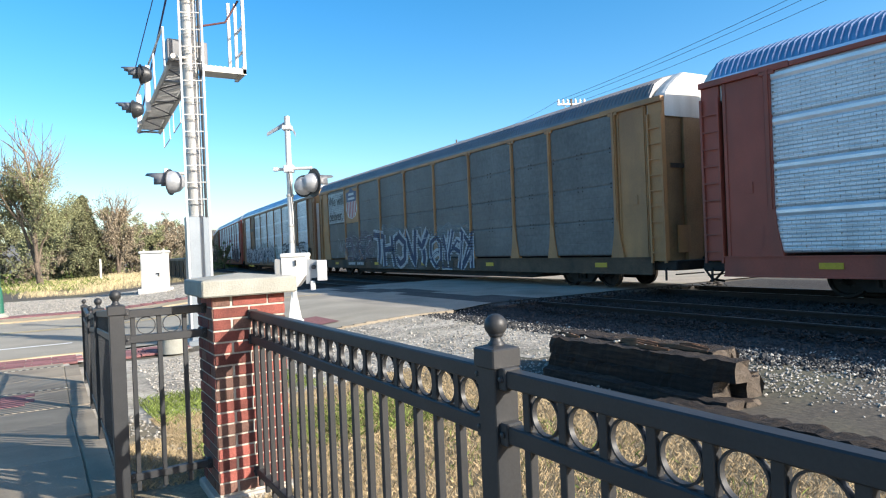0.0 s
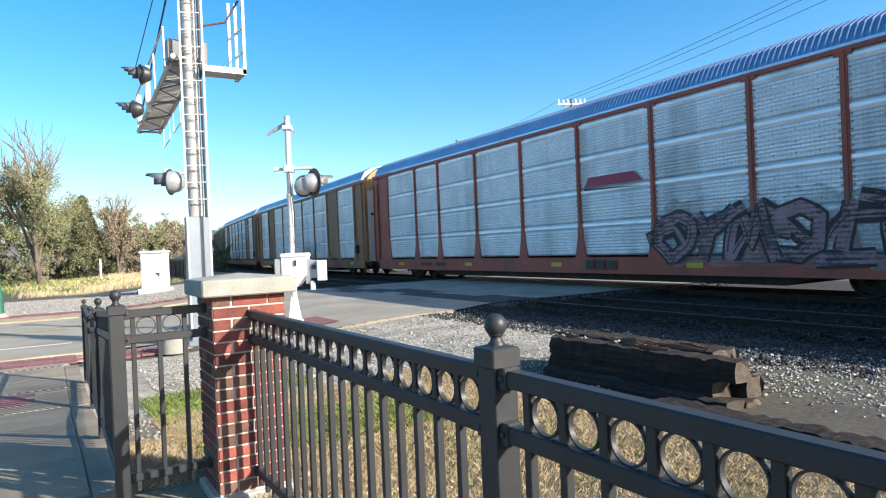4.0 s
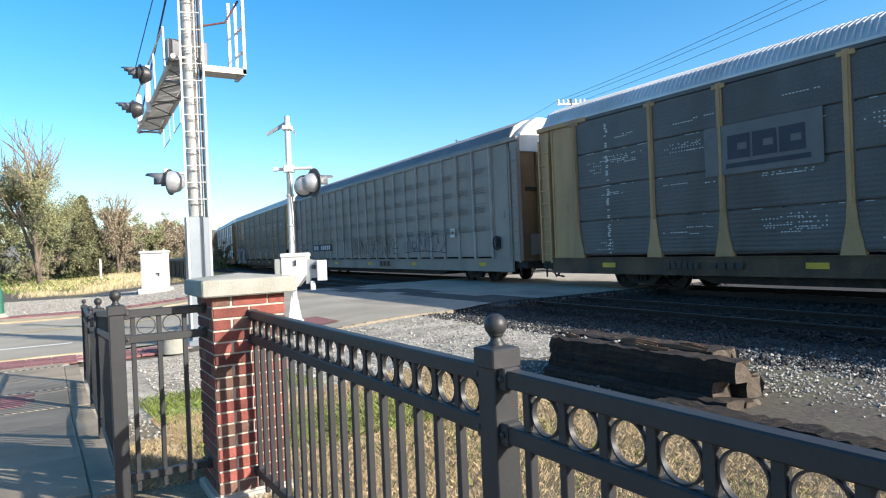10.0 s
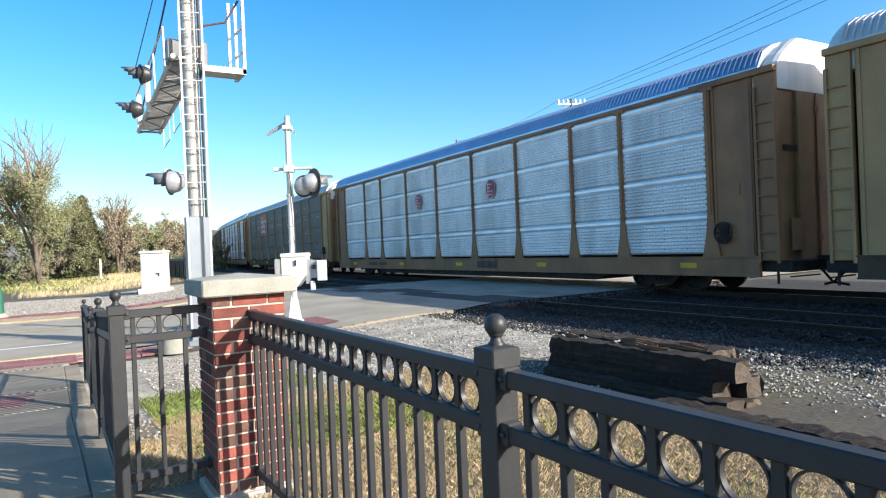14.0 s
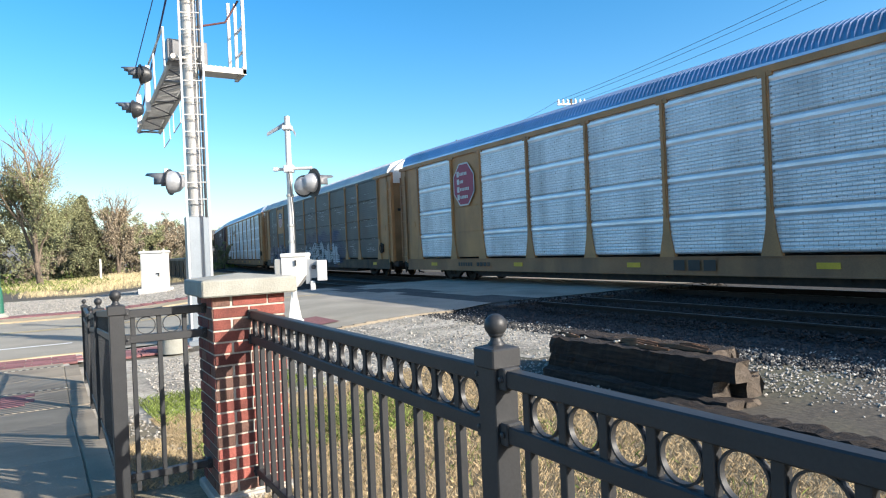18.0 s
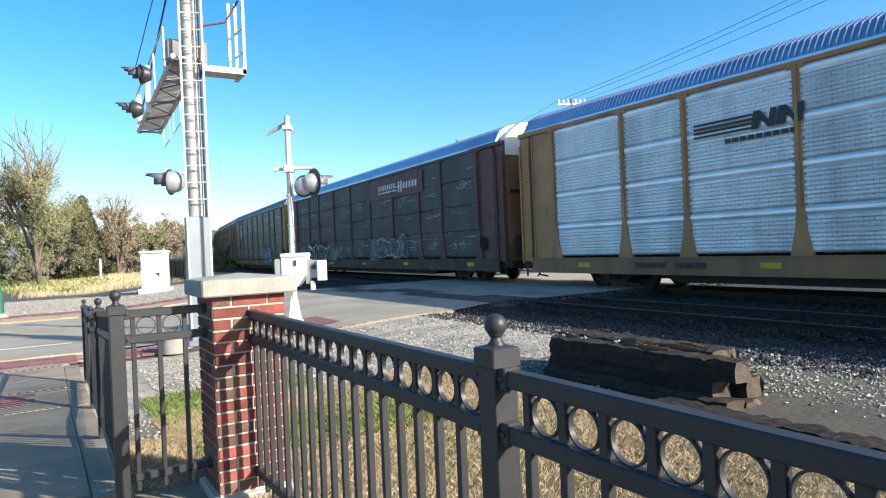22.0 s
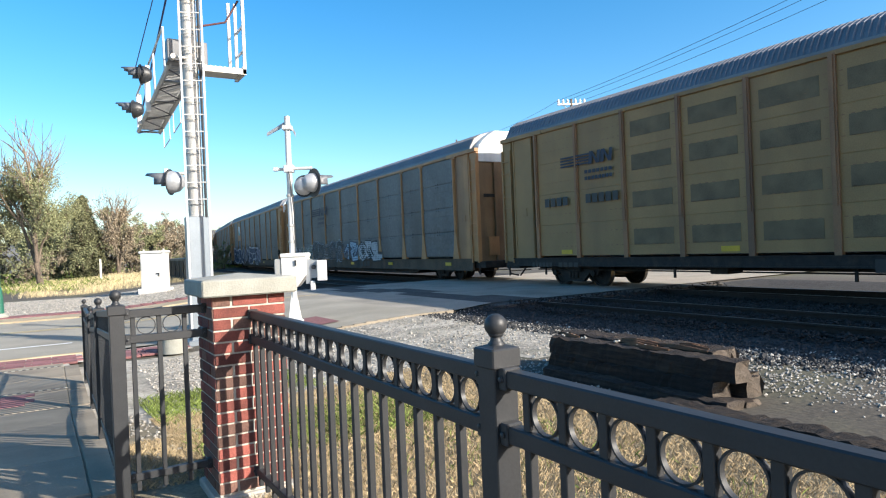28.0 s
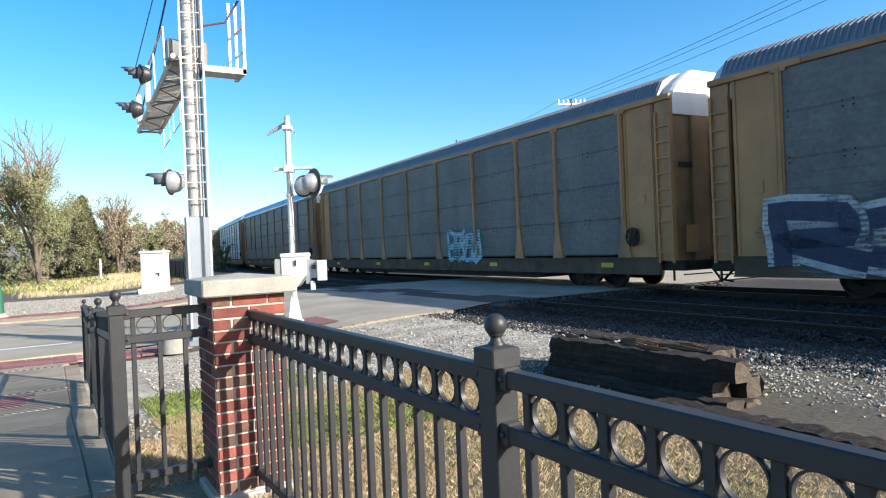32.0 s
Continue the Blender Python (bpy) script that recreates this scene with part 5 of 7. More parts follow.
def panel_mesh(width, kind, material):
    """One side screen: four stacked corrugated sheets. Its face looks to -x."""
    z0, z1 = 0.97, 4.87
    prof = []
    sheet = (z1 - z0) / 4
    for s in range(4):
        a = z0 + s * sheet
        if kind == "silver":
            prof += [(0.0, a), (-0.004, a + 0.01)]
            ribs = 8
            zz = a + 0.03
            st = (sheet - 0.03 - 0.22) / ribs
            for r in range(ribs):
                prof += [(-0.022, zz), (-0.030, zz + st * 0.25), (-0.030, zz + st * 0.75), (-0.022, zz + st * 0.98)]
                zz += st
            prof += [(-0.016, zz + 0.02), (-0.038, zz + 0.09), (-0.036, zz + 0.16), (-0.012, zz + 0.20)]
        elif kind == "smooth":
            prof += [(-0.014, a), (-0.018, a + 0.02), (-0.026, a + 0.05), (-0.026, a + sheet * 0.33), (-0.022, a + sheet * 0.35), (-0.026, a + sheet * 0.37), (-0.026, a + sheet * 0.66), (-0.022, a + sheet * 0.68), (-0.026, a + sheet * 0.70), (-0.026, a + sheet * 0.97)]
        elif kind == "plain":
            prof += [(-0.012, a), (-0.012, a + sheet * 0.97), (-0.004, a + sheet * 0.985)]
        else:
            prof += [(0.025, a), (0.025, a + 0.03), (-0.018, a + 0.034)]
            ribs = 9
            st = (sheet - 0.05) / ribs
            zz = a + 0.04
            for r in range(ribs):
                prof += [(-0.026, zz), (-0.030, zz + st * 0.35), (-0.030, zz + st * 0.65), (-0.026, zz + st * 0.97)]
                zz += st
    prof.append((0.0, z1))
    ms = Mesh()
    hw = width / 2
    n = len(prof)
    for y in (-hw, hw):
        for x, z in prof:
            ms.v.append((x, y, z))
    for i in range(n - 1):
        ms.f.append((i, i + 1, n + i + 1, n + i))
        ms.m.append(0)
    if kind == "silver":
        per = 38
        for s in range(4):
            for j in range(per - 4, per - 1):
                ms.m[s * per + j] = 1
        for k in range(24):
            z = z0 + 0.1 + k * 0.152
            for e in (-1, 1):
                ms.box((-0.034, e * (hw - 0.11) - 0.022, z - 0.016), (-0.01, e * (hw - 0.11) + 0.022, z + 0.016), 2)
        for f in (-0.25, 0.0, 0.25):
            for s in range(4):
                for q in (0.12, 0.37, 0.62):
                    ms.box((-0.036, f * width - 0.012, z0 + (s + q) * sheet), (-0.01, f * width + 0.012, z0 + (s + q) * sheet + 0.03), 2)
    ms.box((0.03, -hw, z0), (0.045, hw, z1))
    # clips on the seams
    if kind == "grey":
        for s in (1, 2, 3):
            for f in (-0.47, 0.0, 0.47):
                ms.box((-0.036, f * width - 0.02, z0 + s * sheet - 0.03), (0.0, f * width + 0.02, z0 + s * sheet + 0.06), 0)
    if kind == "smooth":
        for s in (1, 2, 3):
            for f in (-0.44, -0.02, 0.05, 0.44):
                for dz in (-0.07, 0.05):
                    ms.box((-0.036, f * width - 0.018, z0 + s * sheet + dz - 0.018), (0.0, f * width + 0.018, z0 + s * sheet + dz + 0.018), 1)
        return ms.done("side_screen", [material, M["iron"]])
    return ms.done("side_screen", [material, M["panel_band"], M["taupe"]] if kind == "silver" else material)


def post_mesh_rack(flare, material):
    """An upright with a gusset that widens at the foot, as wide as flare."""
    ms = Mesh()
    a = 0.075
    prof = [(-a, 4.93), (a, 4.93), (a, 2.0), (a + flare * 0.25, 1.5), (a + flare, 0.9), (-a - flare, 0.9), (-a - flare * 0.25, 1.5), (-a, 2.0)]
    ms.prism(prof, -0.062, 0.05, 0)
    ms.prism([(-0.035, 4.9), (0.035, 4.9), (0.035, 1.9), (-0.035, 1.9)], -0.085, -0.06, 0)
    if flare:
        ms.box((-0.07, -a - 0.1, 4.80), (0.05, a + 0.1, 4.90))
    return ms.done("upright", material)


def end_profile(z_lo, z_hi, grow=0.0):
    """The end's outline between two heights."""
    pts = [(-1.40, z_lo), (1.40, z_lo)]
    def wide(z):
        if z <= EAVE:
            return 1.40
        t = (z - EAVE) / (5.66 - EAVE)
        return 1.40 - 0.75 * t ** 1.6
    n = 6
    for i in range(n + 1):
        z = z_lo + (z_hi - z_lo) * i / n
        if i:
            pts.append((wide(z), z))
    for i in range(n, 0, -1):
        z = z_lo + (z_hi - z_lo) * i / n
        pts.append((-wide(z), z))
    return pts


def wheelset_mesh():
    ms = Mesh()
    ms.tube([(-0.95, 0, 0), (0.95, 0, 0)], 0.075, 12)
    for s in (-1, 1):
        x = 0.7175 * s
        prof = [(0.10, x - s * 0.09), (0.13, x - s * 0.085), (0.16, x - s * 0.04), (0.33, x - s * 0.02), (0.36, x - s * 0.07), (0.44, x - s * 0.07), (0.443, x - s * 0.045), (0.42, x - s * 0.035), (0.415, x + s * 0.065), (0.36, x + s * 0.07), (0.34, x + s * 0.02), (0.17, x + s * 0.03), (0.12, x + s * 0.09), (0.10, x + s * 0.09)]
        k = len(ms.m)
        ms.lathe(prof, 28, tf=pose(0, 0, 0, 0, 90, 0))
        for i in range(k + 28 * 5, k + 28 * 8):
            ms.m[i] = 1
        for j in range(4):
            t = j * math.pi / 2
            ms.box((x + s * 0.03, 0.2 * math.cos(t) - 0.03, 0.2 * math.sin(t) - 0.03), (x + s * 0.05, 0.2 * math.cos(t) + 0.03, 0.2 * math.sin(t) + 0.03), 0)
    return ms.done("wheelset", [M["iron"], M["tread"]], True)


def side_frame_mesh():
    ms = Mesh()
    outer = [(-1.08, 0.50), (-1.05, 0.62), (-0.72, 0.66), (-0.35, 0.70), (0.35, 0.70), (0.72, 0.66), (1.05, 0.62), (1.08, 0.50), (1.0, 0.36), (0.78, 0.36), (0.70, 0.44), (0.38, 0.16), (-0.38, 0.16), (-0.70, 0.44), (-0.78, 0.36), (-1.0, 0.36)]
    ms.prism(outer, -0.07, 0.07, 0)
    for y in (-0.14, 0.0, 0.14):
        ms.lathe([(0.06, 0.26), (0.06, 0.52)], 10, tf=pose(-0.09, y, 0))
    for y in (-0.86, 0.86):
        ms.lathe([(0.09, 0), (0.09, 0.07), (0.05, 0.08)], 12, tf=pose(-0.07, y, 0.42, 0, -90, 0))
    return ms.done("side_frame", M["iron"])


def truck(car, y):
    bol = cached("bolster", lambda: bolster_mesh())
    t = part("truck", bol, car, at=pose(0, y, 0))
    sf = cached("side_frame", side_frame_mesh)
    part("side_frame", sf, t, at=pose(-1.0, 0, 0))
    part("side_frame", sf, t, at=pose(1.0, 0, 0, 0, 0, 180))
    ws = cached("wheelset", wheelset_mesh)
    out = []
    for dy in (-0.865, 0.865):
        out.append(part("wheelset", ws, t, at=pose(0, dy, 0.42)))
    return out


def bolster_mesh():
    ms = Mesh()
    ms.box((-1.05, -0.2, 0.36), (1.05, 0.2, 0.62), ch=0.03)
    ms.box((-0.9, -0.75, 0.3), (0.9, -0.66, 0.4))
    ms.box((-0.9, 0.66, 0.3), (0.9, 0.75, 0.4))
    return ms.done("bolster", M["iron"])


def ribbon(ms, pts, w, x, mi):
    """A flat painted stroke on the car's near side."""
    n = len(pts)
    k = len(ms.v)
    for i, (y, z) in enumerate(pts):
        a, b = pts[max(i - 1, 0)], pts[min(i + 1, n - 1)]
        dy, dz = b[0] - a[0], b[1] - a[1]
        ln = math.hypot(dy, dz) or 1
        ny, nz = -dz / ln * w / 2, dy / ln * w / 2
        ms.v += [(x, y + ny, z + nz), (x, y - ny, z - nz)]
    for i in range(n - 1):
        ms.f.append((k + 2 * i, k + 2 * i + 1, k + 2 * i + 3, k + 2 * i + 2))
        ms.m.append(mi)


def arc(cy, cz, ry, rz, a0, a1, n=9):
    return [(cy + ry * math.cos(radians(a0 + (a1 - a0) * i / n)), cz + rz * math.sin(radians(a0 + (a1 - a0) * i / n))) for i in range(n + 1)]


def blob(rng, c, z, ry, rz, slant):
    """An uneven rounded patch of paint."""
    n = 16
    ph, k = rng.uniform(0, 6.28), rng.choice((2, 3, 3, 4))
    out = []
    for i in range(n):
        t = 2 * math.pi * i / n
        r = 1 + 0.16 * math.sin(k * t + ph) + 0.07 * math.sin(5 * t + 2 * ph)
        dz = rz * r * max(-0.92, min(0.92, 1.25 * math.sin(t)))
        out.append((c + ry * r * max(-0.95, min(0.95, 1.2 * math.cos(t))) + slant * dz, z + dz))
    return out


def smooth(pts):
    """A flowing line through a few points."""
    out = []
    for i in range(len(pts) - 1):
        p0, p1, p2, p3 = pts[max(0, i - 1)], pts[i], pts[i + 1], pts[min(len(pts) - 1, i + 2)]
        for j in range(6):
            t = j / 6
            out.append(tuple(0.5 * (2 * p1[a] + (p2[a] - p0[a]) * t + (2 * p0[a] - 5 * p1[a] + 4 * p2[a] - p3[a]) * t * t + (3 * p1[a] - p0[a] - 3 * p2[a] + p3[a]) * t ** 3) for a in (0, 1)))
    return out + [pts[-1]]


GLYPHS = [
    [[(0, 1), (1, 0.95)], [(0.5, 0.97), (0.42, 0)]],
    [[(0.1, 1), (0, 0)], [(0.9, 1.05), (1, -0.05)], [(0.05, 0.45), (0.95, 0.55)]],
    [[(0.5, 1), (0.05, 0.75), (0, 0.3), (0.45, 0), (0.95, 0.25), (1, 0.7), (0.5, 1)]],
    [[(0, 0), (0.1, 1), (0.85, 0.05), (1, 1.05)]],
    [[(1, 0.95), (0.15, 1), (0.0, 0.6), (0.9, 0.42), (1, 0.05), (0.05, 0)]],
    [[(0.95, 0.95), (0.1, 0.9), (0, 0.05), (1, 0.0)], [(0.1, 0.5), (0.8, 0.52)]],
    [[(0, 0), (0.45, 1.05), (1, -0.05)], [(0.2, 0.35), (0.85, 0.3)]],
    [[(0.1, 1), (0, 0)], [(1, 1.05), (0.1, 0.45), (1.05, -0.08)]],
    [[(0, 1), (0.45, 0.5), (1, 1.05)], [(0.48, 0.5), (0.4, 0)]],
    [[(0.05, 0), (0.1, 1), (0.8, 0.95), (0.85, 0.6), (0.1, 0.5), (1, 0.0)]],
    [[(0, 0), (0.15, 1), (0.5, 0.35), (0.85, 1.05), (1, 0)]],
    [[(0.5, 0), (0.5, 0.7)], [(0.45, 0.9), (0.55, 1.0)]],
    [[(0.25, 1), (0.2, 0.1), (0.95, 0.0)]],
    [[(0, 1), (0.25, 0), (0.5, 0.7), (0.75, 0), (1, 1)]],
    [[(0.95, 0.85), (0.5, 1), (0.05, 0.75), (0, 0.25), (0.45, 0), (0.95, 0.1), (0.95, 0.45), (0.55, 0.45)]],
    [[(0.05, 0), (0.1, 1), (0.85, 0.95), (0.9, 0.55), (0.1, 0.45)]],
    [[(0.05, 0), (0.05, 1), (0.8, 0.9), (0.75, 0.55), (0.1, 0.52), (0.9, 0.45), (0.9, 0.05), (0.05, 0)]],
    [[(0.05, 1), (0.1, 0.15), (0.5, 0), (0.9, 0.15), (0.95, 1)]],
]
LETTER = dict(zip("THONSEAKYRMILWGPBU", range(18)))


def graffiti(car, u0, u1, z0, z1, fill, line, n, seed, halo=None, style="block", weight=0.24, text="", edge=0.24):
    """Weathered spray paint laid just off the screens. Styles: block, bubble, tag (thin lines) and haze."""
    rng = random.Random(seed)
    n = len(text) or n
    y0, y1 = along(u0), along(u1)
    w, hgt = (y1 - y0) / n, z1 - z0
    mats = [M["spray_" + line], M["spray_" + fill], M["haze_" + (halo or fill)]]
    label = {"bone": "white", "cream": "faded pale", "pale_blue": "pale blue", "mint": "faded beige", "ink": "dark blue", "panel": "grey outlined"}.get(fill, fill) + " spray-painted graffiti"

    def laid(name, ms, parent, label=""):
        me = bpy.data.meshes.new(name)
        me.from_pydata([(a, b, max(0.46, c)) for a, b, c in ms.v], [], ms.f)
        for m in mats:
            me.materials.append(m)
        me.polygons.foreach_set("material_index", ms.m)
        return part(name, me, parent, label)
    base = -1.5345
    piece = None
    if halo:
        ms = Mesh()
        cols = n * 8
        ph = rng.uniform(0, 50)
        for i in range(cols + 1):
            y = y0 - 0.25 + (y1 - y0 + 0.5) * i / cols
            e = min(1.0, min(i, cols - i) / 5.0) ** 0.6
            up = hgt * (0.60 + 0.22 * noise.noise((y * 1.7, ph, 0)) + 0.07 * noise.noise((y * 5.1, ph, 3))) * e
            dn = hgt * (0.55 + 0.14 * noise.noise((y * 1.5, ph, 7)) + 0.06 * noise.noise((y * 4.3, ph, 9))) * e
            ms.v += [(base, y, z0 + hgt * 0.5 - dn), (base, y, z0 + hgt * 0.5 + up * 1.1)]
        ms.f = [(2 * i, 2 * i + 1, 2 * i + 3, 2 * i + 2) for i in range(cols)]
        ms.m = [2] * cols
        piece = laid("graffiti", ms, car, label)
    if style == "haze":
        return piece
    if style == "tag":
        ms = Mesh()
        for i in range(n):
            c, sl = y0 + i * w, rng.uniform(-0.3, 0.1)
            for _ in range(2):
                pts = [(c + rng.uniform(-0.1, 1.25) * w + sl * k * 0.2 * w, z0 + hgt * min(1.0, max(0.0, 0.5 + 0.5 * math.sin(k * 2.2 + 6.3 * rng.random())))) for k in range(rng.randrange(3, 6))]
                ribbon(ms, smooth(pts), 0.028, base - 0.003 - 0.0004 * (i % 3), 0)
        if rng.random() < 0.6:
            ribbon(ms, smooth([(y0, z0 - 0.05), ((y0 + y1) / 2, z0 + 0.05), (y1, z0 - 0.02)]), 0.03, base - 0.0042, 0)
        return laid("graffiti", ms, car, label)
    wd = min(w, hgt) * weight
    rim = max(0.028, wd * edge)
    for i in range(n):
        ms = Mesh()
        x = base - 0.003 - 0.0024 * i
        c = y0 + (i - 0.02) * w
        sl = rng.uniform(-0.25, 0.25)
        if style == "bubble":
            zc, ry, rz = z0 + hgt * rng.uniform(0.42, 0.54), w * 0.62, hgt * rng.uniform(0.42, 0.54)
            st = rng.getstate()
            ms.face([(x, a, b) for a, b in blob(rng, c + w * 0.5, zc, ry, rz, sl)], 0)
            rng.setstate(st)
            ms.face([(x - 0.0007, a, b) for a, b in blob(rng, c + w * 0.5, zc, ry - rim * 1.6, rz - rim * 1.6, sl)], 1)
            for _ in range(3):
                a0 = rng.uniform(0, 360)
                ribbon(ms, arc(c + w * rng.uniform(0.35, 0.65), zc + rz * rng.uniform(-0.5, 0.5), w * rng.uniform(0.08, 0.22), rz * rng.uniform(0.15, 0.4), a0, a0 + rng.uniform(140, 340)), rim, x - 0.0014, 0)
        else:
            fa, fb = rng.random() < 0.5, rng.random() < 0.5
            rows = []
            strokes = rng.choice(GLYPHS) + [[(rng.uniform(0, 0.3), rng.uniform(0, 1)), (0.5, rng.uniform(0.2, 0.8)), (rng.uniform(0.9, 1.35), rng.uniform(-0.1, 1.1))]]
            if text:
                # it reads from the rear of the car to the front
                fa, fb, strokes, sl = True, False, GLYPHS[LETTER[text[n - 1 - i]]], 0.08
            for stroke in strokes:
                pts = []
                for a, b in stroke:
                    a, b = (1 - a if fa else a), (1 - b if fb else b)
                    yy = c + a * w * 1.04 + sl * (b - 0.5) * hgt + rng.uniform(-0.07, 0.07) * w
                    pts.append((yy, z0 + wd / 2 + b * (hgt - wd) + rng.uniform(-0.07, 0.07) * hgt))
                fine = []
                for p, q in zip(pts, pts[1:]):
                    bow = rng.uniform(-0.08, 0.08) * w
                    fine += [(p[0] + (q[0] - p[0]) * t / 5 + bow * math.sin(math.pi * t / 5), p[1] + (q[1] - p[1]) * t / 5) for t in range(5)]
                rows.append(fine + [pts[-1]])
            for k, r in enumerate(rows):
                ribbon(ms, r, wd + rim * 2, x - 0.0001 * k, 0)
            for k, r in enumerate(rows):
                ribbon(ms, r, wd * (1 if text or k < len(rows) - 1 else 0.6), x - 0.0008 - 0.0001 * k, 1)
            for k, r in enumerate(rows):
                if rng.random() < 0.7 and not text:
                    ribbon(ms, [(a + wd * 0.2, b - wd * 0.1) for a, b in r[1:-1]], rim * 0.5, x - 0.0016, 0)
        if piece is None:
            piece = laid("graffiti", ms, car, label)
        else:
            laid("painted_letter_shape", ms, piece)
    return piece


def along(u):
    """From a place counted from the front of the screens to the car's own middle."""
    return (u - 13.425) * 1.03


def sign(car, name, polys, label):
    """Flat painted shapes: (material, points along the car and up, lift)."""
    ms = Mesh()
    mats = []
    for m, pts, lift in polys:
        if m not in mats:
            mats.append(m)
        ms.face([(-1.545 - lift * 0.003, along(u), z) for u, z in pts], mats.index(m))
    me = bpy.data.meshes.new(name)
    me.from_pydata(ms.v, [], ms.f)
    for m in mats:
        me.materials.append(M[m])
    me.polygons.foreach_set("material_index", ms.m)
    return part(name, me, car, label)


def rect(u0, u1, z0, z1):
    return [(u0, z0), (u1, z0), (u1, z1), (u0, z1)]


def bars(u0, u1, z0, z1, n, m, lift=2):
    w = (u1 - u0) / n
    return [(m, rect(u0 + i * w + w * 0.14, u0 + (i + 1) * w - w * 0.1, z0, z1), lift) for i in range(n)]


def octagon_sign(car, c, zc, r):
    o = lambda k: [(c + r * k * 0.95 * math.cos(radians(22.5 + 45 * i)), zc + r * k * 1.08 * math.sin(radians(22.5 + 45 * i))) for i in range(8)]
    p = [("bone", o(1.0), 0), ("crimson", o(0.93), 1)]
    for i, (n, end) in enumerate(((5, -0.30), (3, 0.02), (6, -0.46), (5, -0.34))):
        z = zc + r * (0.50 - 0.36 * i)
        p.append(("bone", rect(c + r * 0.36, c + r * 0.56, z - r * 0.13, z + r * 0.13), 2))
        p += bars(c + r * end, c + r * 0.32, z - r * 0.08, z + r * 0.06, n, "bone")
    sign(car, "emblem", p, "crimson octagonal emblem with white bars")


def shield_sign(car, c, zc, r):
    top = [(c - r * 0.86, zc + r * 0.72), (c - r * 0.4, zc + r * 0.78), (c, zc + r), (c + r * 0.4, zc + r * 0.78), (c + r * 0.86, zc + r * 0.72), (c + r * 0.8, zc + r * 0.12), (c - r * 0.8, zc + r * 0.12)]
    low = [(c - r * 0.8, zc + r * 0.12), (c + r * 0.8, zc + r * 0.12), (c + r * 0.92, zc - r * 0.4), (c + r * 0.6, zc - r * 0.85), (c, zc - r), (c - r * 0.6, zc - r * 0.85), (c - r * 0.92, zc - r * 0.4)]
    p = [("bone", low, 0), ("navy", top, 1)]
    for i in range(6):
        u = c - r * 0.74 + i * r * 0.265
        b = zc - r * (0.62 if i in (0, 5) else 0.85 if i in (1, 4) else 0.93)
        p.append(("red", rect(u, u + r * 0.15, b, zc + r * 0.11), 1))
    p += [("bone", rect(c - r * 0.45, c + r * 0.45, zc + r * 0.52, zc + r * 0.66), 2), ("bone", rect(c - r * 0.56, c + r * 0.56, zc + r * 0.24, zc + r * 0.38), 2)]
    sign(car, "emblem", p, "red, white and blue shield emblem")


def words(car, text, u0, z, size, material):
    """Lettering laid flat on the near side; it reads from the front of the car backwards."""
    cu = bpy.data.curves.new("words", "FONT")
    cu.body, cu.size, cu.extrude, cu.offset = text, size, 0.001, 0.006
    cu.materials.append(M[material])
    ob = new("words", cu)
    ob.parent = car
    ob.matrix_basis = pose(-1.555, along(u0), z, 90, 0, -90)
    tagged(ob, "black lettering on the pale screens")


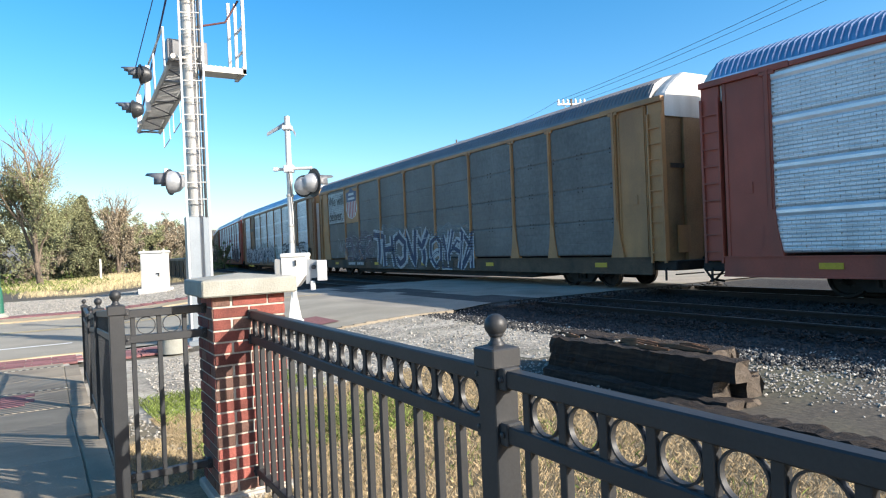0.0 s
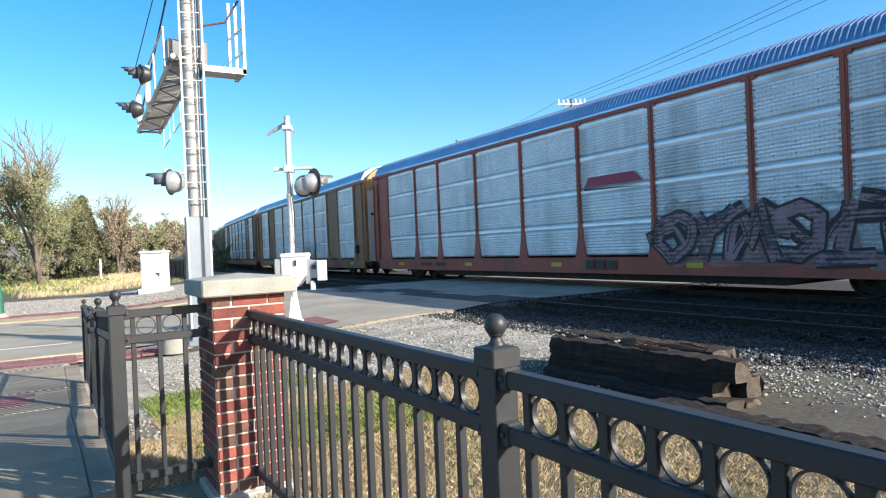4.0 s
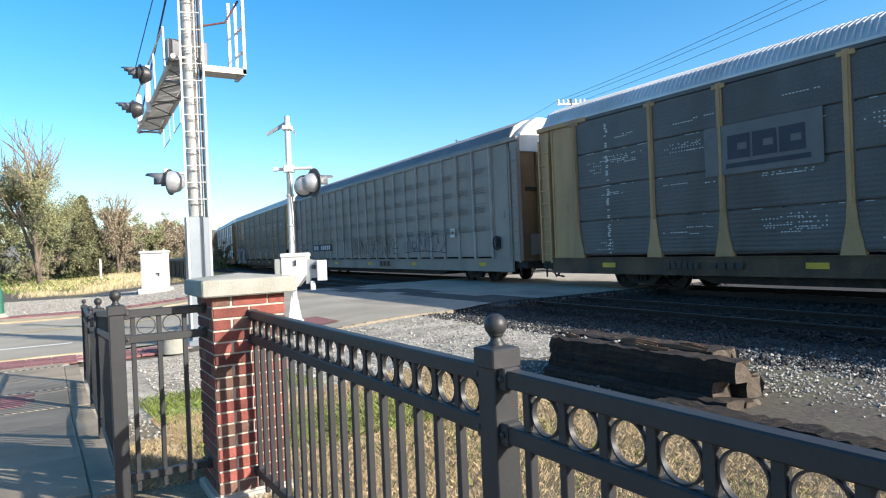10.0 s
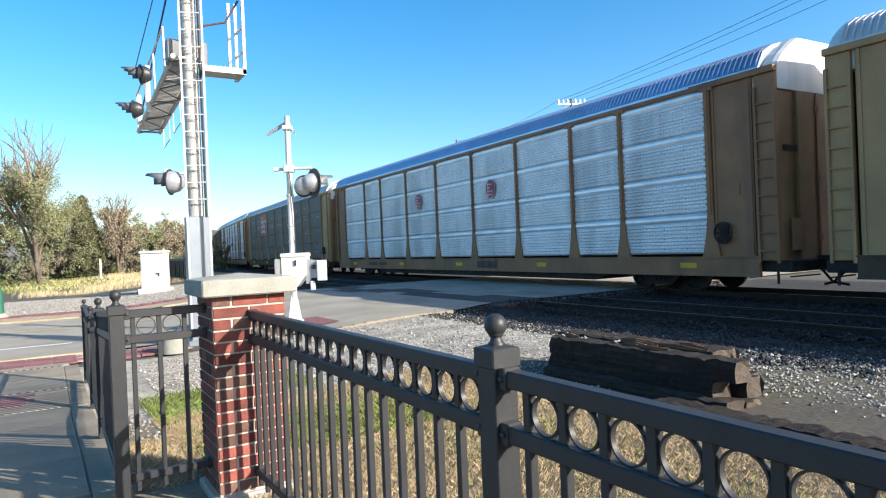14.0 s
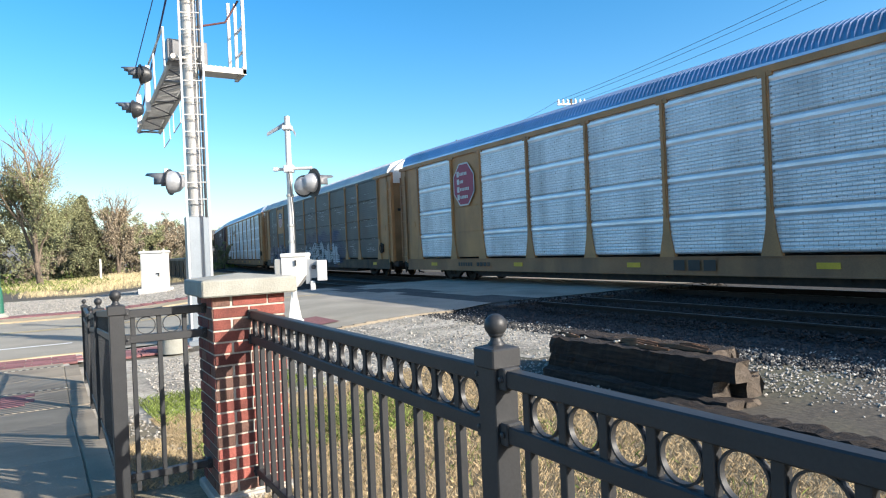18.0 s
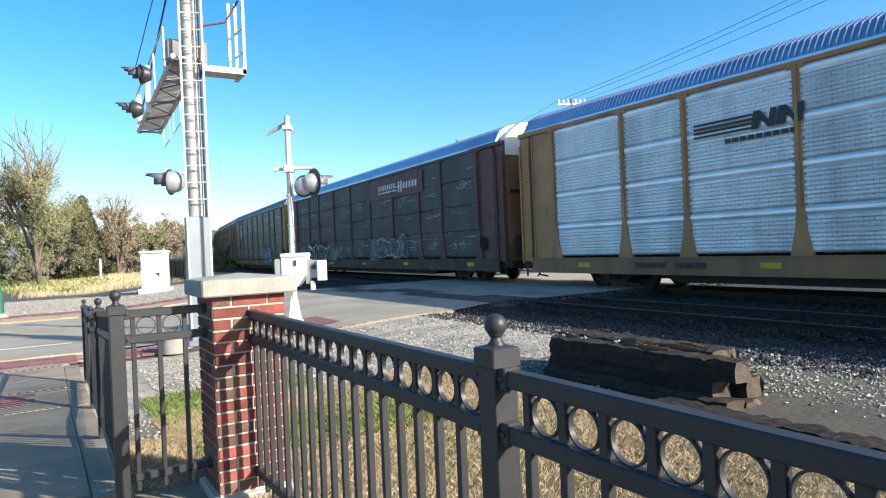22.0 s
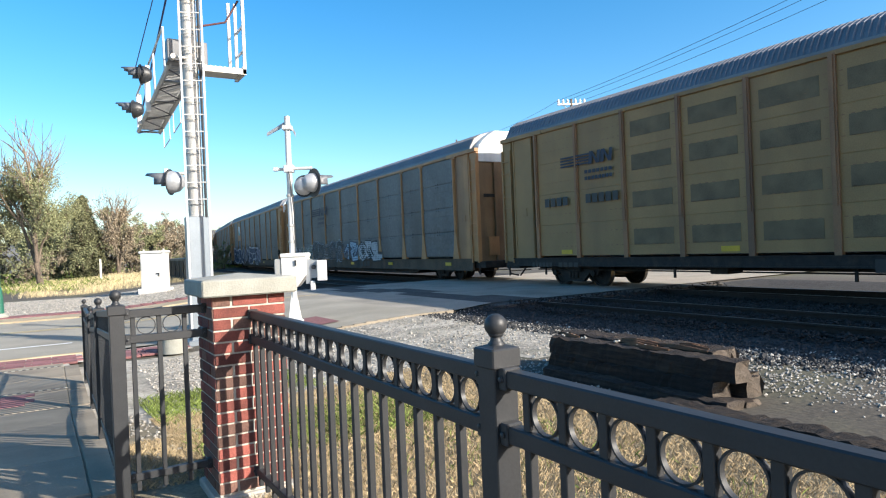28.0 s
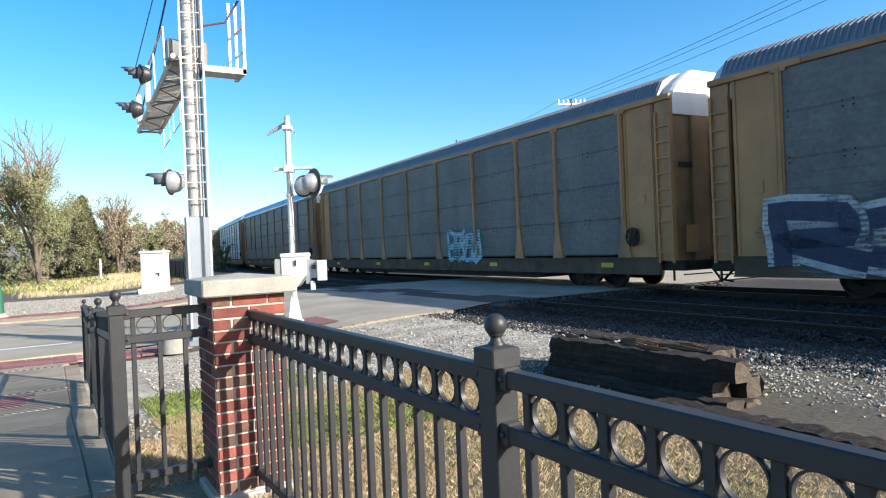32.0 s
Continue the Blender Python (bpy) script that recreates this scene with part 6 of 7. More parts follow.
def end_unit(car, spec, s, ln):
    """The closed end: white upper cap, folding doors below, ladder, buffer beam. s = -1 front, 1 rear."""
    f, cap = spec["frame"], spec.get("cap", "white")
    y0 = s * (ln / 2 - 0.12)
    def up(fn, k):
        return cached(("end", k, s, f, cap, ln), fn)
    def cap_mesh():
        ms = Mesh()
        lo, hi = end_profile(4.5, 5.68), None
        n = len(lo)
        for dy, k in ((-0.5, 1.0), (0.0, 1.0), (0.10, 0.97)):
            for x, z in lo:
                ms.v.append((x * k, y0 + s * dy, 4.5 + (z - 4.5) * (1 if dy < 0.05 else 0.985)))
        for r in range(2):
            for i in range(n):
                j = (i + 1) % n
                ms.f.append((r * n + i, r * n + j, (r + 1) * n + j, (r + 1) * n + i))
                ms.m.append(0)
        ms.f.append(tuple(2 * n + i for i in range(n)))
        ms.m.append(0)
        return ms.done("end_cap", M[cap])
    part("end_cap", up(cap_mesh, "cap"), car, "pale upper end cap" if cap == "white" else "")
    for a, b, d in ((-1.40, -0.72, 0.04), (-0.70, -0.02, 0.10), (0.02, 0.70, 0.10), (0.72, 1.40, 0.04)):
        def door_mesh():
            ms = Mesh()
            lo, hi = sorted((y0 - s * 0.3, y0 + s * d))
            ms.box((a, lo, 0.78), (b, hi, 4.5), ch=0.015)
            return ms.done("door_leaf", M[spec.get("door", "end_brown")])
        part("door_leaf", cached(("leaf", a, s, spec.get("door", "end_brown"), ln), door_mesh), car)
    def bar_mesh():
        ms = Mesh()
        ms.box((-0.03, y0 + s * 0.10 - 0.03, 0.85), (0.03, y0 + s * 0.10 + 0.03, 4.4))
        for z in (1.2, 2.5, 4.05):
            ms.box((-0.07, y0 + s * 0.1 - 0.03, z), (0.07, y0 + s * 0.1 + 0.05, z + 0.16))
        ms.box((-1.18, y0 + s * 0.04 - 0.02, 3.18), (-0.55, y0 + s * 0.1 + 0.02, 3.30), 1)
        ms.box((-1.05, y0 + s * 0.1 - 0.02, 1.0), (-0.6, y0 + s * 0.1 + 0.012, 1.7))
        return ms.done("lock_bar", [M[f], M["iron"]])
    part("lock_bar", up(bar_mesh, "bar"), car)
    def beam_mesh():
        ms = Mesh()
        lo, hi = sorted((y0 - s * 0.5, y0 + s * 0.28))
        ms.box((-1.35, lo, 0.55), (1.35, hi, 0.80), ch=0.02)
        lo, hi = sorted((y0, y0 + s * 0.86))
        ms.box((-0.16, lo, 0.60), (0.16, hi, 0.86), ch=0.03)
        ms.tube([(-0.4, y0 + s * 0.3, 0.62), (-0.45, y0 + s * 0.6, 0.3), (-0.3, y0 + s * 0.86, 0.24)], 0.03, 8)
        ms.tube([(-1.3, y0 + s * 0.2, 0.45), (-0.3, y0 + s * 0.24, 0.45)], 0.018, 6)
        ms.box((-1.44, y0 - 0.02, 0.30), (-1.40, y0 + 0.02, 0.62))
        return ms.done("coupler", M["iron"])
    part("coupler", up(beam_mesh, "beam"), car)
    # corner bay on both sides: plate, lip under the roof, ladder
    for side in (-1, 1):
        def plate_mesh():
            ms = Mesh()
            lo, hi = sorted((s * (ln / 2 - 0.58), s * (ln / 2 - 1.62)))
            x0, x1 = sorted((side * 1.36, side * 1.47))
            ms.box((x0, lo, 0.88), (x1, hi, 4.86), ch=0.01)
            lo2, hi2 = sorted((s * (ln / 2 - 0.02), s * (ln / 2 - 0.5)))
            ms.box((x0, lo2, 0.80), (x1, hi2, 4.86), ch=0.012)
            xa, xb = sorted((side * 1.46, side * 1.49))
            for q in (0.62, 1.54):
                w0, w1 = sorted((s * (ln / 2 - q), s * (ln / 2 - q - 0.06)))
                ms.box((xa, w0, 0.9), (xb, w1, 4.86))
            ms.box((xa, min(lo, hi) + 0.35, 2.3), (xb - 0.01 * side, min(lo, hi) + 0.65, 2.55))
            return ms.done("corner_plate", M[f])
        cp = part("corner_plate", cached(("plate", s, side, f, ln), plate_mesh), car)
        def lip_mesh():
            ms = Mesh()
            lo, hi = sorted((s * (ln / 2 + 0.0), s * (ln / 2 - 2.2)))
            x0, x1 = sorted((side * 1.38, side * 1.54))
            ms.box((x0, lo, 4.86), (x1, hi, 5.0), ch=0.01)
            return ms.done("eave_lip", M[f])
        part("eave_lip", cached(("lip", s, side, f, ln), lip_mesh), car)
        def ladder_mesh():
            ms = Mesh()
            for q in (0.04, 0.48):
                yy = s * (ln / 2 - q)
                ms.box((side * 1.50 - 0.025, yy - 0.03, 0.75), (side * 1.50 + 0.025, yy + 0.03, 4.6))
            for i in range(9):
                lo, hi = sorted((s * (ln / 2 - 0.04), s * (ln / 2 - 0.48)))
                ms.box((side * 1.50 - 0.03, lo, 1.0 + i * 0.40), (side * 1.50 + 0.0, hi, 1.035 + i * 0.40))
            return ms.done("ladder", M[spec.get("ladder", f)])
        part("ladder", cached(("ladder", s, side, spec.get("ladder", f), ln), ladder_mesh), cp)
    def wheel_mesh():
        ms = Mesh()
        pts = [(-1.56, 0.24 * math.cos(t * math.pi / 8), 0.24 * math.sin(t * math.pi / 8)) for t in range(17)]
        ms.tube(pts, 0.02, 6, caps=False)
        for t in range(4):
            a = t * math.pi / 4
            ms.tube([(-1.56, 0.24 * math.cos(a), 0.24 * math.sin(a)), (-1.56, -0.24 * math.cos(a), -0.24 * math.sin(a))], 0.012, 5)
        ms.box((-1.55, -0.12, -0.2), (-1.47, 0.12, 0.2), ch=0.02)
        return ms.done("brake_wheel", M["iron"])
    if s < 0 and not spec.get("bare_end"):
        part("brake_wheel", cached("brake", wheel_mesh), car, "dark brake handwheel", at=pose(0, -ln / 2 + 1.35, 1.45))


def carrier(spec):
    """One covered automobile carrier, standing with its middle at the origin and its front towards -y."""
    ln = spec.get("length", LEN)
    ob = thing("railcar", spec["label"], "railcar", group="train of covered railcars")
    f = spec["frame"]
    rk = spec.get("roof", "roof_steel")
    part("roof", cached(("roof", rk, ln), lambda: roof_mesh(ln - 0.7, M[rk])), ob, {"roof_steel": "ribbed galvanised roof", "roof_pale": "ribbed pale roof", "roof_dark": "ribbed dull grey roof"}[rk], at=pose(0, 0, 0.06 if spec.get("solid") else 0))
    for side in (-1, 1):
        def sill():
            ms = Mesh()
            x0, x1 = sorted((side * 1.40, side * 1.50))
            low = 0.64 if ln < 25 else 0.44
            ms.box((x0, -ln / 2 + 0.5, low), (x1, ln / 2 - 0.5, 0.90), ch=0.012)
            x0, x1 = sorted((side * 1.49, side * 1.53))
            ms.box((x0, -ln / 2 + 0.5, low), (x1, ln / 2 - 0.5, low + 0.035))
            ms.box((x0, -ln / 2 + 0.5, 0.875), (x1, ln / 2 - 0.5, 0.905))
            return ms.done("side_sill", M[spec.get("sill", f)])
        part("side_sill", cached(("sill", side, spec.get("sill", f), ln), sill), ob)
        def eave():
            ms = Mesh()
            x0, x1 = sorted((side * 1.40, side * 1.525))
            tall = 0.06 if spec.get("solid") else 0
            ms.box((x0, -ln / 2 + (0.4 if tall else 2.2), 4.87), (x1, ln / 2 - (0.4 if tall else 2.2), 4.99 + tall), ch=0.01)
            return ms.done("eave_beam", M[spec.get("eave", f)])
        part("eave_beam", cached(("eave", side, spec.get("eave", f), ln, bool(spec.get("solid"))), eave), ob)
    def under():
        ms = Mesh()
        ms.box((-1.40, -ln / 2 + 0.5, 0.80), (1.40, ln / 2 - 0.5, 0.88))
        ms.box((-0.4, -ln / 2 + 0.5, 0.50), (0.4, ln / 2 - 0.5, 0.80))
        for y in (-7.2, -2.6, 1.8, 6.9):
            ms.box((-1.2, y, 0.46), (-0.6, y + 0.5, 0.8), ch=0.02)
            ms.box((-1.36, y + 1.4, 0.36), (-1.32, y + 1.46, 0.8))
        ms.tube([(-1.1, -9, 0.5), (-1.1, 9, 0.52)], 0.022, 6)
        q = min(7.6, ln / 2 - 4)
        if ln > 25:
            ms.prism([(-q - 0.8, 0.46), (-q, 0.24), (q, 0.24), (q + 0.8, 0.46)], -1.25, 1.25, 0)
        return ms.done("underframe", M["iron"])
    part("underframe", cached(("under", ln), under), ob)
    for s in (-1, 1):
        end_unit(ob, spec, s, ln)
    # screens and uprights
    bays = spec.get("bays", BAYS)
    start = (ln - sum(bays)) / 2
    flare = spec.get("flare", 0.17)
    for side in (-1, 1):
        u = start
        for i, w in enumerate(bays):
            kind, m = spec["kind"], spec["panel"]
            if i in spec.get("solid", ()):
                kind, m = "plain", f
            pm = cached(("panel", w, kind, m), lambda: panel_mesh(w - 0.02, kind, M[m]))
            part("side_screen", pm, ob, at=pose(side * 1.47, u + w / 2 - ln / 2, 0, 0, 0, 0 if side < 0 else 180))
            u += w
        u = start
        for i in range(len(bays) + 1):
            um = cached(("post", flare, spec.get("post", f)), lambda: post_mesh_rack(flare, M[spec.get("post", f)]))
            part("upright", um, ob, at=pose(side * 1.47, u - ln / 2, 0, 0, 0, 0 if side < 0 else 180))
            if i < len(bays):
                u += bays[i]
    # yellow reflectors and the number plate's bars on the sill
    rm = cached("reflector", lambda: reflector_mesh())
    for u in (2.4, 8.2, 13.4, 18.6, 24.4):
        if not spec.get("plain_sill"):
            part("reflector", rm, ob, at=pose(-1.512, u - LEN / 2, 0.69))
    nb = bars(19.8, 20.7, 0.62, 0.76, 4, "bone" if spec.get("plate") else "black") + bars(20.95, 21.95, 0.62, 0.76, 6, "bone" if spec.get("plate") else "black")
    if spec.get("plate"):
        sign(ob, "number_plate", [("black", rect(19.65, 22.1, 0.55, 0.83), 0)] + nb, "black number board with pale bars")
    else:
        sign(ob, "number_stencil", nb, "dark stencilled number bars")
    sign(ob, "sill_mark", bars(10.6, 11.9, 0.56, 0.82, 3, spec.get("mark", "black"), 1), "stencilled sill marks")
    # Pale dashes paint daylight coming through the perforations and seam slits.
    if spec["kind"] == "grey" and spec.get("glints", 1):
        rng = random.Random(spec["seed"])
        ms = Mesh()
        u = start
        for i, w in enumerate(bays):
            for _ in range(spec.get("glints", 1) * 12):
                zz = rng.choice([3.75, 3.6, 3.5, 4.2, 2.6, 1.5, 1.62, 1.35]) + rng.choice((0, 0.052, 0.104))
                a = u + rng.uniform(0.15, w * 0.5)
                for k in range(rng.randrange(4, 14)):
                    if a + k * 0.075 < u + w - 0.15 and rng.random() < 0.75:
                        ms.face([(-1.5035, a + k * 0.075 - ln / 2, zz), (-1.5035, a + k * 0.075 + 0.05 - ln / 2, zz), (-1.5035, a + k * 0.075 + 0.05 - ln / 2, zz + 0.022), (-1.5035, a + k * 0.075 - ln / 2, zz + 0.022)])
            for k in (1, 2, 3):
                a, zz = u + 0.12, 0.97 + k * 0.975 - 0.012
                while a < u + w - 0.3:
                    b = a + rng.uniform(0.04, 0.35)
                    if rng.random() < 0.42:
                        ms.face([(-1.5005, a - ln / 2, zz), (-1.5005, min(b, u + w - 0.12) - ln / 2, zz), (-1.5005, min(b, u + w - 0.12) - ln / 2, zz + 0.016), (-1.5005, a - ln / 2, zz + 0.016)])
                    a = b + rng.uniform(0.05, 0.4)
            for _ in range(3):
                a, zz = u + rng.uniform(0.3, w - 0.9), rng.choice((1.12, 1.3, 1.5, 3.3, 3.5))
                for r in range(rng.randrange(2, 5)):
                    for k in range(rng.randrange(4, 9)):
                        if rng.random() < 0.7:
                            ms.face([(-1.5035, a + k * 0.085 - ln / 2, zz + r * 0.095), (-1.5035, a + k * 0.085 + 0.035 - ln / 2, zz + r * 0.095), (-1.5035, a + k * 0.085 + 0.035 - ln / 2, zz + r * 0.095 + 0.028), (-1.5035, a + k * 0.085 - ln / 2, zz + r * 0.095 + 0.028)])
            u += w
        # the painted column of light through holes in the rearmost bay
        for k in range(70):
            zz = 1.02 + k * 0.052
            if k % 19 < 16 and rng.random() < 0.8:
                a = ln / 2 - 3.0 + rng.uniform(-0.03, 0.03)
                ms.face([(-1.5036, a, zz), (-1.5036, a + 0.09, zz), (-1.5036, a + 0.09, zz + 0.03), (-1.5036, a, zz + 0.03)])
        me = bpy.data.meshes.new("wear_patch")
        me.from_pydata(ms.v, [], ms.f)
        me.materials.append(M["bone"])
        part("wear_patch", me, ob, "pale rows of painted light through worn perforations")
    wheels = []
    for y in spec.get("trucks", (-9.95, 9.95)):
        wheels += truck(ob, y)
    return ob, wheels


def reflector_mesh():
    ms = Mesh()
    ms.box((-0.006, -0.24, -0.065), (0.006, 0.24, 0.065))
    return ms.done("reflector", M["yellow"])


def G(label, frame_m="tan", panel="panel_grey", **kw):
    kw.setdefault("sill", "grime")
    kw.setdefault("kind", "smooth" if panel == "panel_worn" else "grey")
    return dict(label=label, frame=frame_m, panel=panel, **kw)


def S(label, frame_m="tan", **kw):
    kw.setdefault("sill", "tan_dark" if frame_m != "orange" else frame_m)
    return dict(label=label, frame=frame_m, panel="panel_silver", kind="silver", roof=kw.pop("roof", "roof_steel"), flare=kw.pop("flare", 0.17), **kw)


SOLID = (1, 7)
H_BAYS = [1.195] * 20
Q_BAYS = [1.875] * 10


def paint_deliver(c):
    sign(c, "pale_board", [("cream", rect(22.3, 24.85, 3.0, 4.72), -2)] + [("panel_blue", rect(22.3, 24.85, 3.1 + i * 0.105, 3.115 + i * 0.105), -1) for i in range(15)], "pale ribbed painted screen")
    words(c, "We will", 24.75, 4.0, 0.78, "black")
    words(c, "deliver.", 24.75, 3.15, 0.78, "black")
    sign(c, "tan_board", [("tan", rect(20.25, 22.15, 2.9, 4.74), -2)], "plain tan board")
    shield_sign(c, 21.2, 3.95, 0.85)
    graffiti(c, 12.6, 18.3, 0.5, 2.2, "navy", "bone", 6, 1, "cream", weight=0.22, text="THONY", edge=0.55)
    graffiti(c, 9.2, 12.4, 0.5, 2.0, "navy", "bone", 4, 44, "cream", weight=0.20, edge=0.5)
    graffiti(c, 18.6, 22.2, 0.85, 2.15, "plum", "cream", 4, 41, "violet", edge=0.14)
    graffiti(c, 22.3, 23.6, 1.0, 2.0, "bone", "bone", 3, 42, style="tag")
    graffiti(c, 12.2, 13.4, 1.75, 2.3, "bone", "bone", 4, 47, style="tag")
    graffiti(c, 18.0, 18.9, 1.0, 1.9, "cream", "cream", 3, 48, style="tag")


def paint_c(c):
    graffiti(c, 2.4, 9.4, 0.55, 2.0, "bone", "black", 5, 2, "crimson", weight=0.33, edge=0.2)
    graffiti(c, 12.4, 17.4, 0.6, 2.1, "bone", "navy", 5, 3, "teal", weight=0.34, edge=0.2)
    graffiti(c, 10.9, 12.6, 0.9, 1.9, "teal", "teal", 2, 33, "teal", style="haze")
    graffiti(c, 17.6, 24.6, 0.6, 1.95, "bone", "navy", 7, 4, "grey", weight=0.32, edge=0.2)
    sign(c, "mark", bars(20.75, 22.1, 3.5, 3.78, 3, "black") + [("black", rect(20.5, 20.56, 3.3, 3.95), 0), ("black", rect(22.25, 22.31, 3.3, 3.95), 0)] + bars(21.0, 21.5, 3.12, 3.18, 3, "black"), "dark painted maker's marks")


def paint_d(c):
    graffiti(c, 3.0, 9.2, 0.75, 2.1, "pink", "black", 6, 5, "cream")
    sign(c, "mark", [("crimson", [(9.6, 2.95), (11.8, 2.95), (11.6, 3.22), (9.9, 3.22)], 0), ("navy", [(9.3, 2.8), (11.8, 2.86), (11.8, 2.92)], 0)], "slanted dark red wordmark shape")


def paint_e(c):
    graffiti(c, 8.9, 11.8, 0.95, 1.95, "black", "black", 8, 6, style="tag")
    graffiti(c, 8.0, 9.0, 1.35, 1.95, "black", "black", 2, 73, style="tag")
    sign(c, "sill_tag", bars(4.4, 5.6, 0.5, 0.85, 3, "crimson"), "dark red painted marks")


def paint_kcs(c):
    octagon_sign(c, 5.5, 3.75, 0.9)
    octagon_sign(c, 21.35, 3.75, 0.82)


def ring_word(u1, u0, z0, z1, m):
    """Three heavy blocks of a wordmark, each with one slot, from the rear to the front."""
    w = (u1 - u0) / 3
    out = []
    for i in range(3):
        a, b = u1 - (i + 1) * w + w * 0.1, u1 - i * w
        h = z1 - z0
        out += [(m, rect(a, b, z0 + h * 0.64, z1), 2), (m, rect(a, b, z0, z0 + h * 0.36), 2), (m, rect(b - w * 0.4, b, z0 + h * 0.3, z1 - h * 0.3), 1), (m, rect(a, a + w * 0.12, z0 + h * 0.3, z1 - h * 0.3), 1)]
    return out


def paint_g(c):
    sign(c, "wordmark", [("patch", rect(18.0, 20.7, 2.78, 3.92), -2)] + ring_word(20.1, 18.3, 3.12, 3.66, "navy_dull") + [("navy_dull", rect(18.25, 20.15, 2.92, 3.03), 1)], "dark blue wordmark shape on a paler patch")
    graffiti(c, 11.3, 15.1, 0.55, 2.0, "ink", "bone", 6, 7, style="bubble")


def paint_h(c):
    graffiti(c, 5.2, 9.0, 1.2, 2.0, "grey", "navy", 9, 61, style="tag")
    graffiti(c, 9.6, 15.5, 1.1, 1.9, "grey", "black", 12, 62, style="tag")
    sign(c, "stripe_board", [("bone", rect(24.95, 25.1, 0.95, 2.3), 0)] + [("red", rect(24.95, 25.1, 0.95 + 0.3 * i, 1.1 + 0.3 * i), 1) for i in range(5)], "red and white striped marker")
    sign(c, "placard", [("white", rect(4.4, 4.75, 1.75, 2.1), 0)] + bars(4.44, 4.71, 1.86, 1.98, 4, "black"), "small white placard")
    sign(c, "name_board", [("navy_dull", rect(18.9, 22.5, 1.42, 1.84), 0)] + bars(21.3, 22.3, 1.5, 1.76, 2, "bone") + bars(19.1, 20.9, 1.5, 1.76, 5, "bone"), "dark blue board with pale bars")
    graffiti(c, 24.9, 26.3, 3.0, 4.2, "pink", "crimson", 4, 71, style="tag")
    graffiti(c, 23.6, 24.7, 1.5, 2.0, "grey", "black", 4, 72, style="tag")
    for k, z in enumerate((1.9, 2.6, 3.3, 4.0)):
        sign(c, "wear_patch", [("grey_wear", rect(2.0 + 1.16 * i + 0.2, 2.0 + 1.16 * i + 1.0, z + 0.06 * j, z + 0.06 * j + 0.018), 0) for i in range(19) for j in range(4)], "rows of dull perforations")


def paint_i(c):
    sign(c, "tan_board", [("tan", rect(20.25, 22.15, 2.9, 4.74), -2)], "plain tan board")
    shield_sign(c, 21.2, 4.0, 0.5)
    graffiti(c, 18.2, 20.2, 0.9, 1.7, "violet", "violet", 2, 81, "violet", style="haze")
    graffiti(c, 20.0, 25.0, 0.5, 2.1, "bone", "black", 5, 8, "panel", weight=0.33, text="SKIAL", edge=0.38)
    graffiti(c, 4.0, 8.6, 1.1, 1.9, "cream", "grey", 6, 43, style="tag")


def paint_j(c):
    for u in (16.3, 10.8):
        octagon_sign(c, u, 3.4, 0.34)


def paint_k(c):
    wear = random.Random(5)
    patches = [("grey_wear" if wear.random() < 0.3 else "cream", [(u, z), (u + wear.uniform(0.3, 0.8), z + wear.uniform(-0.05, 0.05)), (u + wear.uniform(0.2, 0.7), z + wear.uniform(0.06, 0.2)), (u + 0.05, z + wear.uniform(0.05, 0.15))], 1) for u, z in [(wear.uniform(17.65, 19.4), wear.uniform(3.0, 4.5)) for _ in range(9)]]
    sign(c, "faded_board", [("red", rect(17.6, 20.25, 2.95, 4.72), 0)] + patches + bars(17.8, 19.85, 4.02, 4.28, 8, "bone", 3) + bars(18.1, 19.85, 3.62, 3.86, 6, "bone", 3) + bars(18.1, 19.85, 3.2, 3.44, 7, "bone", 3), "faded red board with pale bars")


def paint_m(c):
    graffiti(c, 7.0, 15.0, 0.6, 2.25, "blue", "blue", 5, 63, "blue", style="haze")
    graffiti(c, 7.8, 14.6, 0.6, 1.95, "bone", "black", 7, 9, weight=0.42, edge=0.16)
    graffiti(c, 17.4, 24.6, 0.5, 1.9, "grey", "violet", 7, 10, weight=0.32, edge=0.3)
    graffiti(c, 18.0, 20.0, 0.6, 1.3, "crimson", "crimson", 2, 82, "crimson", style="haze")
    sign(c, "tan_board", [("tan", rect(20.25, 22.15, 2.9, 4.74), -2)], "plain tan board")
    shield_sign(c, 21.2, 3.95, 0.6)


def striped_word(u1, u0, z0, z1, m):
    """A slanted block with trailing stripes, from the rear to the front."""
    out = [(m, rect(u0 + (u1 - u0) * 0.42, u1, z0 + (z1 - z0) * (0.06 + 0.24 * i), z0 + (z1 - z0) * (0.19 + 0.24 * i)), 0) for i in range(4)]
    a = u0 + (u1 - u0) * 0.44
    w = (a - u0) / 2
    for i in range(2):
        b = a - i * w
        out += [(m, [(b - w * 0.3, z0), (b, z0), (b - w * 0.12, z1), (b - w * 0.42, z1)], 1), (m, [(b - w * 0.95, z0), (b - w * 0.68, z0), (b - w * 0.8, z1), (b - w * 1.05, z1)], 1), (m, [(b - w * 0.4, z1), (b - w * 0.2, z1), (b - w * 0.68, z0), (b - w * 0.9, z0)], 2)]
    return out


def paint_n(c):
    sign(c, "wordmark", striped_word(20.0, 17.4, 3.7, 4.1, "black") + bars(17.5, 19.2, 3.5, 3.6, 9, "black"), "black striped wordmark shape")


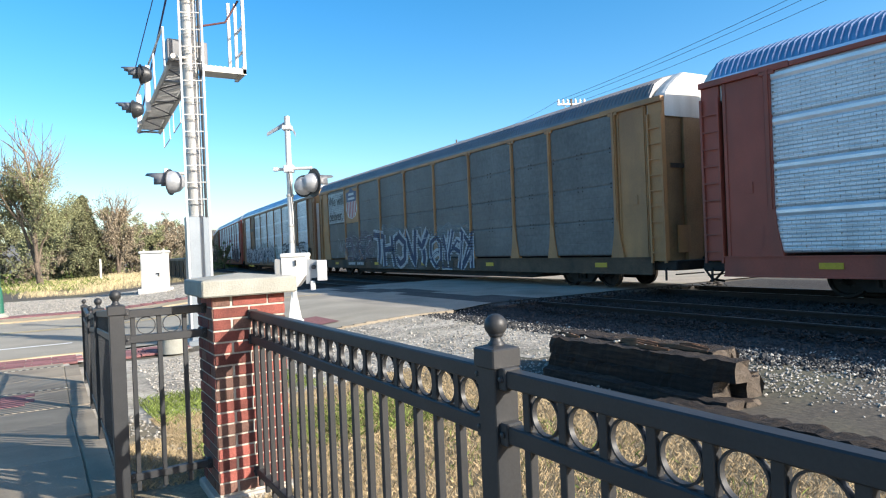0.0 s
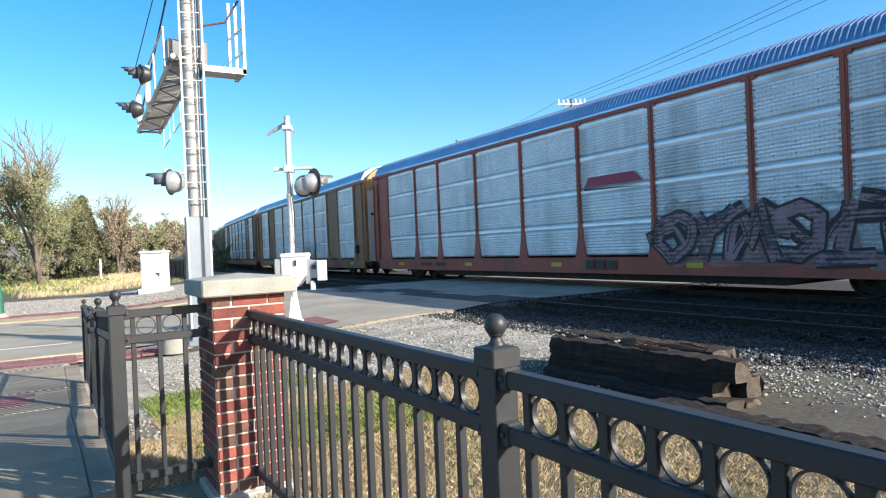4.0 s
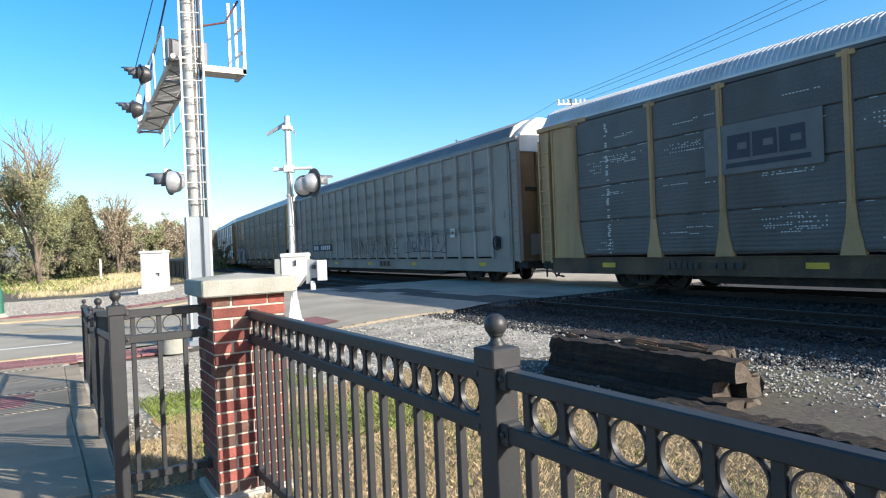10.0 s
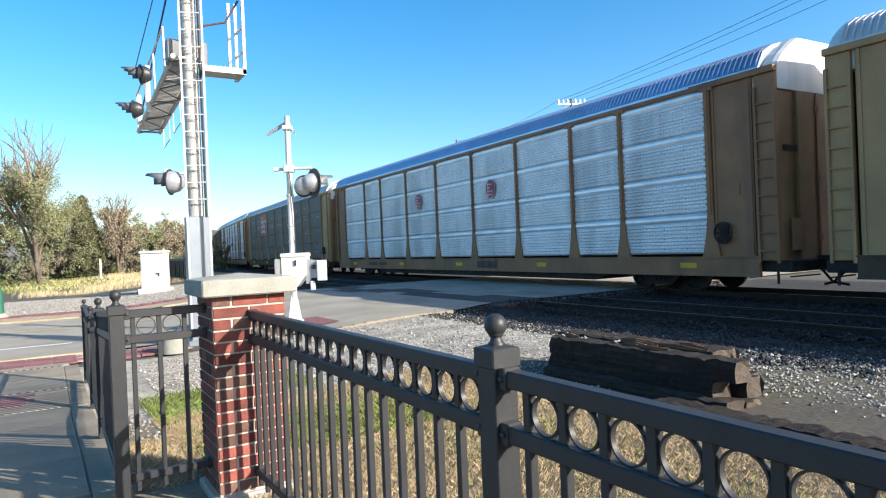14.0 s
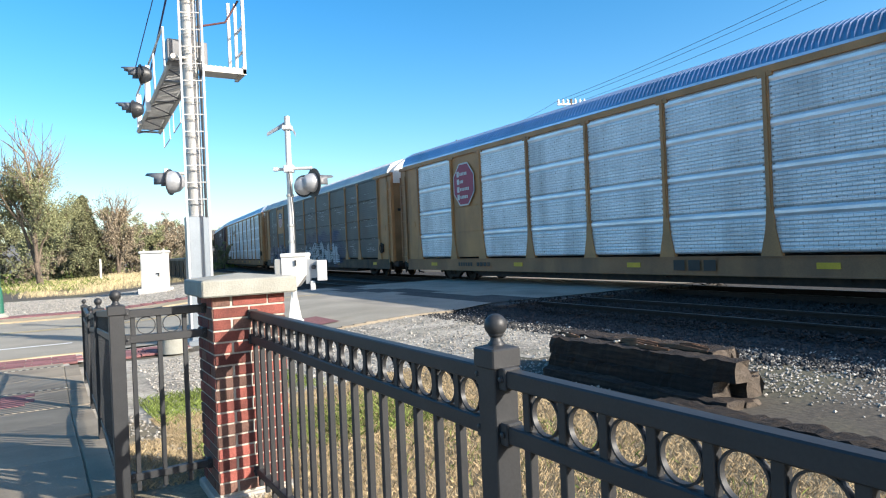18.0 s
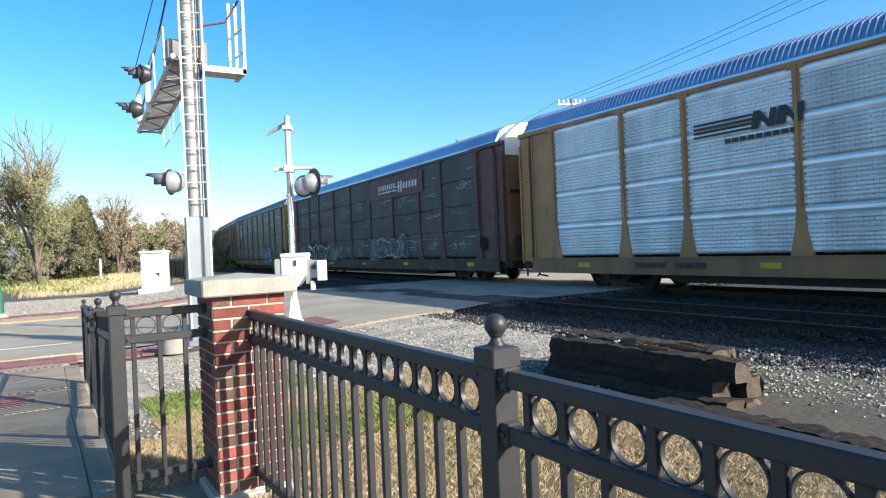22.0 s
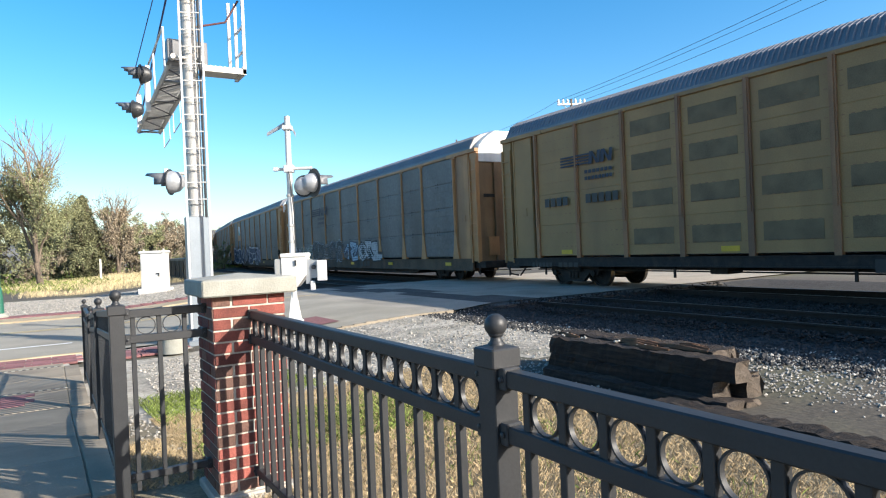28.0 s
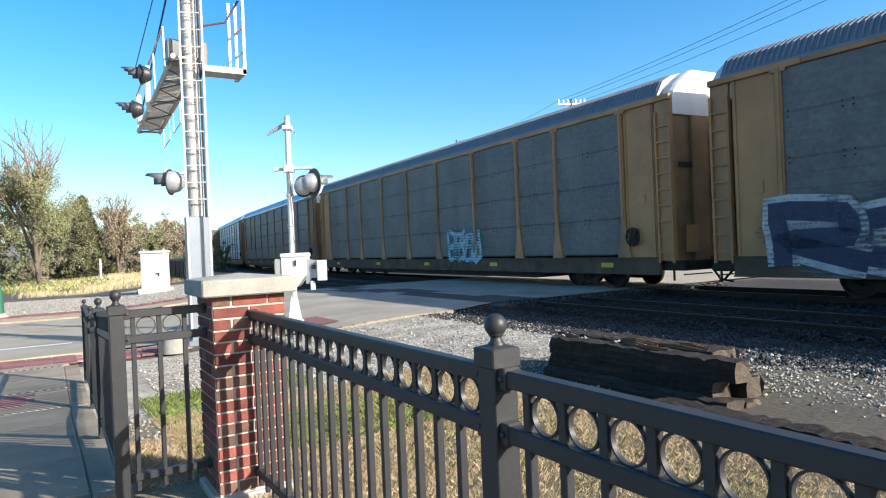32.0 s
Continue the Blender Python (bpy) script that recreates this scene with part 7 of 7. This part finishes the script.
def paint_o(c):
    sl = lambda u1, u0, z0, z1, n: [("white", [(u1 - (i + 0.75) * (u1 - u0) / n, z0), (u1 - (i + 0.2) * (u1 - u0) / n, z0), (u1 - (i + 0.3) * (u1 - u0) / n, z1), (u1 - (i + 0.85) * (u1 - u0) / n, z1)], 2) for i in range(n)]
    sign(c, "maroon_board", [("maroon", rect(6.1, 12.0, 3.8, 4.76), 0), ("white", rect(8.75, 10.85, 4.08, 4.14), 2), ("white", rect(8.2, 8.8, 4.22, 4.28), 2)] + sl(10.85, 8.85, 4.22, 4.46, 8) + sl(8.62, 8.1, 4.0, 4.5, 2) + sl(8.1, 6.6, 4.12, 4.40, 5), "maroon board with slanted white bars")
    graffiti(c, 7.9, 11.6, 0.95, 2.0, "panel", "cream", 4, 11, style="bubble")
    graffiti(c, 10.8, 12.0, 0.6, 1.8, "cream", "cream", 2, 64, "cream", style="haze")
    graffiti(c, 18.6, 22.6, 0.5, 1.8, "black", "bone", 4, 12, "black", style="bubble")
    sign(c, "painted_crescent", [("bone", arc(22.4, 1.12, 0.75, 0.72, 70, 285, 16) + [(u + 0.12, z) for u, z in reversed(arc(22.4, 1.12, 0.5, 0.56, 78, 277, 16))], 0)], "white spray-painted crescent")
    graffiti(c, 15.9, 18.6, 0.9, 1.7, "mint", "grey", 4, 65)
    words(c, "DALLAS", 23.5, 1.42, 0.34, "spray_cream")
    words(c, "TEXAS", 23.5, 1.08, 0.34, "spray_cream")


def paint_p(c):
    graffiti(c, 6.2, 8.9, 0.6, 2.05, "pale_blue", "black", 4, 13, "grey", weight=0.3)
    graffiti(c, 5.2, 6.2, 0.6, 1.7, "pale_blue", "cream", 2, 14, "cream", style="haze")
    graffiti(c, 1.0, 2.0, 0.8, 1.9, "grey", "cream", 2, 66, style="tag")
    sign(c, "dull_board", [("maroon", rect(20.25, 22.15, 2.75, 4.74), -2)], "rust-stained board")
    shield_sign(c, 21.2, 3.85, 0.85)


def paint_r(c):
    graffiti(c, 9.4, 12.0, 0.8, 1.85, "bone", "black", 3, 15, weight=0.34)
    graffiti(c, 12.4, 14.2, 0.8, 1.9, "pale_blue", "navy", 2, 70)
    graffiti(c, 23.1, 25.1, 0.75, 1.75, "bone", "navy", 3, 17, weight=0.40, text="NEW", edge=0.2)
    graffiti(c, 20.4, 22.6, 0.55, 1.9, "mint", "cream", 3, 16, weight=0.26)
    graffiti(c, 14.6, 20.2, 0.8, 2.0, "panel", "grey", 5, 67, style="bubble")
    sign(c, "wordmark", striped_word(20.35, 17.2, 3.62, 4.12, "navy_dull") + bars(17.6, 18.9, 3.36, 3.5, 7, "navy_dull") + bars(17.6, 18.9, 3.1, 3.24, 8, "navy_dull"), "dark striped wordmark shape")


def paint_s(c):
    graffiti(c, 9.4, 25.4, 0.7, 2.1, "plum", "plum", 9, 68, "plum", style="haze")
    graffiti(c, 10.4, 25.2, 0.5, 2.0, "navy", "bone", 10, 18, "grey", weight=0.27, text="ROBKINSPE", edge=0.36)
    graffiti(c, 9.6, 11.6, 0.5, 1.9, "violet", "bone", 2, 69, "crimson", weight=0.4)
    sign(c, "tan_board", [("tan", rect(20.2, 22.15, 2.9, 4.76), -2), ("white", [(20.55, 3.55), (21.75, 3.42), (21.72, 4.42), (20.6, 4.32)], 0), ("teal", [(20.62, 3.5), (21.75, 3.42), (21.74, 4.1), (21.4, 3.85), (21.0, 3.72)], 1)], "tan board with a white and teal flag shape")


def paint_t(c):
    graffiti(c, 8.8, 11.2, 0.75, 2.0, "pale_blue", "teal", 4, 19, "teal")


CARS = [
    S("silver-screened railcar with faded orange frame", "orange", key="A", solid=()),
    G("grey railcar with tan frame, slogan board and white graffiti", "tan", "panel_worn", bare_end=1, plate=1, roof="roof_dark", paint=paint_deliver),
    S("silver-screened railcar with tan frame and teal graffiti", "tan_dark", plate=1, solid=SOLID, ahead=-0.1, paint=paint_c, cap="mustard", door="white"),
    S("silver-screened railcar with orange frame and pink graffiti", "orange", paint=paint_d),
    S("silver-screened railcar with tan frame and black tag", "tan_dark", plate=1, solid=SOLID, paint=paint_e, cap="mustard", door="white"),
    S("silver-screened railcar with crimson octagon emblems", "tan_dark", plate=1, solid=SOLID, paint=paint_kcs, cap="mustard", door="white"),
    G("dark grey railcar with yellow-tan uprights and pale roof", "mustard", roof="roof_pale", paint=paint_g, eave="panel_grey"),
    dict(label="taupe grey railcar with many narrow uprights", frame="taupe", close=0.1, panel="taupe", kind="plain", bays=H_BAYS, flare=0.0, roof="roof_dark", post="pale_post", paint=paint_h),
    G("dark grey railcar with yellow-tan uprights and shield board", "mustard", close=0.1, plate=1, roof="roof_pale", paint=paint_i, eave="panel_grey"),
    S("silver-screened railcar with brown ends and red emblems", "tan_dark", close=0.1, paint=paint_j),
    G("dark grey railcar with yellow-tan uprights and red board", "mustard", close=0.1, roof="roof_pale", paint=paint_k, eave="panel_grey"),
    S("silver-screened railcar with octagon emblems, yellow ends", "tan", close=0.1, solid=SOLID, paint=paint_kcs, cap="mustard", door="white"),
    G("grey railcar with tan uprights and blue graffiti", "tan", plate=1, roof="roof_pale", paint=paint_m, eave="panel_grey"),
    S("silver-screened railcar with black wordmark, tan ends", "tan", ahead=-0.14, paint=paint_n),
    G("sooty railcar with maroon frame and white-barred board", "maroon", "panel_dark", roof="roof_steel", ahead=-0.3, paint=paint_o, sill="grime"),
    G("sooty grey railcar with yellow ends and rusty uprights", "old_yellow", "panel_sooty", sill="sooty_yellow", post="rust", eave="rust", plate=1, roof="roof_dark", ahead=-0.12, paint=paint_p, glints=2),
    dict(label="two-unit mustard railcar", frame="mustard", key="Q"),
    G("blue-grey railcar with tan uprights and pale blue graffiti", "tan", "panel_worn", bare_end=1, plate=1, roof="roof_dark", paint=paint_r),
    G("grey railcar with tan uprights and long white graffiti", "tan", "panel_worn", plate=1, roof="roof_dark", paint=paint_s),
    G("grey railcar with tan ends and a teal tag", "tan", "panel_worn", roof="roof_dark", paint=paint_t),
    G("plain blue-grey railcar with tan uprights", "tan_dark", "panel_blue", roof="roof_steel", glints=0),
    S("silver-screened railcar with dull tan frame", "tan_dark"),
    G("grey railcar with dull tan uprights", "tan_dark", roof="roof_dark", glints=0),
    G("weathered grey railcar with maroon frame", "maroon", "panel_grey", roof="roof_dark", glints=0),
]
Q_PITCH = 43.1


def build_train():
    out = []
    d = FRONT0 - PITCH
    for i, spec in enumerate(CARS):
        spec["seed"] = 100 + i
        if spec.get("key") == "Q":
            ln = (Q_PITCH - 1.9) / 2
            for k in range(2):
                s2 = dict(label="mustard two-unit railcar with dark perforated windows", frame="panel_mustard", panel="panel_mustard", kind="plain", bare_end=1, bays=[1.875] * 9, flare=0.0, post="tan_dark", sill="iron", length=ln, roof="roof_dark", plain_sill=True, seed=99, trucks=((-ln / 2 + 3.0, ln / 2 - 0.2) if k == 0 else (ln / 2 - 3.0,)))
                ob, wh = carrier(s2)
                vents(ob, ln, k == 0)
                if k == 1:
                    # the sign's own place runs from the front of a full-length car
                    o = 13.425 - ln / 2
                    sign(ob, "wordmark", striped_word(o + 17.3, o + 15.2, 3.62, 3.98, "navy_dull") + bars(o + 15.2, o + 16.3, 3.36, 3.46, 7, "navy_dull") + bars(o + 15.2, o + 16.3, 3.17, 3.27, 8, "navy_dull"), "dark striped wordmark shape")
                    sign(ob, "number_stencil", bars(o + 17.0, o + 18.1, 2.5, 2.76, 4, "black") + bars(o + 15.0, o + 16.3, 2.5, 2.76, 5, "black"), "black stencilled number bars")
                out.append((ob, wh, d + ln / 2 + k * (ln + 0.4)))
            d += Q_PITCH
            continue
        ob, wh = carrier(spec)
        if spec.get("paint"):
            spec["paint"](ob)
        out.append((ob, wh, d + LEN / 2 + spec.get("ahead", 0.0)))
        d += PITCH - spec.get("close", 0.0)
    return out


def vents(ob, ln, front):
    """Dark perforated windows in each mustard screen, four to a bay."""
    ms = Mesh()
    ms.box((-0.006, -0.66, -0.21), (0.0, 0.66, 0.21))
    me = cached("vent", lambda: ms.done("vent_screen", M["vent"]))
    start = (ln - 9 * 1.875) / 2
    bolt = Mesh()
    for k in range(9):
        for z in (0.0, 0.42, 1.0, 1.42, 2.0, 2.42, 3.0, 3.3):
            y = -0.78 + k * 0.195
            bolt.box((-0.006, y - 0.035, z - 0.008), (0.0, y + 0.035, z + 0.008))
    rows = cached("bolt_strip", lambda: bolt.done("bolt_strip", M["tan_dark"]))
    rm = cached("reflector", reflector_mesh)
    for i in (1, 3, 5, 8):
        part("reflector", rm, ob, at=pose(-1.49, start + (i + 0.3) * 1.875 - ln / 2, 1.08))
    for i in range(9):
        part("bolt_strip", rows, ob, at=pose(-1.484, start + (i + 0.5) * 1.875 - ln / 2, 1.25))
        for z in (1.45, 2.45, 3.45, 4.35):
            if (i > 1 if front else i < 7):
                part("vent_screen", me, ob, at=pose(-1.484, start + (i + 0.5) * 1.875 - ln / 2, z))


TRAIN = build_train()


def motions():
    """The train rolls past at one speed; its wheels turn while they are near."""
    for ob, wheels, d in TRAIN:
        rows = [(float(t), on_line(d - SPEED * t, TRAIN_X)) for t in range(0, 33, 2)]
        walk(ob, rows)
        t0, t1 = max(0.0, (d - 75) / SPEED), min(32.0, (d + 14) / SPEED)
        f0, f1 = int(t0 * FPS), int(t1 * FPS)
        for w in wheels:
            base = w.matrix_basis.copy()
            if f1 <= f0 + 2:
                walk(w, [(0.0, base), (32.0, base)])
                continue
            step = math.degrees(SPEED / FPS / 0.42)
            rows = [(0.0, base)] if f0 > 0 else []
            rows += [(f / FPS, base @ pose(0, 0, 0, (f - f0) * step, 0, 0)) for f in range(f0, f1 + 1)]
            if f1 < 32 * FPS:
                rows.append((32.0, base @ pose(0, 0, 0, (f1 - f0) * step, 0, 0)))
            walk(w, rows)


motions()
